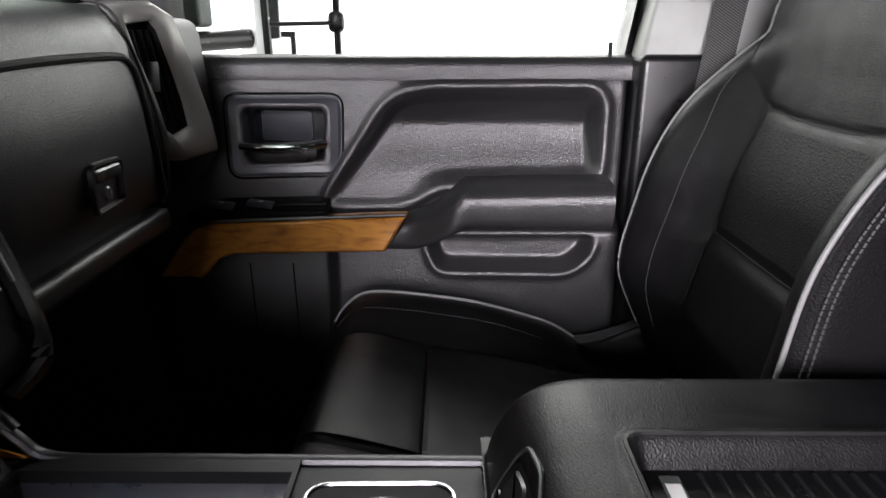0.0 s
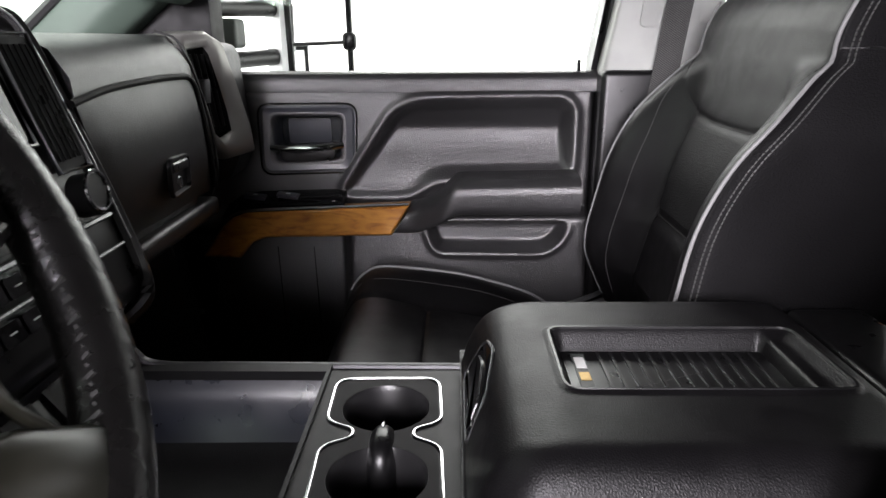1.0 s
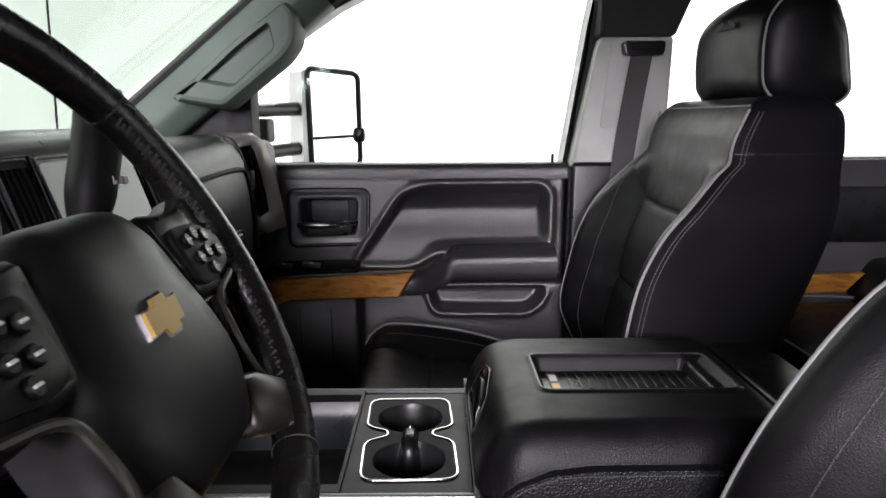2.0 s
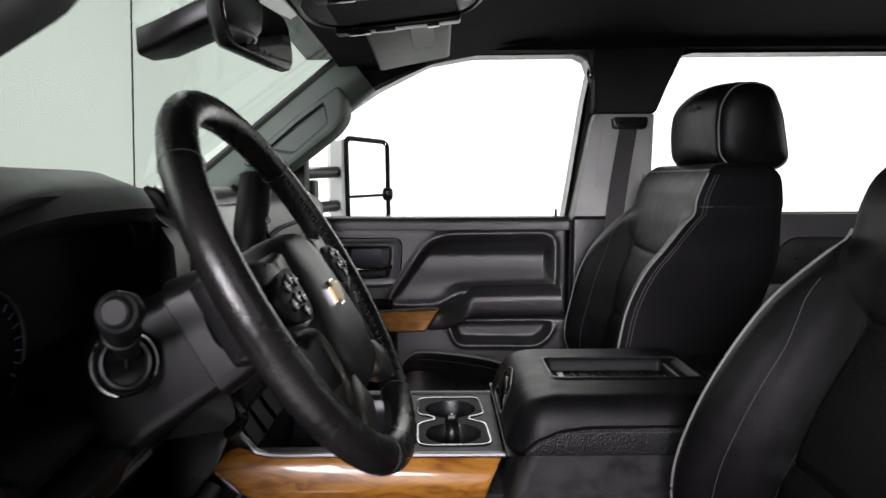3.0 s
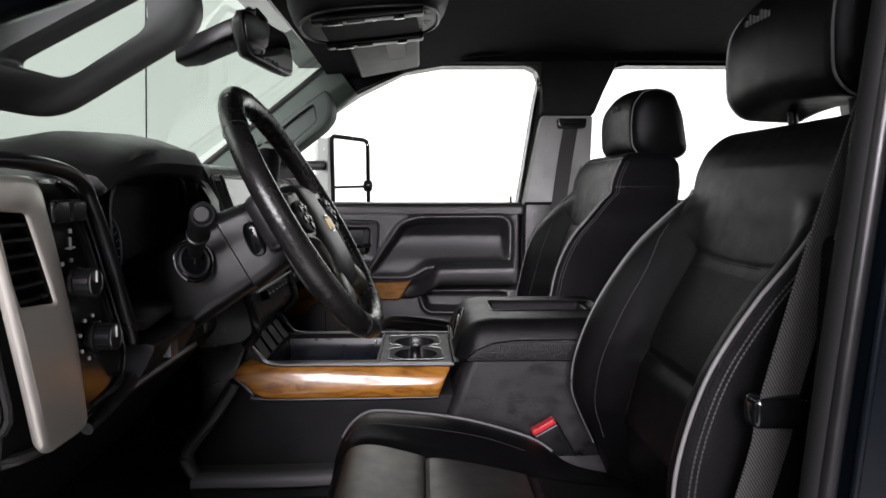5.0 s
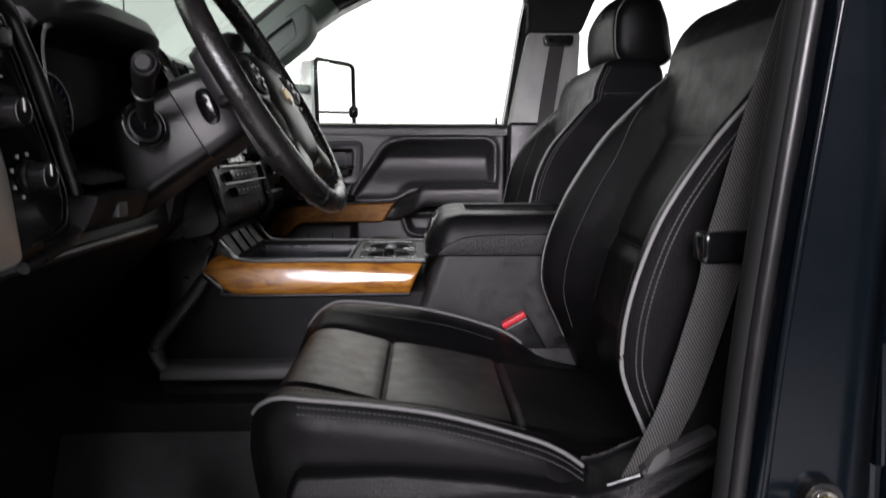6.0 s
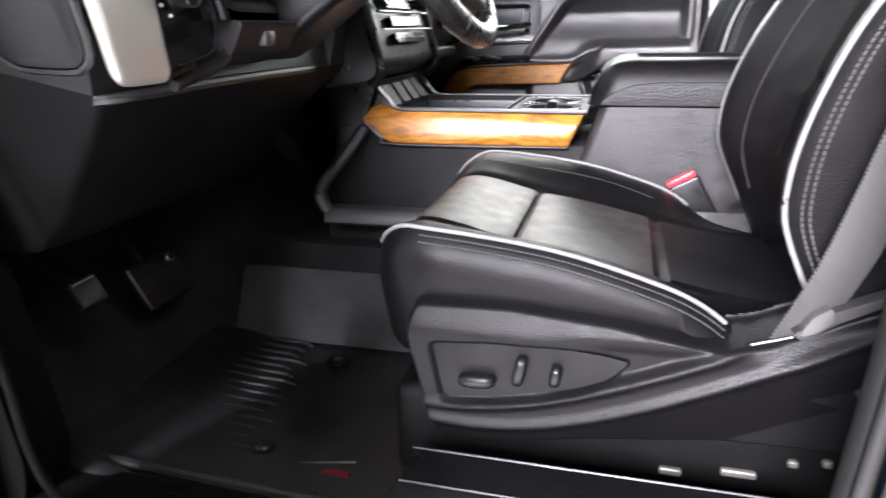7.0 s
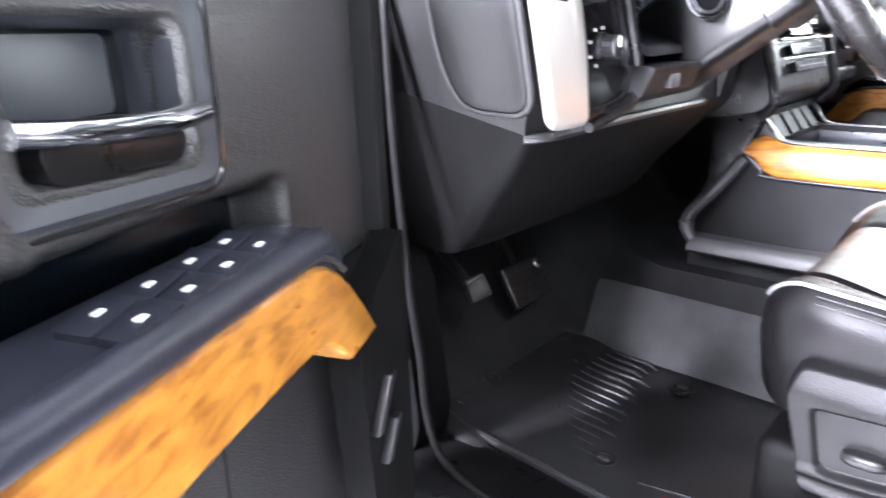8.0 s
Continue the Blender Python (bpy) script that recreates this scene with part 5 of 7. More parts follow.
# shallow tray in the lid
tray = part("tray_rim", tube([(u, v, 0.5490) for u, v in offset(TR, 0.002)], 0.0022, 6, True), SMOOTH, lid, "thin black tray rim")
part("tray_floor", prism(offset(TR, -0.010), "z", 0.5285, 0.5303), SMOOTH, tray, "dark recessed tray floor")
for kk in range(13):
    part("rib", box(0.158 + kk * 0.0115, 0.1605 + kk * 0.0115, -0.026, 0.056, 0.5302, 0.5322), RUBBER, tray)
part("tray_mark", box(0.134, 0.146, -0.024, 0.054, 0.5304, 0.5311), GREY, tray, "narrow grey graphic strip")
part("tray_mark", box(0.1355, 0.1445, 0.004, 0.018, 0.5312, 0.5317), GOLD, tray, "amber patch")
part("tray_mark", box(0.1355, 0.1445, 0.026, 0.046, 0.5312, 0.5317), PAPER, tray, "pale patch")
LATCH = rounded([(0.092, 0.486), (-0.022, 0.486), (-0.008, 0.522), (0.052, 0.536), (0.084, 0.530)], 0.008, 4)


def on_front(y, z, lift):
    """On the sloping front of the lid."""
    return (0.0425 + 0.42 * (z - 0.486) + 0.25 * max(0.0, z - 0.52) - lift, y, z)


latch = part("latch", loft([[on_front(y, z, c) for y, z in offset(LATCH, e)] for c, e in ((-0.012, 0.0), (0.004, 0.0), (0.0052, -0.002))]), GLOSS, lid, "gloss black lid latch", 40)
part("latch_line", tube([on_front(y, z, 0.0045) for y, z in offset(LATCH, 0.001)], 0.0015, 6, True, up=(1, 0, 0)), SATIN, latch, "thin bright latch edge")
part("latch_grip", loft([[on_front(y, z, c) for y, z in offset(LATCH, -0.012)] for c in (0.004, 0.0066)]), SMOOTH, latch, "finger plate")
part("rear_box", loft([[(u, v, 0.473 - 0.33 * k) for u, v in rounded([(0.060 - 0.085 * math.sin(1.4 * k), LY - 0.022 + 0.012 * k), (0.47, LY - 0.022 + 0.012 * k), (0.47, YR + 0.010 - 0.008 * k), (0.060 - 0.085 * math.sin(1.4 * k), YR + 0.010 - 0.008 * k)], 0.022, 5)] for k in (0, 0.02, 0.1, 0.2, 0.35, 0.5, 0.7, 0.98, 1)]), BOX_SIDE, con, "scuffed black console box", 50)
part("hinge_bar", box(0.386, 0.47, LY - 0.012, YR + 0.008, 0.474, 0.528, 0.010, 3), SMOOTH, con, "black hinge bar")

# ---- dashboard ----
dash = thing("dashboard", (-0.6, 0.0, 0.35), "black dashboard with champagne vent surrounds", "dashboard")


def dash_profile(y):
    """Section of the dash at y: from the windshield over the top, down the face and back under."""
    end = float(smoothstep(0.70, 0.82, abs(y - 0.0)))
    dr = float(smoothstep(-0.18, -0.26, y))
    face = -0.378 + 0.010 * abs(y) ** 2 - 0.02 * end - 0.062 * float(smoothstep(0.565, 0.605, y))
    knee = 0.545
    well = 0.085 if -0.62 < y < -0.225 else 0.070 if -0.176 < y < 0.213 else 0.0
    pts = [(-1.0, 0.68), (-0.85, 0.765), (-0.65, 0.800), (-0.50, 0.818 - 0.01 * end), (-0.425, 0.815 - 0.012 * end), (face - 0.018 - well, 0.800 - 0.010 * end), (face - well, 0.770), (face + 0.004 - well, 0.70), (face + 0.002 - well, 0.635), (face - 0.004 - well * 0.2, 0.590), (face - 0.016, knee)]
    low = [(face - 0.045, 0.50), (face - 0.10, 0.435), (face - 0.155, 0.375), (-0.62, 0.355), (-1.0, 0.40)]
    low2 = [(face - 0.030, 0.525), (face - 0.06, 0.505), (-0.52, 0.495), (-0.70, 0.49), (-1.0, 0.50)]
    return pts + [(a[0] * dr + b[0] * (1 - dr), a[1] * dr + b[1] * (1 - dr)) for a, b in zip(low, low2)]


def end_y(y, z):
    """The driver's end of the dash leans in towards its foot."""
    if y > -0.577:
        return y
    goal = -0.757 - 0.25 * (max(z, 0.36) - 0.55)
    return -0.577 + (y + 0.577) * (goal + 0.577) / (-0.80 + 0.577)


rings = []
for y in list(np.linspace(-0.80, -0.622, 8)) + list(np.linspace(-0.618, -0.227, 12)) + [-0.223, -0.200, -0.178, -0.174] + list(np.linspace(-0.14, 0.18, 8)) + [0.211, 0.216] + list(np.linspace(0.25, 0.80, 16)):
    rings.append([(x, end_y(y, z), z) for x, z in dash_profile(y)])
part("body", loft([r[:11] for r in rings]), SOFT, dash, "soft grained black dash pad", 50)
part("knee_panel", loft([[tuple(p) for p in glide(r[10:], 4)] + r[:1] for r in rings]), KNEE, dash, "dull black knee panel", 75)
# instrument hood, drawn back towards the middle of the dash
def set_back(y):
    return 0.046 * float(smoothstep(-0.37, -0.22, y))


hood = []
for y in np.linspace(-0.66, -0.20, 25):
    k = (y + 0.43) / 0.23
    rise = 0.048 * max(0.0, 1 - abs(k) ** 3.2)
    hood.append([(-0.66, y, 0.80), (-0.55, y, 0.812 + rise * 0.7), (-0.46, y, 0.815 + rise), (-0.40 - 0.6 * set_back(y), y, 0.812 + rise), (-0.356 - set_back(y), y, 0.803 + rise * 0.85), (-0.344 - set_back(y), y, 0.790 + rise * 0.7), (-0.352 - set_back(y), y, 0.782 + rise * 0.6), (-0.40 - 0.6 * set_back(y), y, 0.79 + rise * 0.4), (-0.50, y, 0.79 + rise * 0.2), (-0.66, y, 0.79)])
part("instrument_hood", loft(hood), SOFT, dash, "domed black instrument hood", 60)
cl_out = rounded([(-0.596, 0.635), (-0.235, 0.635), (-0.228, 0.76), (-0.27, 0.828), (-0.56, 0.828), (-0.640, 0.785), (-0.634, 0.72)], 0.03, 5)
part("cluster_well", loft([[(-0.350 - set_back(y), y, z) for y, z in offset(cl_out, 0.010)], [(-0.352 - set_back(y), y, z) for y, z in cl_out], [(-0.440, y, z - 0.004) for y, z in offset(cl_out, -0.030)]], cap=False), SMOOTH, dash, "black cluster surround", 60)
part("cluster_lip", tube(glide([(-0.404, -0.585, 0.770), (-0.400, -0.545, 0.806), (-0.398, -0.48, 0.818), (-0.398, -0.36, 0.818), (-0.404, -0.285, 0.800), (-0.410, -0.262, 0.76)], 6), 0.006, 8), GLOSS, dash, "rounded lip over the gauges", 70)
cl_in = offset(cl_out, -0.025)
cluster = part("instrument_gauge_plate", prism([(y, z - 0.002) for y, z in cl_in], "x", -0.452, -0.440), DARK, dash, "dark instrument cluster")
for cy, r in ((-0.478, 0.054),):
    dial = part("dial", ring((-0.4385, cy, 0.706), (1, 0, 0), r, 0.0016, 40, 6), SLATE, cluster, "round gauge")
    ticks = []
    for k in range(19):
        a = radians(-130 + k * 14.4)
        c = Vector((-0.4382, cy + (r - 0.009) * math.sin(a), 0.706 + (r - 0.009) * math.cos(a)))
        d = Vector((0, math.sin(a), math.cos(a)))
        ticks.append(tube([c - d * 0.004, c + d * 0.004], 0.0008, 4))
    tagged(part("ticks", join(*ticks), BLUE, dial, "blue gauge ticks"), kind="stuff")
    part("needle", tube([(-0.437, cy, 0.706), (-0.437, cy - 0.022, 0.685)], lambda t: 0.0018 - 0.001 * t, 6), RED, dial, "red needle")
# driver end: vent in a champagne surround, then the switch panel
outer = rounded([(-0.844, 0.804), (-0.757, 0.803), (-0.730, 0.726), (-0.705, 0.643), (-0.692, 0.552), (-0.776, 0.552), (-0.790, 0.610), (-0.810, 0.684)], 0.020, 6)
inner = rounded([(-0.829, 0.773), (-0.782, 0.770), (-0.770, 0.745), (-0.757, 0.716), (-0.744, 0.687), (-0.797, 0.692), (-0.808, 0.719), (-0.818, 0.745)], 0.005, 6)
vent_rim = [(-0.366, -0.005), (-0.362, -0.002), (-0.359, -0.002), (-0.356, -0.005), (-0.3545, -0.009)]
sur = part("vent_surround", loft([[(x, y, z) for y, z in offset(outer, d)] for x, d in vent_rim] + [[(-0.3548, y, z) for y, z in offset(inner, 0.004)], [(-0.3554, y, z) for y, z in offset(inner, 0.0015)], [(-0.3580, y, z) for y, z in inner]], cap=False), CHAMPAGNE, dash, "champagne metallic vent surround", 50)
part("vent_well", loft([[(-0.3578, y, z) for y, z in offset(inner, 0.0005)], [(-0.372, y, z) for y, z in offset(inner, 0.0005)]], cap=False), DARK, sur)
part("vent_dark", prism(offset(inner, 0.003), "x", -0.3735, -0.3715), DARK, sur)
for k in range(6):
    z = 0.697 + k * 0.0130
    yc = -0.771 - (z - 0.690) * 0.42
    part("slat", warp_mesh(box(-0.370, -0.3590, -0.0235, 0.0235, -0.0014, 0.0014, 0.0005), lambda c: (c.x, yc + c.y, z + c.z - 0.3 * (c.x + 0.3645))), SMOOTH, sur)
panel = [(-0.754, 0.798), (-0.706, 0.800), (-0.692, 0.793), (-0.680, 0.778), (-0.655, 0.736), (-0.628, 0.681), (-0.601, 0.624), (-0.600, 0.588), (-0.620, 0.575), (-0.692, 0.560), (-0.703, 0.640), (-0.728, 0.724)]
pan = part("switch_panel", loft([[(-0.40, y, z) for y, z in panel], [(-0.367, y, z) for y, z in panel], [(-0.363, y, z) for y, z in offset(panel, -0.004)]]), GLOSS, dash, "gloss black switch panel")
part("panel_line", tube(glide([(-0.3605, -0.720, 0.797), (-0.3605, -0.695, 0.790), (-0.3605, -0.683, 0.777), (-0.3605, -0.658, 0.735), (-0.3605, -0.631, 0.680), (-0.3605, -0.604, 0.624), (-0.3605, -0.604, 0.592), (-0.3605, -0.622, 0.579), (-0.3605, -0.675, 0.570)], 5), 0.0012, 6), SATIN, pan, "thin bright edge")
part("panel_hood", tube(glide([(-0.375, -0.845, 0.800), (-0.362, -0.826, 0.812), (-0.356, -0.780, 0.8125), (-0.354, -0.725, 0.807), (-0.354, -0.690, 0.795), (-0.354, -0.672, 0.772), (-0.354, -0.646, 0.730), (-0.354, -0.618, 0.672), (-0.354, -0.594, 0.620), (-0.354, -0.592, 0.585), (-0.356, -0.618, 0.566), (-0.362, -0.690, 0.550)], 6), 0.0070, 10), SMOOTH, dash, "rounded black rim round the switches", 70)
for y, z, r in ((-0.708, 0.701, 0.016), (-0.672, 0.640, 0.016)):
    kb = part("knob", join(disc((-0.364, y, z), (1, 0, 0), r, 0.010, 32), disc((-0.355, y, z), (1, 0, 0), r * 0.82, 0.018, 32)), SMOOTH, pan, "ribbed black rotary knob")
    part("knob_ring", ring((-0.337, y, z), (1, 0, 0), r * 0.8, 0.0009, 32, 6), SATIN, kb, "thin satin ring")
    for k in range(14):
        a = 2 * math.pi * k / 14
        part("knob_rib", tube([(-0.356, y + r * 0.82 * math.cos(a), z + r * 0.82 * math.sin(a)), (-0.339, y + r * 0.82 * math.cos(a), z + r * 0.82 * math.sin(a))], 0.0008, 5), SMOOTH, kb)
    for k in range(6):
        a = radians(30 + 45 * k)
        part("dial_mark", box(-0.3630, -0.3612, y + 1.35 * r * math.cos(a) - 0.0012, y + 1.35 * r * math.cos(a) + 0.0012, z + 1.35 * r * math.sin(a) - 0.0018, z + 1.35 * r * math.sin(a) + 0.0018), PAPER, pan, "white printed mark")
    part("pointer", box(-0.3375, -0.3355, y - 0.001, y + 0.001, z, z + r * 0.7), PAPER, kb)
for k in range(2):
    part("rocker", box(-0.366, -0.352, -0.746 + k * 0.031, -0.718 + k * 0.031, 0.759, 0.780, 0.004, 3), SMOOTH, pan, "black rocker switch")
part("mark", join(box(-0.3632, -0.3615, -0.704, -0.702, 0.732, 0.744), box(-0.3632, -0.3615, -0.711, -0.695, 0.733, 0.7345), box(-0.3632, -0.3615, -0.7035, -0.7005, 0.748, 0.752)), PAPER, pan, "white printed symbol")
# end cover of the dash
ec = rounded([(-0.392, 0.570), (-0.392, 0.780), (-0.510, 0.78), (-0.512, 0.63), (-0.490, 0.575)], 0.03, 4)
part("end_cover", loft([[(u, end_y(-0.80, v) + dy, v) for u, v in offset(ec, e)] for dy, e in ((0.004, 0), (-0.005, 0), (-0.008, -0.006))]), SOFT, dash, "removable grey-black end cover", 30)
part("end_groove", tube([(u, end_y(-0.80, v) - 0.001, v) for u, v in offset(ec, 0.004)], 0.004, 6, True, up=(0, 1, 0)), PLASTIC, dash)
part("lower_lip", tube(glide([(-0.41, -0.752, 0.540), (-0.395, -0.735, 0.541), (-0.388, -0.70, 0.542), (-0.386, -0.56, 0.545), (-0.388, -0.30, 0.545)], 5), 0.006, 8), PLASTIC, dash)

# passenger side: glove box and vent


def face_at(y, z):
    """How far back the dash face lies at a height."""
    pr = dash_profile(y)[5:12]
    zs, xs_ = [p[1] for p in pr][::-1], [p[0] for p in pr][::-1]
    return float(np.interp(z, zs, xs_))


def dash_sheet(y0, y1, z0, z1, lift, slant=0.0, ny=20, nz=14):
    return sheet(np.array([[(face_at(y, z) + lift + 0.010 * math.sin(math.pi * (z - z0) / (z1 - z0)) * math.sin(math.pi * (y - y0) / (y1 - y0)) ** 0.5, y + slant * (0.70 - z), z) for z in np.linspace(z0, z1, nz)] for y in np.linspace(y0, y1, ny)]))


glove = part("glove_box_door", dash_sheet(0.222, 0.545, 0.568, 0.752, 0.004, 0.30), SOFT, dash, "curved black glove box lid", 60)
part("lid_groove", tube(glide([(-0.372, 0.200, 0.745), (-0.371, 0.30, 0.756), (-0.371, 0.48, 0.758), (-0.369, 0.530, 0.748), (-0.367, 0.548, 0.706), (-0.366, 0.562, 0.65), (-0.372, 0.585, 0.575)], 6), 0.0045, 8), DARK, glove, "dark shadow gap")
LR = rounded([(0.382, 0.603), (0.442, 0.606), (0.446, 0.650), (0.384, 0.652)], 0.008, 4)
part("latch_recess", loft([[(-0.3590, y, z) for y, z in offset(LR, 0.004)], [(-0.3535, y, z) for y, z in offset(LR, 0.003)], [(-0.3530, y, z) for y, z in LR], [(-0.3640, y, z) for y, z in offset(LR, -0.004)]]), SMOOTH, glove, "black latch surround")
part("latch", loft([[(x, y, z) for y, z in rounded([(0.386 + e, 0.634 + e), (0.442 - e, 0.634 + e), (0.442 - e, 0.648 - e), (0.386 + e, 0.648 - e)], 0.004)] for x, e in ((-0.362, 0.0), (-0.3545, 0.0), (-0.3525, 0.002))]), SMOOTH, glove, "black glove box pull")
part("key_slot", join(disc((-0.3625, 0.4145, 0.618), (1, 0, 0), 0.0085, 0.006, 20), box(-0.3570, -0.3555, 0.4135, 0.4155, 0.612, 0.624)), SATIN, glove, "small steel lock")
part("lower_shelf", box(-0.50, -0.372, 0.21, 0.60, 0.525, 0.556, 0.01, 3), SOFT, dash)
part("seam", tube(glide([(-0.420, 0.535, 0.822), (-0.388, 0.552, 0.80), (-0.372, 0.585, 0.70), (-0.374, 0.612, 0.60), (-0.39, 0.615, 0.555)], 6), 0.0022, 6), DARK_THREAD, dash, "stitched seam")
vo = [(0.590, 0.815), (0.640, 0.822), (0.668, 0.805), (0.690, 0.740), (0.712, 0.665), (0.722, 0.612), (0.668, 0.606), (0.640, 0.625), (0.622, 0.690), (0.600, 0.760)]
vi = [(0.606, 0.792), (0.636, 0.797), (0.645, 0.785), (0.660, 0.735), (0.672, 0.690), (0.678, 0.655), (0.655, 0.645), (0.645, 0.655), (0.635, 0.700), (0.616, 0.755)]


def vent_turn(c):
    """The passenger vent faces partly towards the driver."""
    return (c.x - 0.046 + 0.60 * (c.y - 0.60 - 0.28 * (0.80 - c.z)) + 0.13 * (0.80 - c.z), c.y, c.z)


vs = part("vent_surround", warp_mesh(loft([[(-0.42, y, z) for y, z in vo], [(-0.363, y, z) for y, z in vo], [(-0.354, y, z) for y, z in offset(vo, -0.006)], [(-0.356, y, z) for y, z in offset(vi, 0.003)], [(-0.361, y, z) for y, z in vi]], cap=False), vent_turn), VENT_TRIM, dash, "satin grey vent surround", 75)
part("vent_well", warp_mesh(loft([[(-0.3608, y, z) for y, z in offset(vi, 0.0005)], [(-0.376, y, z) for y, z in offset(vi, 0.0005)]], cap=False), vent_turn), DARK, vs)
part("vent_dark", warp_mesh(prism(offset(vi, 0.002), "x", -0.377, -0.3745), vent_turn), DARK, vs)
for k in range(4):
    part("slat", warp_mesh(tube([(-0.366, 0.618 + k * 0.010, 0.785), (-0.366, 0.640 + k * 0.010, 0.664)], 0.0020, 6), vent_turn), SMOOTH, vs)
part("thumb_tab", warp_mesh(box(-0.370, -0.358, 0.632, 0.642, 0.706, 0.745, 0.002), vent_turn), SATIN, vs, "bright thumb tab")
part("wheel_knob", warp_mesh(disc((-0.368, 0.668, 0.640), (1, 0, 0), 0.008, 0.008, 16), vent_turn), GLOSS, vs)
part("end_block", prism(rounded([(-0.47, 0.545), (-0.385, 0.560), (-0.36, 0.61), (-0.375, 0.80), (-0.47, 0.81)], 0.02), "y", 0.70, 0.785, 0.012, 3), SOFT, dash)

# centre stack
stk = rounded([(-0.53, 0.838), (-0.432, 0.838), (-0.412, 0.818), (-0.380, 0.72), (-0.340, 0.60), (-0.325, 0.540), (-0.345, 0.515), (-0.44, 0.50), (-0.53, 0.60)], 0.012, 3)
stack = part("control_panel", prism(stk, "y", -0.158, 0.200, 0.006, 2), SMOOTH, dash, "black centre stack")


def on_stack(u, y, lift=0.0):
    """A place on the slanted face of the stack; u runs from 0 at its foot to 1 at its top."""
    a, b = Vector((-0.322, 0, 0.548)), Vector((-0.411, 0, 0.818))
    p = a.lerp(b, u)
    n = Vector((b.z - a.z, 0, a.x - b.x)).normalized()
    return Vector((p.x, y, p.z)) + n * lift


def stack_plate(u0, u1, y0, y1, lift, r=0.006):
    lp = rounded([(u0 * 0.25, y0), (u1 * 0.25, y0), (u1 * 0.25, y1), (u0 * 0.25, y1)], r)
    return loft([[on_stack(u * 4, y, -0.004) for u, y in lp], [on_stack(u * 4, y, lift) for u, y in lp]])


part("screen", stack_plate(0.62, 0.95, -0.082, 0.112, 0.011), SCREEN, stack, "dark touch screen")
part("screen_frame", tube([on_stack(u, y, 0.012) for u, y in ((0.605, -0.088), (0.965, -0.088), (0.965, 0.119), (0.605, 0.119))], 0.0020, 6, True), SATIN, stack, "satin screen frame")
for y in (-0.122, 0.160):
    v = part("air_vent", stack_plate(0.50, 0.97, y - 0.026, y + 0.026, 0.010), DARK, stack, "upright air vent")
    for k in range(5):
        part("slat", tube([on_stack(0.53, y - 0.018 + k * 0.009, 0.012), on_stack(0.94, y - 0.018 + k * 0.009, 0.012)], 0.0016, 5), SMOOTH, v)
    part("air_vent_rim", tube([on_stack(u, yy, 0.011) for u, yy in ((0.49, y - 0.028), (0.98, y - 0.028), (0.98, y + 0.028), (0.49, y + 0.028))], 0.0024, 6, True), SATIN, v)
for y in (-0.105, 0.145):
    kb = part("climate_knob", disc(on_stack(0.40, y, 0.008), (0.98, 0, 0.19), 0.022, 0.022, 30), SMOOTH, stack, "black rotary knob")
    part("knob_ring", ring(on_stack(0.40, y, 0.031), (0.98, 0, 0.19), 0.020, 0.002, 30, 6), CHROME, kb, "chrome ring")
for row, u in enumerate((0.46, 0.36, 0.24, 0.13)):
    for k in range(6):
        y = -0.055 + k * 0.0305
        b = part("button", stack_plate(u - 0.032, u + 0.032, y - 0.0135, y + 0.0135, 0.013, 0.003), GLOSS, stack, "gloss black button")
        part("mark", tube([on_stack(u, y - 0.004, 0.0135), on_stack(u, y + 0.004, 0.0135)], 0.0008, 4), PAPER, b)
part("chrome_bar", tube([on_stack(0.30, -0.13, 0.013), on_stack(0.30, 0.175, 0.013)], 0.003, 6), SATIN, stack, "bright bar")
part("chrome_bar", tube([on_stack(0.185, -0.13, 0.013), on_stack(0.185, 0.175, 0.013)], 0.002, 6), SATIN, stack, "bright bar")
for sg, y in ((-1, -0.158), (1, 0.203)):
    part("stack_edge", tube(glide([(-0.438, y, 0.836), (-0.414, y + sg * 0.003, 0.818), (-0.378, y + sg * 0.004, 0.72), (-0.338, y + sg * 0.004, 0.60), (-0.323, y, 0.535), (-0.345, y - sg * 0.01, 0.505)], 6), 0.009, 8), SMOOTH, stack, "rounded edge trim")
    part("edge_line", tube(glide([(-0.428, y - sg * 0.006, 0.842), (-0.405, y - sg * 0.006, 0.816), (-0.369, y - sg * 0.005, 0.72), (-0.330, y - sg * 0.005, 0.60)], 6), 0.0016, 6), SATIN, stack, "thin satin edge line")
part("stack_foot", prism([(-0.44, 0.36), (-0.39, 0.40), (-0.345, 0.514), (-0.44, 0.518)], "y", -0.12, 0.16, 0.008), SMOOTH, dash)

# ---- steering ----
WC = Vector((-0.190, -0.378, 0.754))
WN = Vector((0.868, 0, 0.496)).normalized()
WU = Vector((-0.496, 0, 0.868)).normalized()
WR = Vector((0, 1, 0))


def on_wheel(a, b, c=0.0):
    """Across, up and out from the hub, towards the driver."""
    return WC + WR * a + WU * b + WN * c


wheel = thing("steering_wheel", tuple(WC), "worn black leather steering wheel with thumb controls", "steering wheel")
R = 0.187
rimp = []
for j in range(360):
    a = 2 * math.pi * j / 360
    rimp.append(on_wheel(R * math.sin(a), R * math.cos(a), 0.0))
def rim_radius(t):
    """The gripped parts of the rim are ruched by their lacing."""
    a = 2 * math.pi * t
    grip = max(math.exp(-((a - k) / 0.62) ** 4) for k in (1.95, 2 * math.pi - 1.95))
    return 0.0174 + grip * (0.0003 + 0.00016 * math.sin(115 * a) + 0.00010 * math.sin(47 * a + 1))


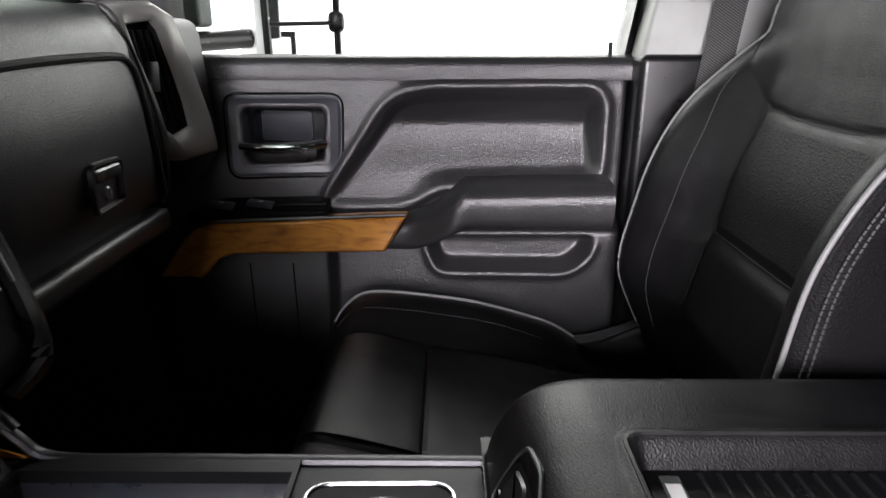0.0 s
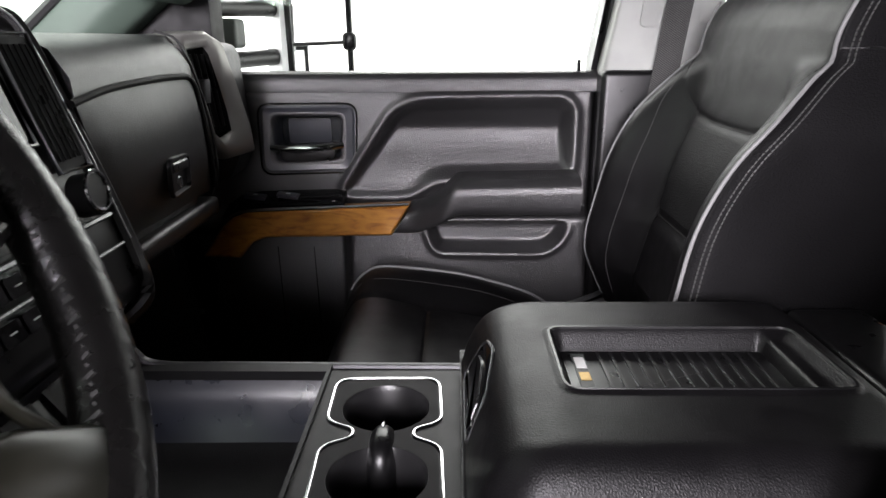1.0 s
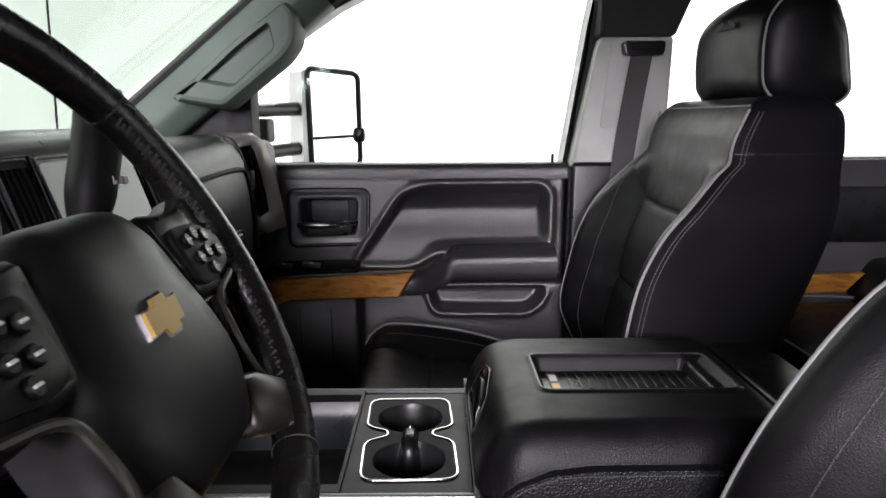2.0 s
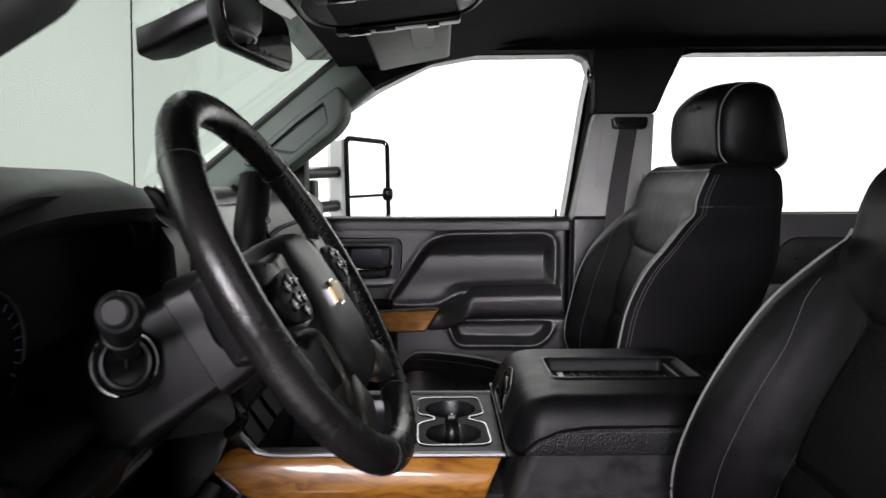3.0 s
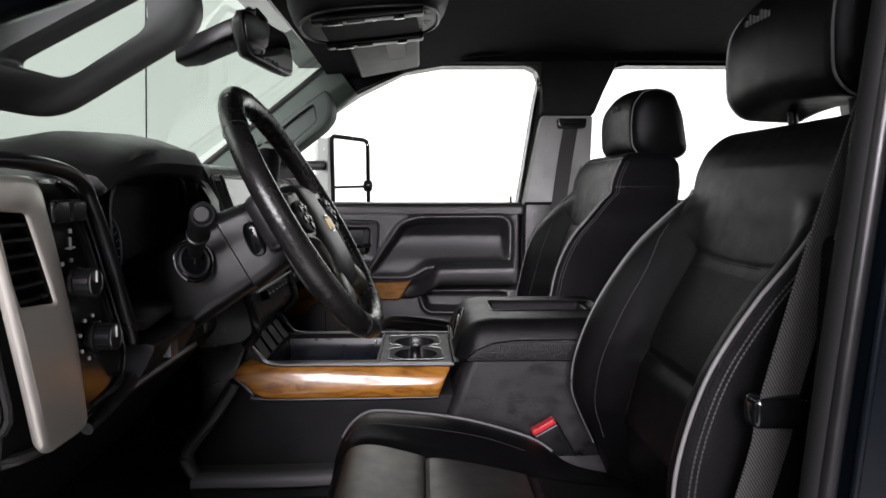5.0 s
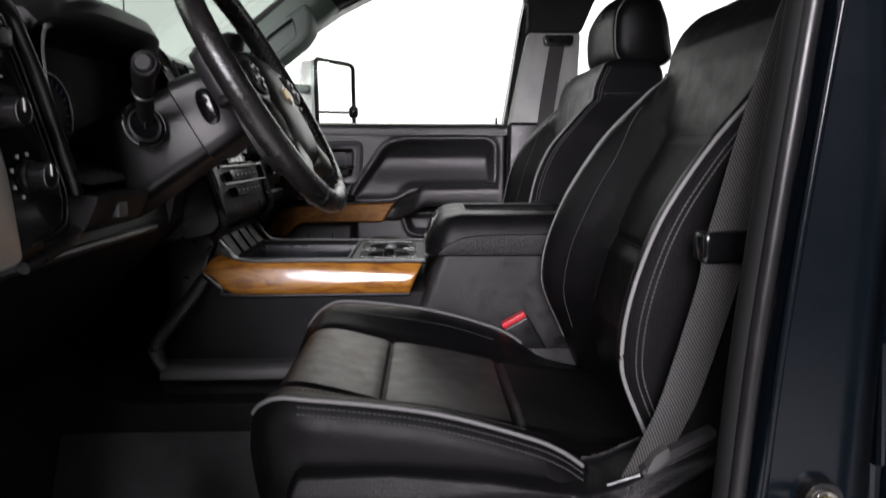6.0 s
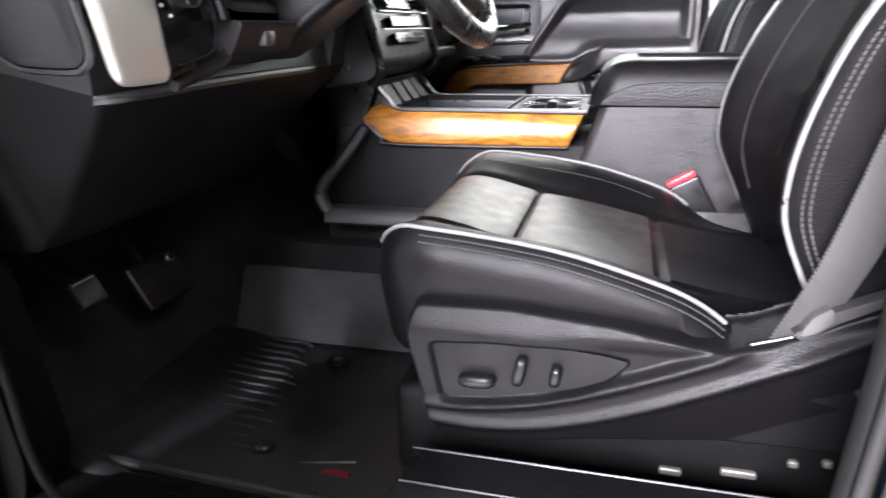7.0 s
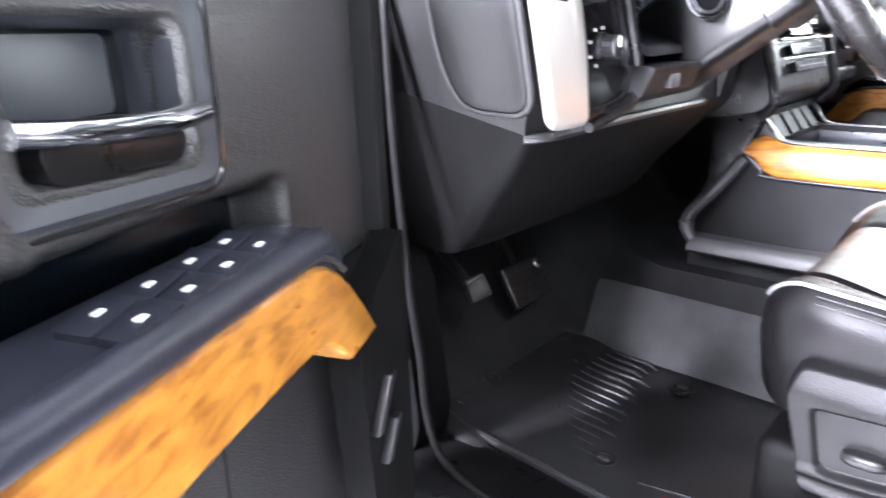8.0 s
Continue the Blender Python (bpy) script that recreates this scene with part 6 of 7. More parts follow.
part("rim", tube(rimp, rim_radius, 18, True, 0.92, up=tuple(WN)), LEATHER_RIM, wheel, "worn black leather rim", 80)
for a in (0.86, 2.66, 2 * math.pi - 0.86, 2 * math.pi - 2.66):
    c, d = on_wheel(R * math.sin(a), R * math.cos(a)), WR * math.cos(a) - WU * math.sin(a)
    part("rim_seam", ring(c, tuple(d), 0.0170, 0.0006, 24, 5), DARK_THREAD, wheel, "stitched seam round the rim")
lace = []
for j in range(230):
    a = 2 * math.pi * j / 230
    if not (0.9 < a < 2.6 or 3.7 < a < 5.4):
        continue
    c = on_wheel((R - 0.0150) * math.sin(a), (R - 0.0150) * math.cos(a), 0.0075 + 0.002 * (j % 2))
    c2 = on_wheel((R - 0.0162) * math.sin(a + 0.02), (R - 0.0162) * math.cos(a + 0.02), 0.0005)
    lace.append(tube([c, c2], 0.0014, 4))
tagged(part("lacing", join(*lace), THREAD, wheel, "grey cross stitching"), kind="stuff")
hub_out = rounded([(-0.070, 0.034), (-0.045, 0.050), (0.045, 0.050), (0.070, 0.034), (0.080, -0.012), (0.090, -0.050), (0.086, -0.090), (0.050, -0.124), (-0.050, -0.124), (-0.086, -0.090), (-0.090, -0.050), (-0.080, -0.012)], 0.02, 4)
hub = part("airbag_cover", loft([[on_wheel(u * k, -0.035 + (v + 0.035) * k, c) for u, v in hub_out] for k, c in ((0.96, -0.040), (1.0, -0.018), (0.99, -0.004), (0.93, 0.007), (0.80, 0.014), (0.5, 0.018), (0.15, 0.019))]), HUB, wheel, "black airbag cover", 60)
bow0 = [(-0.030, 0.009), (-0.013, 0.009), (-0.010, 0.015), (0.012, 0.015), (0.014, 0.009), (0.030, 0.009), (0.024, -0.009), (0.013, -0.009), (0.010, -0.015), (-0.012, -0.015), (-0.014, -0.009), (-0.035, -0.009)]
bow = [(u * 0.68, v * 0.76 - 0.027) for u, v in bow0]
part("badge_edge", loft([[on_wheel(u * 1.12, (v + 0.027) * 1.18 - 0.027, c) for u, v in bow] for c in (0.012, 0.0212)]), CHROME, hub, "chrome badge edge")
part("badge", loft([[on_wheel(u, v, c) for u, v in bow] for c in (0.014, 0.0228)]), GOLD, hub, "plain gold badge")
for sg in (-1, 1):
    sp = rounded([(sg * 0.060, 0.036), (sg * 0.110, 0.030), (sg * 0.178, 0.046), (sg * 0.183, -0.030), (sg * 0.135, -0.040), (sg * 0.075, -0.036)], 0.012, 3)
    part("spoke", loft([[on_wheel(u, v, c - 0.010 * (abs(u) > 0.15)) for u, v in offset(sp, e)] for c, e in ((-0.022, -0.004), (-0.012, 0), (0.006, 0), (0.011, -0.005))]), SMOOTH, wheel, "black wheel spoke", 50)
    pod = rounded([(sg * 0.080, 0.018), (sg * 0.126, 0.016), (sg * 0.154, 0.002), (sg * 0.150, -0.022), (sg * 0.104, -0.030), (sg * 0.082, -0.026)], 0.010, 4)
    pd = part("control_pod", loft([[on_wheel(u, v, c) for u, v in offset(pod, e)] for c, e in ((0.008, 0), (0.0135, 0), (0.0150, -0.003))]), MATTE, wheel, "black thumb controls")
    for k, (bu, bv) in enumerate(((0.096, 0.005), (0.110, 0.008), (0.126, 0.004), (0.100, -0.010), (0.116, -0.008), (0.134, -0.011), (0.112, -0.021))):
        bt = part("button", disc(on_wheel(sg * bu, bv, 0.0145), tuple(WN), 0.0055, 0.003, 14, 0.001), SMOOTH, pd)
        part("mark", tube([on_wheel(sg * bu - 0.0025, bv, 0.0178), on_wheel(sg * bu + 0.0025, bv, 0.0180)], 0.0011, 4), PAPER, bt)
    lo = rounded([(sg * 0.060, -0.090), (sg * 0.088, -0.098), (sg * 0.134, -0.128), (sg * 0.112, -0.154), (sg * 0.092, -0.150), (sg * 0.045, -0.128)], 0.008, 3)
    part("lower_spoke", loft([[on_wheel(u, v, c) for u, v in offset(lo, e)] for c, e in ((-0.015, -0.004), (-0.006, 0), (0.006, 0), (0.010, -0.004))]), OLIVE, wheel, "dull bronze-grey lower spoke", 50)
    part("spoke_accent", tube(glide([on_wheel(sg * 0.150, -0.030, 0.008), on_wheel(sg * 0.105, -0.040, 0.010), on_wheel(sg * 0.094, -0.060, 0.010), on_wheel(sg * 0.092, -0.090, 0.008), on_wheel(sg * 0.104, -0.110, 0.004)], 5), 0.0030, 8), OLIVE, wheel, "satin silver accent")

col = thing("steering_column", (-0.36, -0.43, 0.60), "black steering column with stalk and ignition", "steering column")
cy0 = -0.378
part("shroud", loft([[Vector((0, cy0, 0)) + Vector((cx, 0, cz)) + Vector((0, 1, 0)) * w * a + WU * h * b for a, b in rounded([(-1, -1), (1, -1), (1, 0.8), (0.7, 1), (-0.7, 1), (-1, 0.8)], 0.35, 4)] for cx, cz, w, h in ((-0.222, 0.738, 0.048, 0.045), (-0.26, 0.716, 0.058, 0.052), (-0.33, 0.676, 0.065, 0.060), (-0.40, 0.636, 0.065, 0.066), (-0.48, 0.59, 0.06, 0.065))]), SHROUD, col, "grained black column shroud", 50)
part("wheel_housing", loft([[Vector((0, cy0, 0)) + Vector((cx, 0, cz)) + Vector((0, 1, 0)) * w * a + WU * h * b for a, b in rounded([(-1, -1), (1, -1), (1, 0.8), (0.7, 1), (-0.7, 1), (-1, 0.8)], 0.35, 4)] for cx, cz, w, h in ((-0.218, 0.740, 0.046, 0.044), (-0.222, 0.738, 0.052, 0.049), (-0.255, 0.719, 0.062, 0.056), (-0.279, 0.705, 0.066, 0.060), (-0.282, 0.703, 0.060, 0.055))]), SHROUD, col, "black housing behind the wheel", 50)
part("tilt_slot", warp_mesh(blob((0, 0, 0), (0.013, 0.006, 0.026), 2.6, 20, 12), lambda c: (-0.253 + c.x * 0.9 - c.z * 0.35, -0.4385 + c.y, 0.722 + c.z * 0.9 + c.x * 0.35)), GLOSS, col, "gloss black oval cap")
stalk = part("signal_stalk", tube(glide([(-0.338, -0.43, 0.690), (-0.310, -0.50, 0.722), (-0.292, -0.545, 0.745), (-0.278, -0.574, 0.759)], 6), lambda t: 0.009 + 0.0055 * t, 16), MATTE, col, "black signal stalk")
part("stalk_end", join(disc((-0.277, -0.566, 0.758), (0.05, -1, 0.22), 0.0150, 0.012, 26), disc((-0.277, -0.571, 0.759), (0.05, -1, 0.22), 0.0105, 0.012, 26)), MATTE, stalk, "round stalk end")
part("end_ring", ring((-0.2764, -0.578, 0.7606), (0.05, -1, 0.22), 0.0128, 0.0024, 28, 8), SMOOTH, stalk, "dark ring round the stalk end")
part("grip_ring", ring((-0.300, -0.525, 0.7345), (0.35, -0.85, 0.42), 0.0125, 0.0022, 28, 8), SMOOTH, stalk)
ig = part("ignition_ring", ring((-0.324, -0.472, 0.696), (0.75, -0.62, 0.25), 0.028, 0.0018, 40, 8), CHROME, col, "chrome ignition ring")
part("inner_ring", ring((-0.3225, -0.4735, 0.6965), (0.75, -0.62, 0.25), 0.0205, 0.0020, 36, 8), SATIN, ig, "satin inner ring")
part("ignition_face", disc((-0.326, -0.469, 0.695), (0.75, -0.62, 0.25), 0.025, 0.004, 28), GLOSS, ig)
part("key_slot", box(-0.3225, -0.3205, -0.476, -0.468, 0.692, 0.700), DARK, ig)
lever = part("gear_lever", tube(glide([(-0.345, -0.335, 0.705), (-0.325, -0.275, 0.726), (-0.308, -0.212, 0.736), (-0.302, -0.186, 0.758), (-0.298, -0.168, 0.806), (-0.295, -0.156, 0.846), (-0.294, -0.154, 0.860)], 6), lambda t: 0.0085 + 0.0125 * float(smoothstep(0.42, 0.62, t)) - 0.006 * float(smoothstep(0.94, 1.0, t)), 14), MATTE, col, "black column gear lever", 60)
for k in range(3):
    part("lever_mark", box(-0.2990, -0.2780, -0.1755 + 0.010 * k, -0.1690 + 0.010 * k, 0.796 - 0.001 * k, 0.803 - 0.001 * k), PAPER, lever, "white printed mark")
sw2 = part("brake_switch", prism(rounded([(-0.40, 0.560), (-0.345, 0.575), (-0.325, 0.615), (-0.39, 0.615)], 0.01), "y", -0.60, -0.46, 0.005), MATTE, dash, "black trailer brake panel")
part("brake_slider", box(-0.347, -0.330, -0.545, -0.520, 0.585, 0.603, 0.003), SATIN, sw2)

# ---- overhead ----
oc = thing("overhead_console", (-0.12, 0.0, 1.15), "black overhead console with map lamps and a tray", "overhead console")
prof = [(0.165, 1.185), (0.160, 1.150), (0.150, 1.122), (0.138, 1.110), (0.118, 1.106), (0.02, 1.106)]
rs = []
for r, z in prof:
    rs.append([(-0.125 + r * 0.98 * math.copysign(abs(math.cos(a)) ** 0.75, math.cos(a)), 0.005 + r * 0.98 * math.copysign(abs(math.sin(a)) ** 0.75, math.sin(a)), z + 0.11 * (r * math.cos(a)) + 0.004) for a in [2 * math.pi * j / 44 for j in range(44)]])
part("housing", loft(rs), SOFT, oc, "black moulded housing", 50)
part("rim", tube([(p[0], p[1], p[2] - 0.001) for p in rs[3]], 0.0035, 8, True), PLASTIC, oc)


def under(c):
    """On the sloping underside of the console."""
    return (c.x, c.y, c.z + 1.110 + 0.11 * (c.x + 0.125))


part("tray_slot", warp_mesh(prism(rounded([(-0.215, -0.070), (-0.035, -0.062), (-0.030, 0.060), (-0.215, 0.072)], 0.02, 4), "z", -0.007, 0.0), under), DARK, oc, "dark sunglasses slot")
for y in (-0.100, 0.104):
    bar = part("lamp_bar", warp_mesh(box(-0.225, -0.020, y - 0.017, y + 0.017, -0.013, 0.0, 0.005, 3), under), SMOOTH, oc, "black map lamp bar")
    part("lens", warp_mesh(box(-0.160, -0.128, y - 0.007, y + 0.007, -0.0155, -0.012, 0.001), under), SATIN, bar, "clear map lamp lens")
    part("switch", warp_mesh(box(-0.205, -0.168, y - 0.007, y + 0.007, -0.0160, -0.012, 0.001), under), GLOSS, bar, "black lamp switch")
    part("switch", warp_mesh(box(-0.075, -0.055, y - 0.009, y + 0.009, -0.0160, -0.012, 0.001), under), GLOSS, bar, "black lamp switch")
part("label", warp_mesh(box(-0.020, -0.008, -0.03, -0.005, -0.0085, -0.006), under), PAPER, oc, "small pale sticker")

vis = thing("sun_visor", (-0.12, 0.45, 1.15), "grey folded sun visor with white label", "sun visor", "sun visors")
part("flap", warp_mesh(box(-0.20, -0.03, 0.26, 0.64, -0.010, 0.010, 0.008, 3), lambda c: (c.x, c.y, 1.132 + c.z + 0.20 * (c.x + 0.20) - 0.05 * (c.y - 0.45))), GREY, vis, "grey cloth flap")
part("label", warp_mesh(box(-0.112, -0.066, 0.305, 0.485, -0.0125, -0.0102), lambda c: (c.x, c.y, 1.132 + c.z + 0.20 * (c.x + 0.20) - 0.05 * (c.y - 0.45))), PAPER, vis, "pale warning label")
vis2 = thing("sun_visor", (-0.12, -0.45, 1.15), "grey folded sun visor", "sun visor", "sun visors")
part("flap", warp_mesh(box(-0.20, -0.03, -0.64, -0.26, -0.010, 0.010, 0.008, 3), lambda c: (c.x, c.y, 1.125 + c.z + 0.30 * (c.x + 0.20))), GREY, vis2)
whole("ceiling_handle", tube(glide([(0.02, 0.735, 1.212), (0.03, 0.722, 1.200), (0.10, 0.718, 1.198), (0.20, 0.722, 1.202), (0.24, 0.735, 1.214)], 5), 0.007, 8), GREYCLOTH, "black fixed grab handle on the headliner", "handle")

rvm = thing("rear_view_mirror", (-0.33, 0.0, 1.07), "black rear-view mirror on a sensor housing", "rear-view mirror")
mc = Vector((-0.325, -0.01, 1.070))
mn = Vector((0.985, -0.17, 0.13)).normalized()
mr = Vector((0.17, 0.985, 0.0)).normalized()
mu = mn.cross(mr).normalized() * -1
if mu.z < 0:
    mu = -mu
mo = rounded([(-0.118, -0.012), (-0.104, -0.042), (0.100, -0.046), (0.120, -0.020), (0.118, 0.030), (0.100, 0.044), (-0.104, 0.044), (-0.118, 0.026)], 0.014, 4)
part("case", loft([[mc + mr * u * k + mu * v * k + mn * c for u, v in mo] for k, c in ((0.55, -0.034), (0.85, -0.024), (1.0, -0.008), (1.0, 0.004), (0.96, 0.006))]), SMOOTH, rvm, "black mirror case", 50)
part("glass", loft([[mc + mr * u * 0.94 + mu * v * 0.92 + mn * c for u, v in mo] for c in (0.0058, 0.0068)]), MIRROR, rvm, "mirror glass")
for k in range(3):
    part("button", disc(mc + mr * (-0.02 + k * 0.02) - mu * 0.034 + mn * 0.004, tuple(mn), 0.004, 0.004, 12, 0.001), SLATE, rvm)
part("stem", tube([(-0.335, 0.005, 1.085), (-0.345, 0.01, 1.12), (-0.37, 0.015, 1.14)], 0.012, 10), SMOOTH, rvm)
part("sensor_housing", loft([[(x, y * w + 0.015, z + t * 0.02) for y, t in rounded([(-1, -1), (1, -1), (1, 1), (-1, 1)], 0.4)] for x, w, z in ((-0.34, 0.05, 1.118), (-0.40, 0.055, 1.092), (-0.47, 0.05, 1.062), (-0.50, 0.035, 1.055))]), SMOOTH, rvm, "black camera housing", 50)

# ---- outside: tow mirror and antenna ----
tm = thing("towing_mirror", (-0.36, 1.0, 0.72), "white towing mirror on two black arms", "side mirror")
tc_ = Vector((-0.292, 1.15, 0.848))
tn = Vector((0.74, -0.67, 0.0)).normalized()
tr_ = Vector((0.67, 0.74, 0.0)).normalized()
to = rounded([(-0.088, -0.134), (0.078, -0.134), (0.090, -0.120), (0.088, 0.118), (0.070, 0.128), (-0.082, 0.134), (-0.092, 0.122)], 0.016, 4)


def on_mirror(u, v, c):
    return tc_ + tr_ * u + Vector((0, 0, v)) + tn * c


part("shell", loft([[on_mirror(u * k - 0.02 * (1 - k), v * k, c) for u, v in to] for k, c in ((0.6, -0.115), (0.85, -0.10), (0.96, -0.06), (1.0, -0.005), (1.0, 0.006))]), WHITE_PAINT, tm, "white painted shell", 60)
part("rim", tube([on_mirror(u * 0.98, v * 0.985, 0.006) for u, v in to], 0.0085, 8, True, up=tuple(tn)), SMOOTH, tm, "black rim")
part("glass", loft([[on_mirror(u * 0.95, v * 0.95, c) for u, v in to] for c in (0.004, 0.0072)]), MIRROR, tm, "mirror glass")
part("inner_frame", loft([[on_mirror(u, v, c) for u, v in rounded([(-0.112, -0.130), (-0.084, -0.134), (-0.084, 0.132), (-0.108, 0.126)], 0.008)] for c in (-0.05, 0.006)]), WHITE_PAINT, tm, "white inner side of the shell", 50)
part("divider", tube([on_mirror(-0.086, -0.052, 0.009), on_mirror(0.086, -0.048, 0.009)], 0.0045, 8), SMOOTH, tm, "black divider")
part("spotter_knob", blob(on_mirror(0.086, -0.046, 0.010), (0.016, 0.016, 0.022), 3, 16, 10), SMOOTH, tm)
for z in (0.875, 0.770):
    part("arm", tube([(-0.47, 0.87, z - 0.006), (-0.42, 1.0, z - 0.003), (-0.375, 1.09, z)], 0.018, 12), SMOOTH, tm, "black extending arm")
part("mount", box(-0.50, -0.432, 0.862, 0.90, 0.745, 0.90, 0.012, 3), SMOOTH, tm, "black sail mount")
part("indicator", box(-0.470, -0.420, 0.93, 1.0, 0.79, 0.850, 0.010, 3), GREY, tm, "grey turn-signal block")
whole("antenna", tube([(-0.985, 0.985, 0.40), (-0.935, 0.985, 1.9)], 0.0028, 8), DARK, "thin black mast antenna on the fender", "antenna")
whole("fender", box(-1.9, -0.63, 0.84, 0.99, 0.2, 0.55, 0.05, 3), PAINT, "dark blue painted front fender", "fender")

# ---- floor things ----
mat = thing("floor_mat", (-0.4, -0.44, 0.0), "black ribbed rubber floor mat", "floor mat")
mo = rounded([(-0.78, -0.62), (-0.70, -0.685), (-0.17, -0.685), (-0.15, -0.64), (-0.15, -0.205), (-0.30, -0.205), (-0.46, -0.225), (-0.62, -0.250), (-0.78, -0.30)], 0.02, 4)


def mat_z(c):
    return (c.x, c.y, c.z + 0.20 * max(0, -0.58 - c.x))


part("tray", warp_mesh(prism(mo, "z", 0.012, 0.030, 0.004), mat_z), MAT, mat, "black rubber tray")
part("rim", warp_mesh(tube([(u, v, 0.034) for u, v in offset(mo, -0.006)], 0.008, 8, True), mat_z), MAT, mat)
for k in range(17):
    y = -0.262 - 0.0235 * k
    x0, x1 = -0.590 + 0.0035 * k + 0.010 * math.sin(1.7 * k), -0.452 + 0.0055 * k + 0.012 * math.sin(2.3 * k + 1)
    part("rib", warp_mesh(tube(glide([(x0, y + 0.012, 0.030), (x0 + 0.02, y + 0.004, 0.0350), (0.5 * (x0 + x1), y - 0.003, 0.0362), (x1 - 0.02, y - 0.004, 0.0350), (x1, y - 0.010, 0.030)], 4), 0.0040, 8), mat_z), MAT, mat, "raised rubber rib", 70)
for k in range(7):
    y = -0.36 - 0.030 * k
    part("rib", warp_mesh(tube(glide([(-0.690, y + 0.010, 0.030), (-0.665, y + 0.002, 0.035), (-0.635, y - 0.002, 0.035), (-0.612, y - 0.006, 0.030)], 4), 0.0028, 8), mat_z), MAT, mat, "raised rubber rib", 70)
for dy in (0.0, -0.012):
    part("edge_strip", tube([(-0.452, -0.238 + dy, 0.034), (-0.318, -0.214 + dy, 0.034)], 0.003, 6), GLOSS, mat)
for y in (-0.318, -0.592):
    eye_ = part("eyelet", ring((-0.372, y, 0.034), (0, 0, 1), 0.016, 0.005, 24, 6), SMOOTH, mat, "black retaining hook")
    part("hook", blob((-0.372, y, 0.036), (0.010, 0.006, 0.006), 3, 12, 8), PLASTIC, eye_)
part("side_lip", tube(glide([(-0.70, -0.650, 0.070), (-0.64, -0.676, 0.062), (-0.58, -0.696, 0.056), (-0.53, -0.708, 0.050), (-0.47, -0.716, 0.044), (-0.38, -0.718, 0.040)], 5), lambda t: 0.005 + 0.013 * math.sin(math.pi * t), 12, flat=0.45), MAT, mat, "raised rubber side lip", 70)
part("strip", tube([(-0.306, -0.607, 0.0345), (-0.230, -0.588, 0.0345)], 0.0022, 6), SMOOTH, mat)
part("red_mark", box(-0.266, -0.228, -0.621, -0.612, 0.0325, 0.0360), RED_PRINT, mat, "small red mark")

ped = thing("brake_pedal", (-0.675, -0.375, 0.18), "black brake pedal with a bright stud", "pedal", "pedals")
part("pad", warp_mesh(box(-0.060, 0.060, -0.042, 0.042, -0.008, 0.008, 0.006, 3), lambda c: (-0.675 + c.z * 0.85 - c.y * 0.5, -0.380 + c.x, 0.190 + c.y * 0.85 + c.z * 0.5)), RUBBER, ped, "ribbed rubber pad")
for k in range(5):
    part("pad_rib", warp_mesh(box(-0.052, 0.052, -0.034 + 0.015 * k, -0.028 + 0.015 * k, 0.007, 0.011, 0.001), lambda c: (-0.675 + c.z * 0.85 - c.y * 0.5, -0.380 + c.x, 0.190 + c.y * 0.85 + c.z * 0.5)), RUBBER, ped)
part("stud", disc((-0.672, -0.352, 0.222), (0.85, 0, 0.5), 0.010, 0.006, 16), STEEL, ped, "bright steel stud")
part("arm", tube([(-0.690, -0.38, 0.19), (-0.78, -0.38, 0.33), (-0.86, -0.37, 0.46)], 0.010, 8), SMOOTH, ped)
ped2 = thing("parking_pedal", (-0.60, -0.61, 0.20), "black parking brake pedal with worn bright edge", "pedal", "pedals")
part("pad", warp_mesh(box(-0.024, 0.024, -0.018, 0.018, -0.006, 0.006, 0.004, 2), lambda c: (-0.605 + c.z * 0.85 - c.y * 0.5, -0.610 + c.x, 0.262 + c.y * 0.85 + c.z * 0.5)), RUBBER, ped2, "worn rubber pad")
part("worn_edge", tube([(-0.609, -0.634, 0.279), (-0.612, -0.590, 0.279)], 0.004, 8), SATIN, ped2, "bright worn edge")
part("arm", tube([(-0.615, -0.61, 0.26), (-0.74, -0.615, 0.36), (-0.86, -0.61, 0.44)], 0.009, 8), SMOOTH, ped2)
# sloping tunnel carpet, painted paler where light falls on it
whole("tunnel_carpet", loft([[(x, -0.262, 0.036), (x, -0.245, 0.052), (x + 0.004, -0.205, 0.150), (x + 0.004, -0.190, 0.158), (x, -0.18, 0.14), (x, -0.18, 0.03)] for x in np.linspace(-0.62, -0.13, 8)]), LIT_CARPET, "carpet panel beside the tunnel, painted paler as lit", "carpet", smooth=60)
scuff = thing("sill_plate", (0.1, -0.75, 0.05), "black sill plate with bright edges", "sill plate")
part("plate", prism([(-0.835, 0.055), (-0.70, 0.055), (-0.70, 0.150), (-0.712, 0.163), (-0.765, 0.158), (-0.81, 0.140), (-0.835, 0.115)], "x", -0.105, 0.31, 0.004), SMOOTH, scuff, "smooth black plate")
part("bright_line", tube([(-0.103, -0.714, 0.165), (0.30, -0.714, 0.165)], 0.0018, 6), DULL_RIM, scuff, "dull metal edge")
part("bright_line", tube([(-0.103, -0.765, 0.160), (0.30, -0.765, 0.160)], 0.0018, 6), DULL_RIM, scuff, "dull metal edge")
tag = thing("footwell_label", (-0.47, 0.706, 0.30), "small grey label in the passenger footwell", "label")
part("sheet", box(-0.502, -0.470, 0.712, 0.7195, 0.288, 0.298, 0.001), GREY, tag)
# driver kick panel carries the footwell shade in its colour
whole("kick_panel", prism(rounded([(-0.90, 0.02), (-0.60, 0.02), (-0.565, 0.10), (-0.60, 0.36), (-0.90, 0.36)], 0.04), "y", -0.79, -0.72, 0.015, 3), SHADED_TRIM, "black kick panel beside the pedals", "trim", kind="structure")
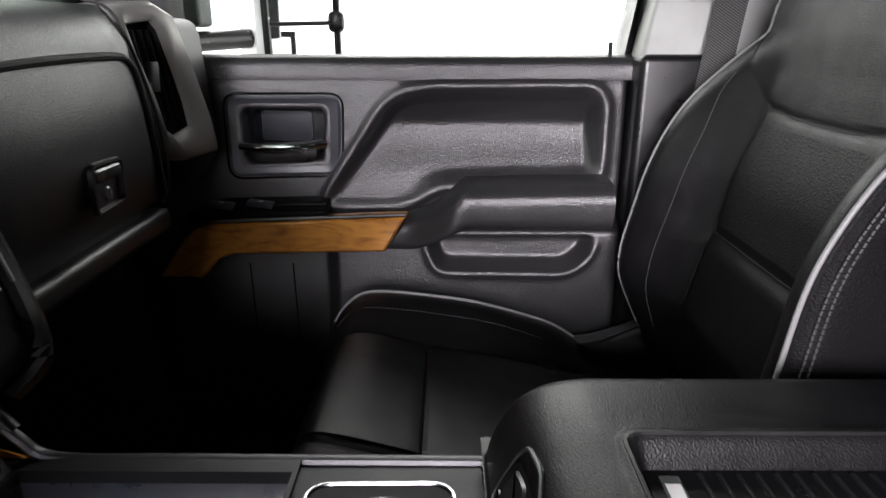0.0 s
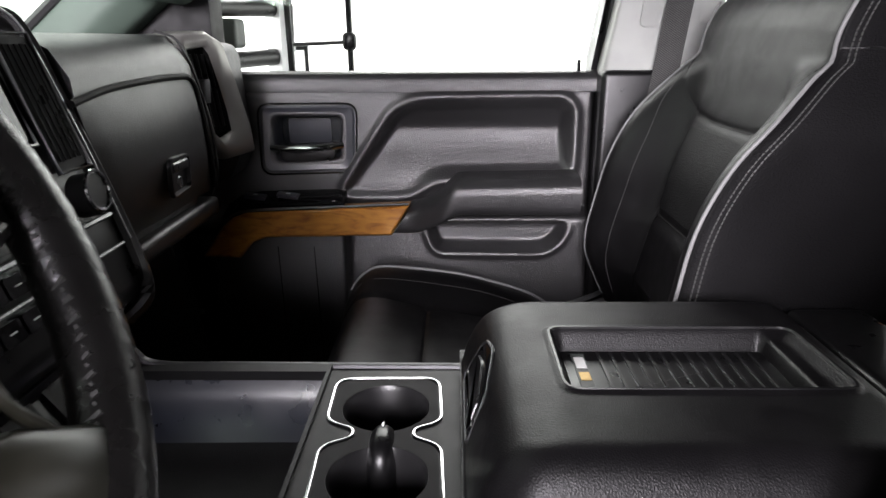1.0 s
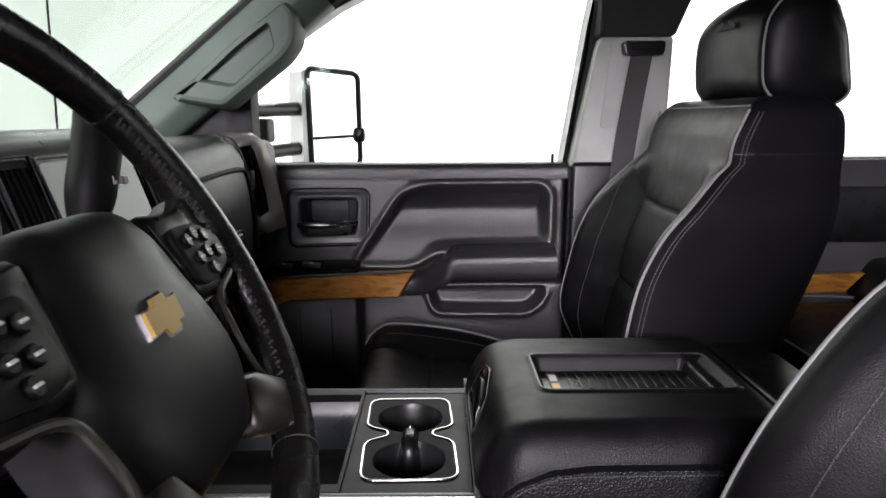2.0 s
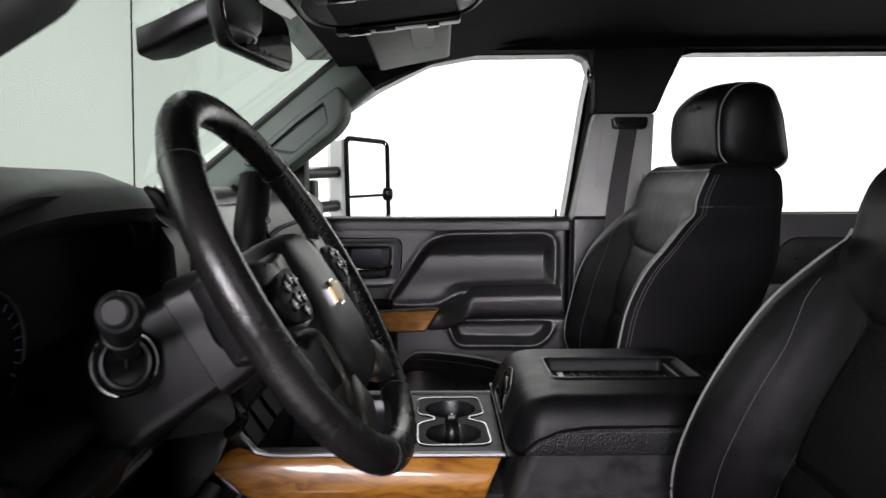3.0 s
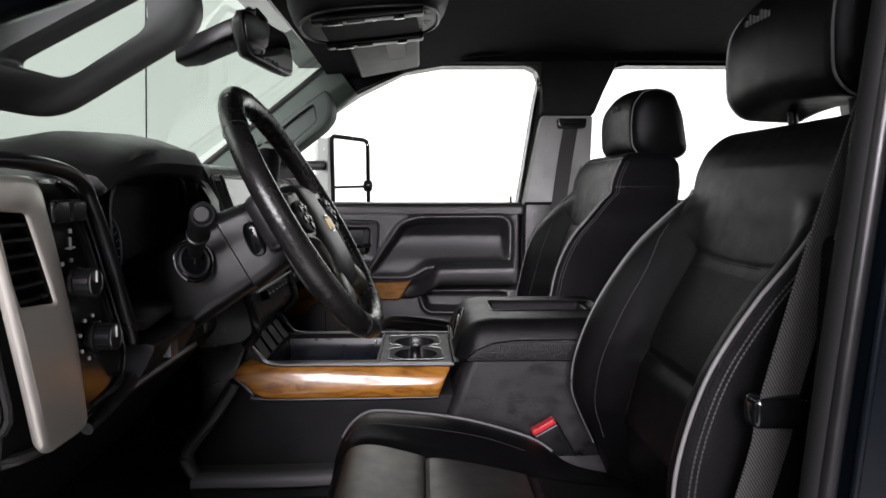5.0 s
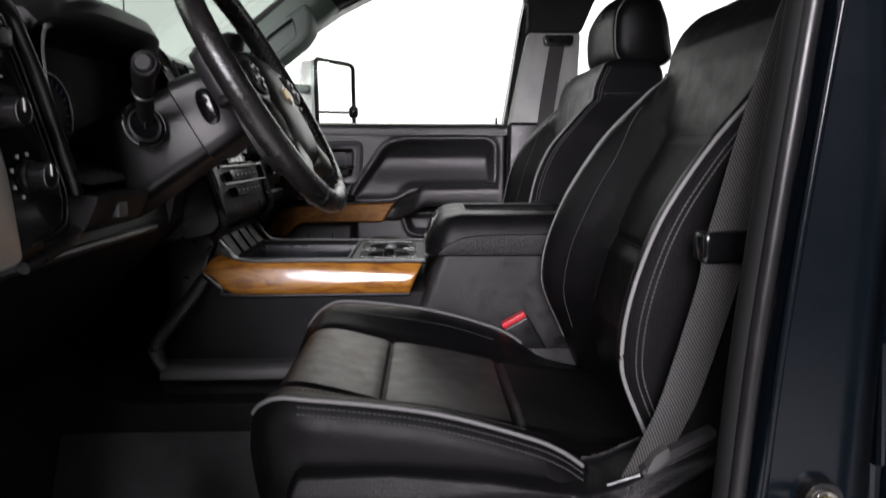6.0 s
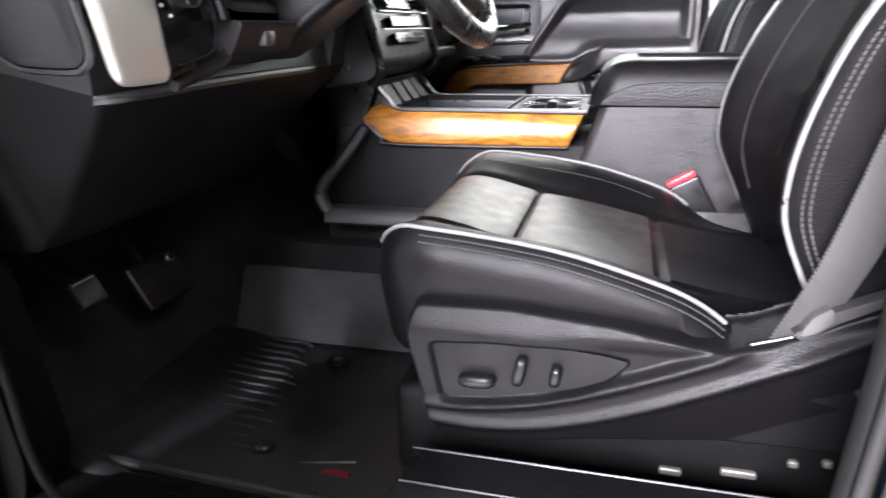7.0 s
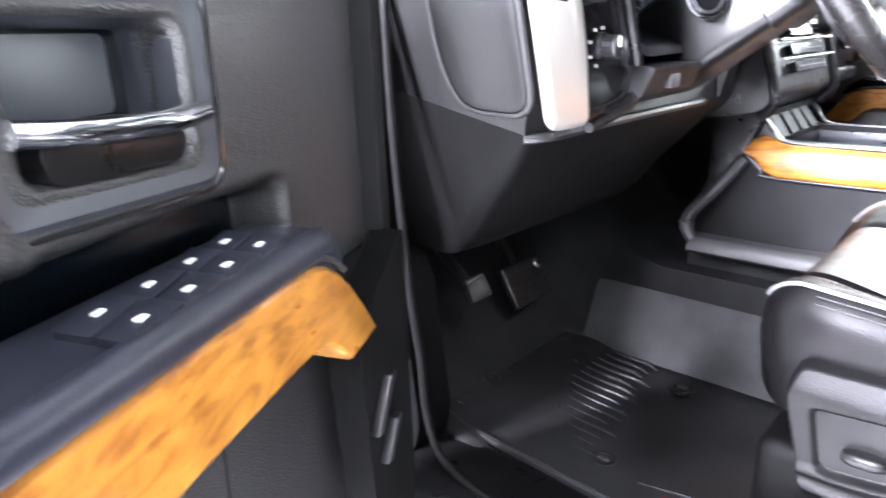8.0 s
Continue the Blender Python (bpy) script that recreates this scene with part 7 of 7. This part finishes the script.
whole("kick_panel", prism(rounded([(-0.90, 0.02), (-0.50, 0.02), (-0.48, 0.10), (-0.52, 0.45), (-0.90, 0.45)], 0.04), "y", 0.72, 0.79, 0.015, 3), SCUFFED, "black kick panel in the passenger footwell", "trim", kind="structure")
strk = thing("door_striker", (0.345, -0.86, 0.37), "zinc-plated door striker with two bolts", "striker")
back = part("plate", prism(rounded([(0.324, 0.362), (0.336, 0.352), (0.356, 0.356), (0.360, 0.386), (0.354, 0.412), (0.334, 0.414), (0.325, 0.402)], 0.008), "y", -0.878, -0.866, 0.003, 2), SMOOTH, strk, "black striker backing")
part("plate", prism(rounded([(0.329, 0.366), (0.338, 0.357), (0.352, 0.361), (0.354, 0.386), (0.350, 0.407), (0.336, 0.409), (0.330, 0.398)], 0.006), "y", -0.8815, -0.877, 0.0015, 2), STEEL, strk, "zinc striker plate")
part("loop", tube(glide([(0.344, -0.880, 0.394), (0.330, -0.890, 0.394), (0.312, -0.896, 0.392), (0.306, -0.897, 0.387), (0.312, -0.896, 0.382), (0.330, -0.890, 0.379), (0.344, -0.880, 0.377)], 5), 0.0042, 10), STEEL, strk, "bright latch loop")
for z in (0.365, 0.400):
    bolt = part("bolt", disc((0.339, -0.883, z), (0, -1, 0), 0.0075, 0.006, 6), GOLD_ZINC if z > 0.38 else STEEL, strk, "yellow zinc bolt" if z > 0.38 else "zinc bolt")
    part("bolt_socket", disc((0.339, -0.8865, z), (0, -1, 0), 0.0035, 0.001, 6), DARK, bolt)
lab = thing("warning_label", (0.34, -0.88, 0.27), "yellow and white warning label on the jamb", "label")
part("sheet", prism(rounded([(0.309, 0.262), (0.343, 0.258), (0.348, 0.312), (0.329, 0.341), (0.3235, 0.338)], 0.003), "y", -0.8785, -0.866), YELLOW, lab)
part("blank_field", prism([(0.3225, 0.322), (0.330, 0.318), (0.336, 0.326), (0.329, 0.337), (0.325, 0.335)], "y", -0.8793, -0.8785), PAPER, lab, "white upper field")
for k in range(3):
    part("text_bar", box(0.318, 0.341, -0.8793, -0.8786, 0.264 + k * 0.015, 0.270 + k * 0.015), PAPER, lab, "pale text bar")
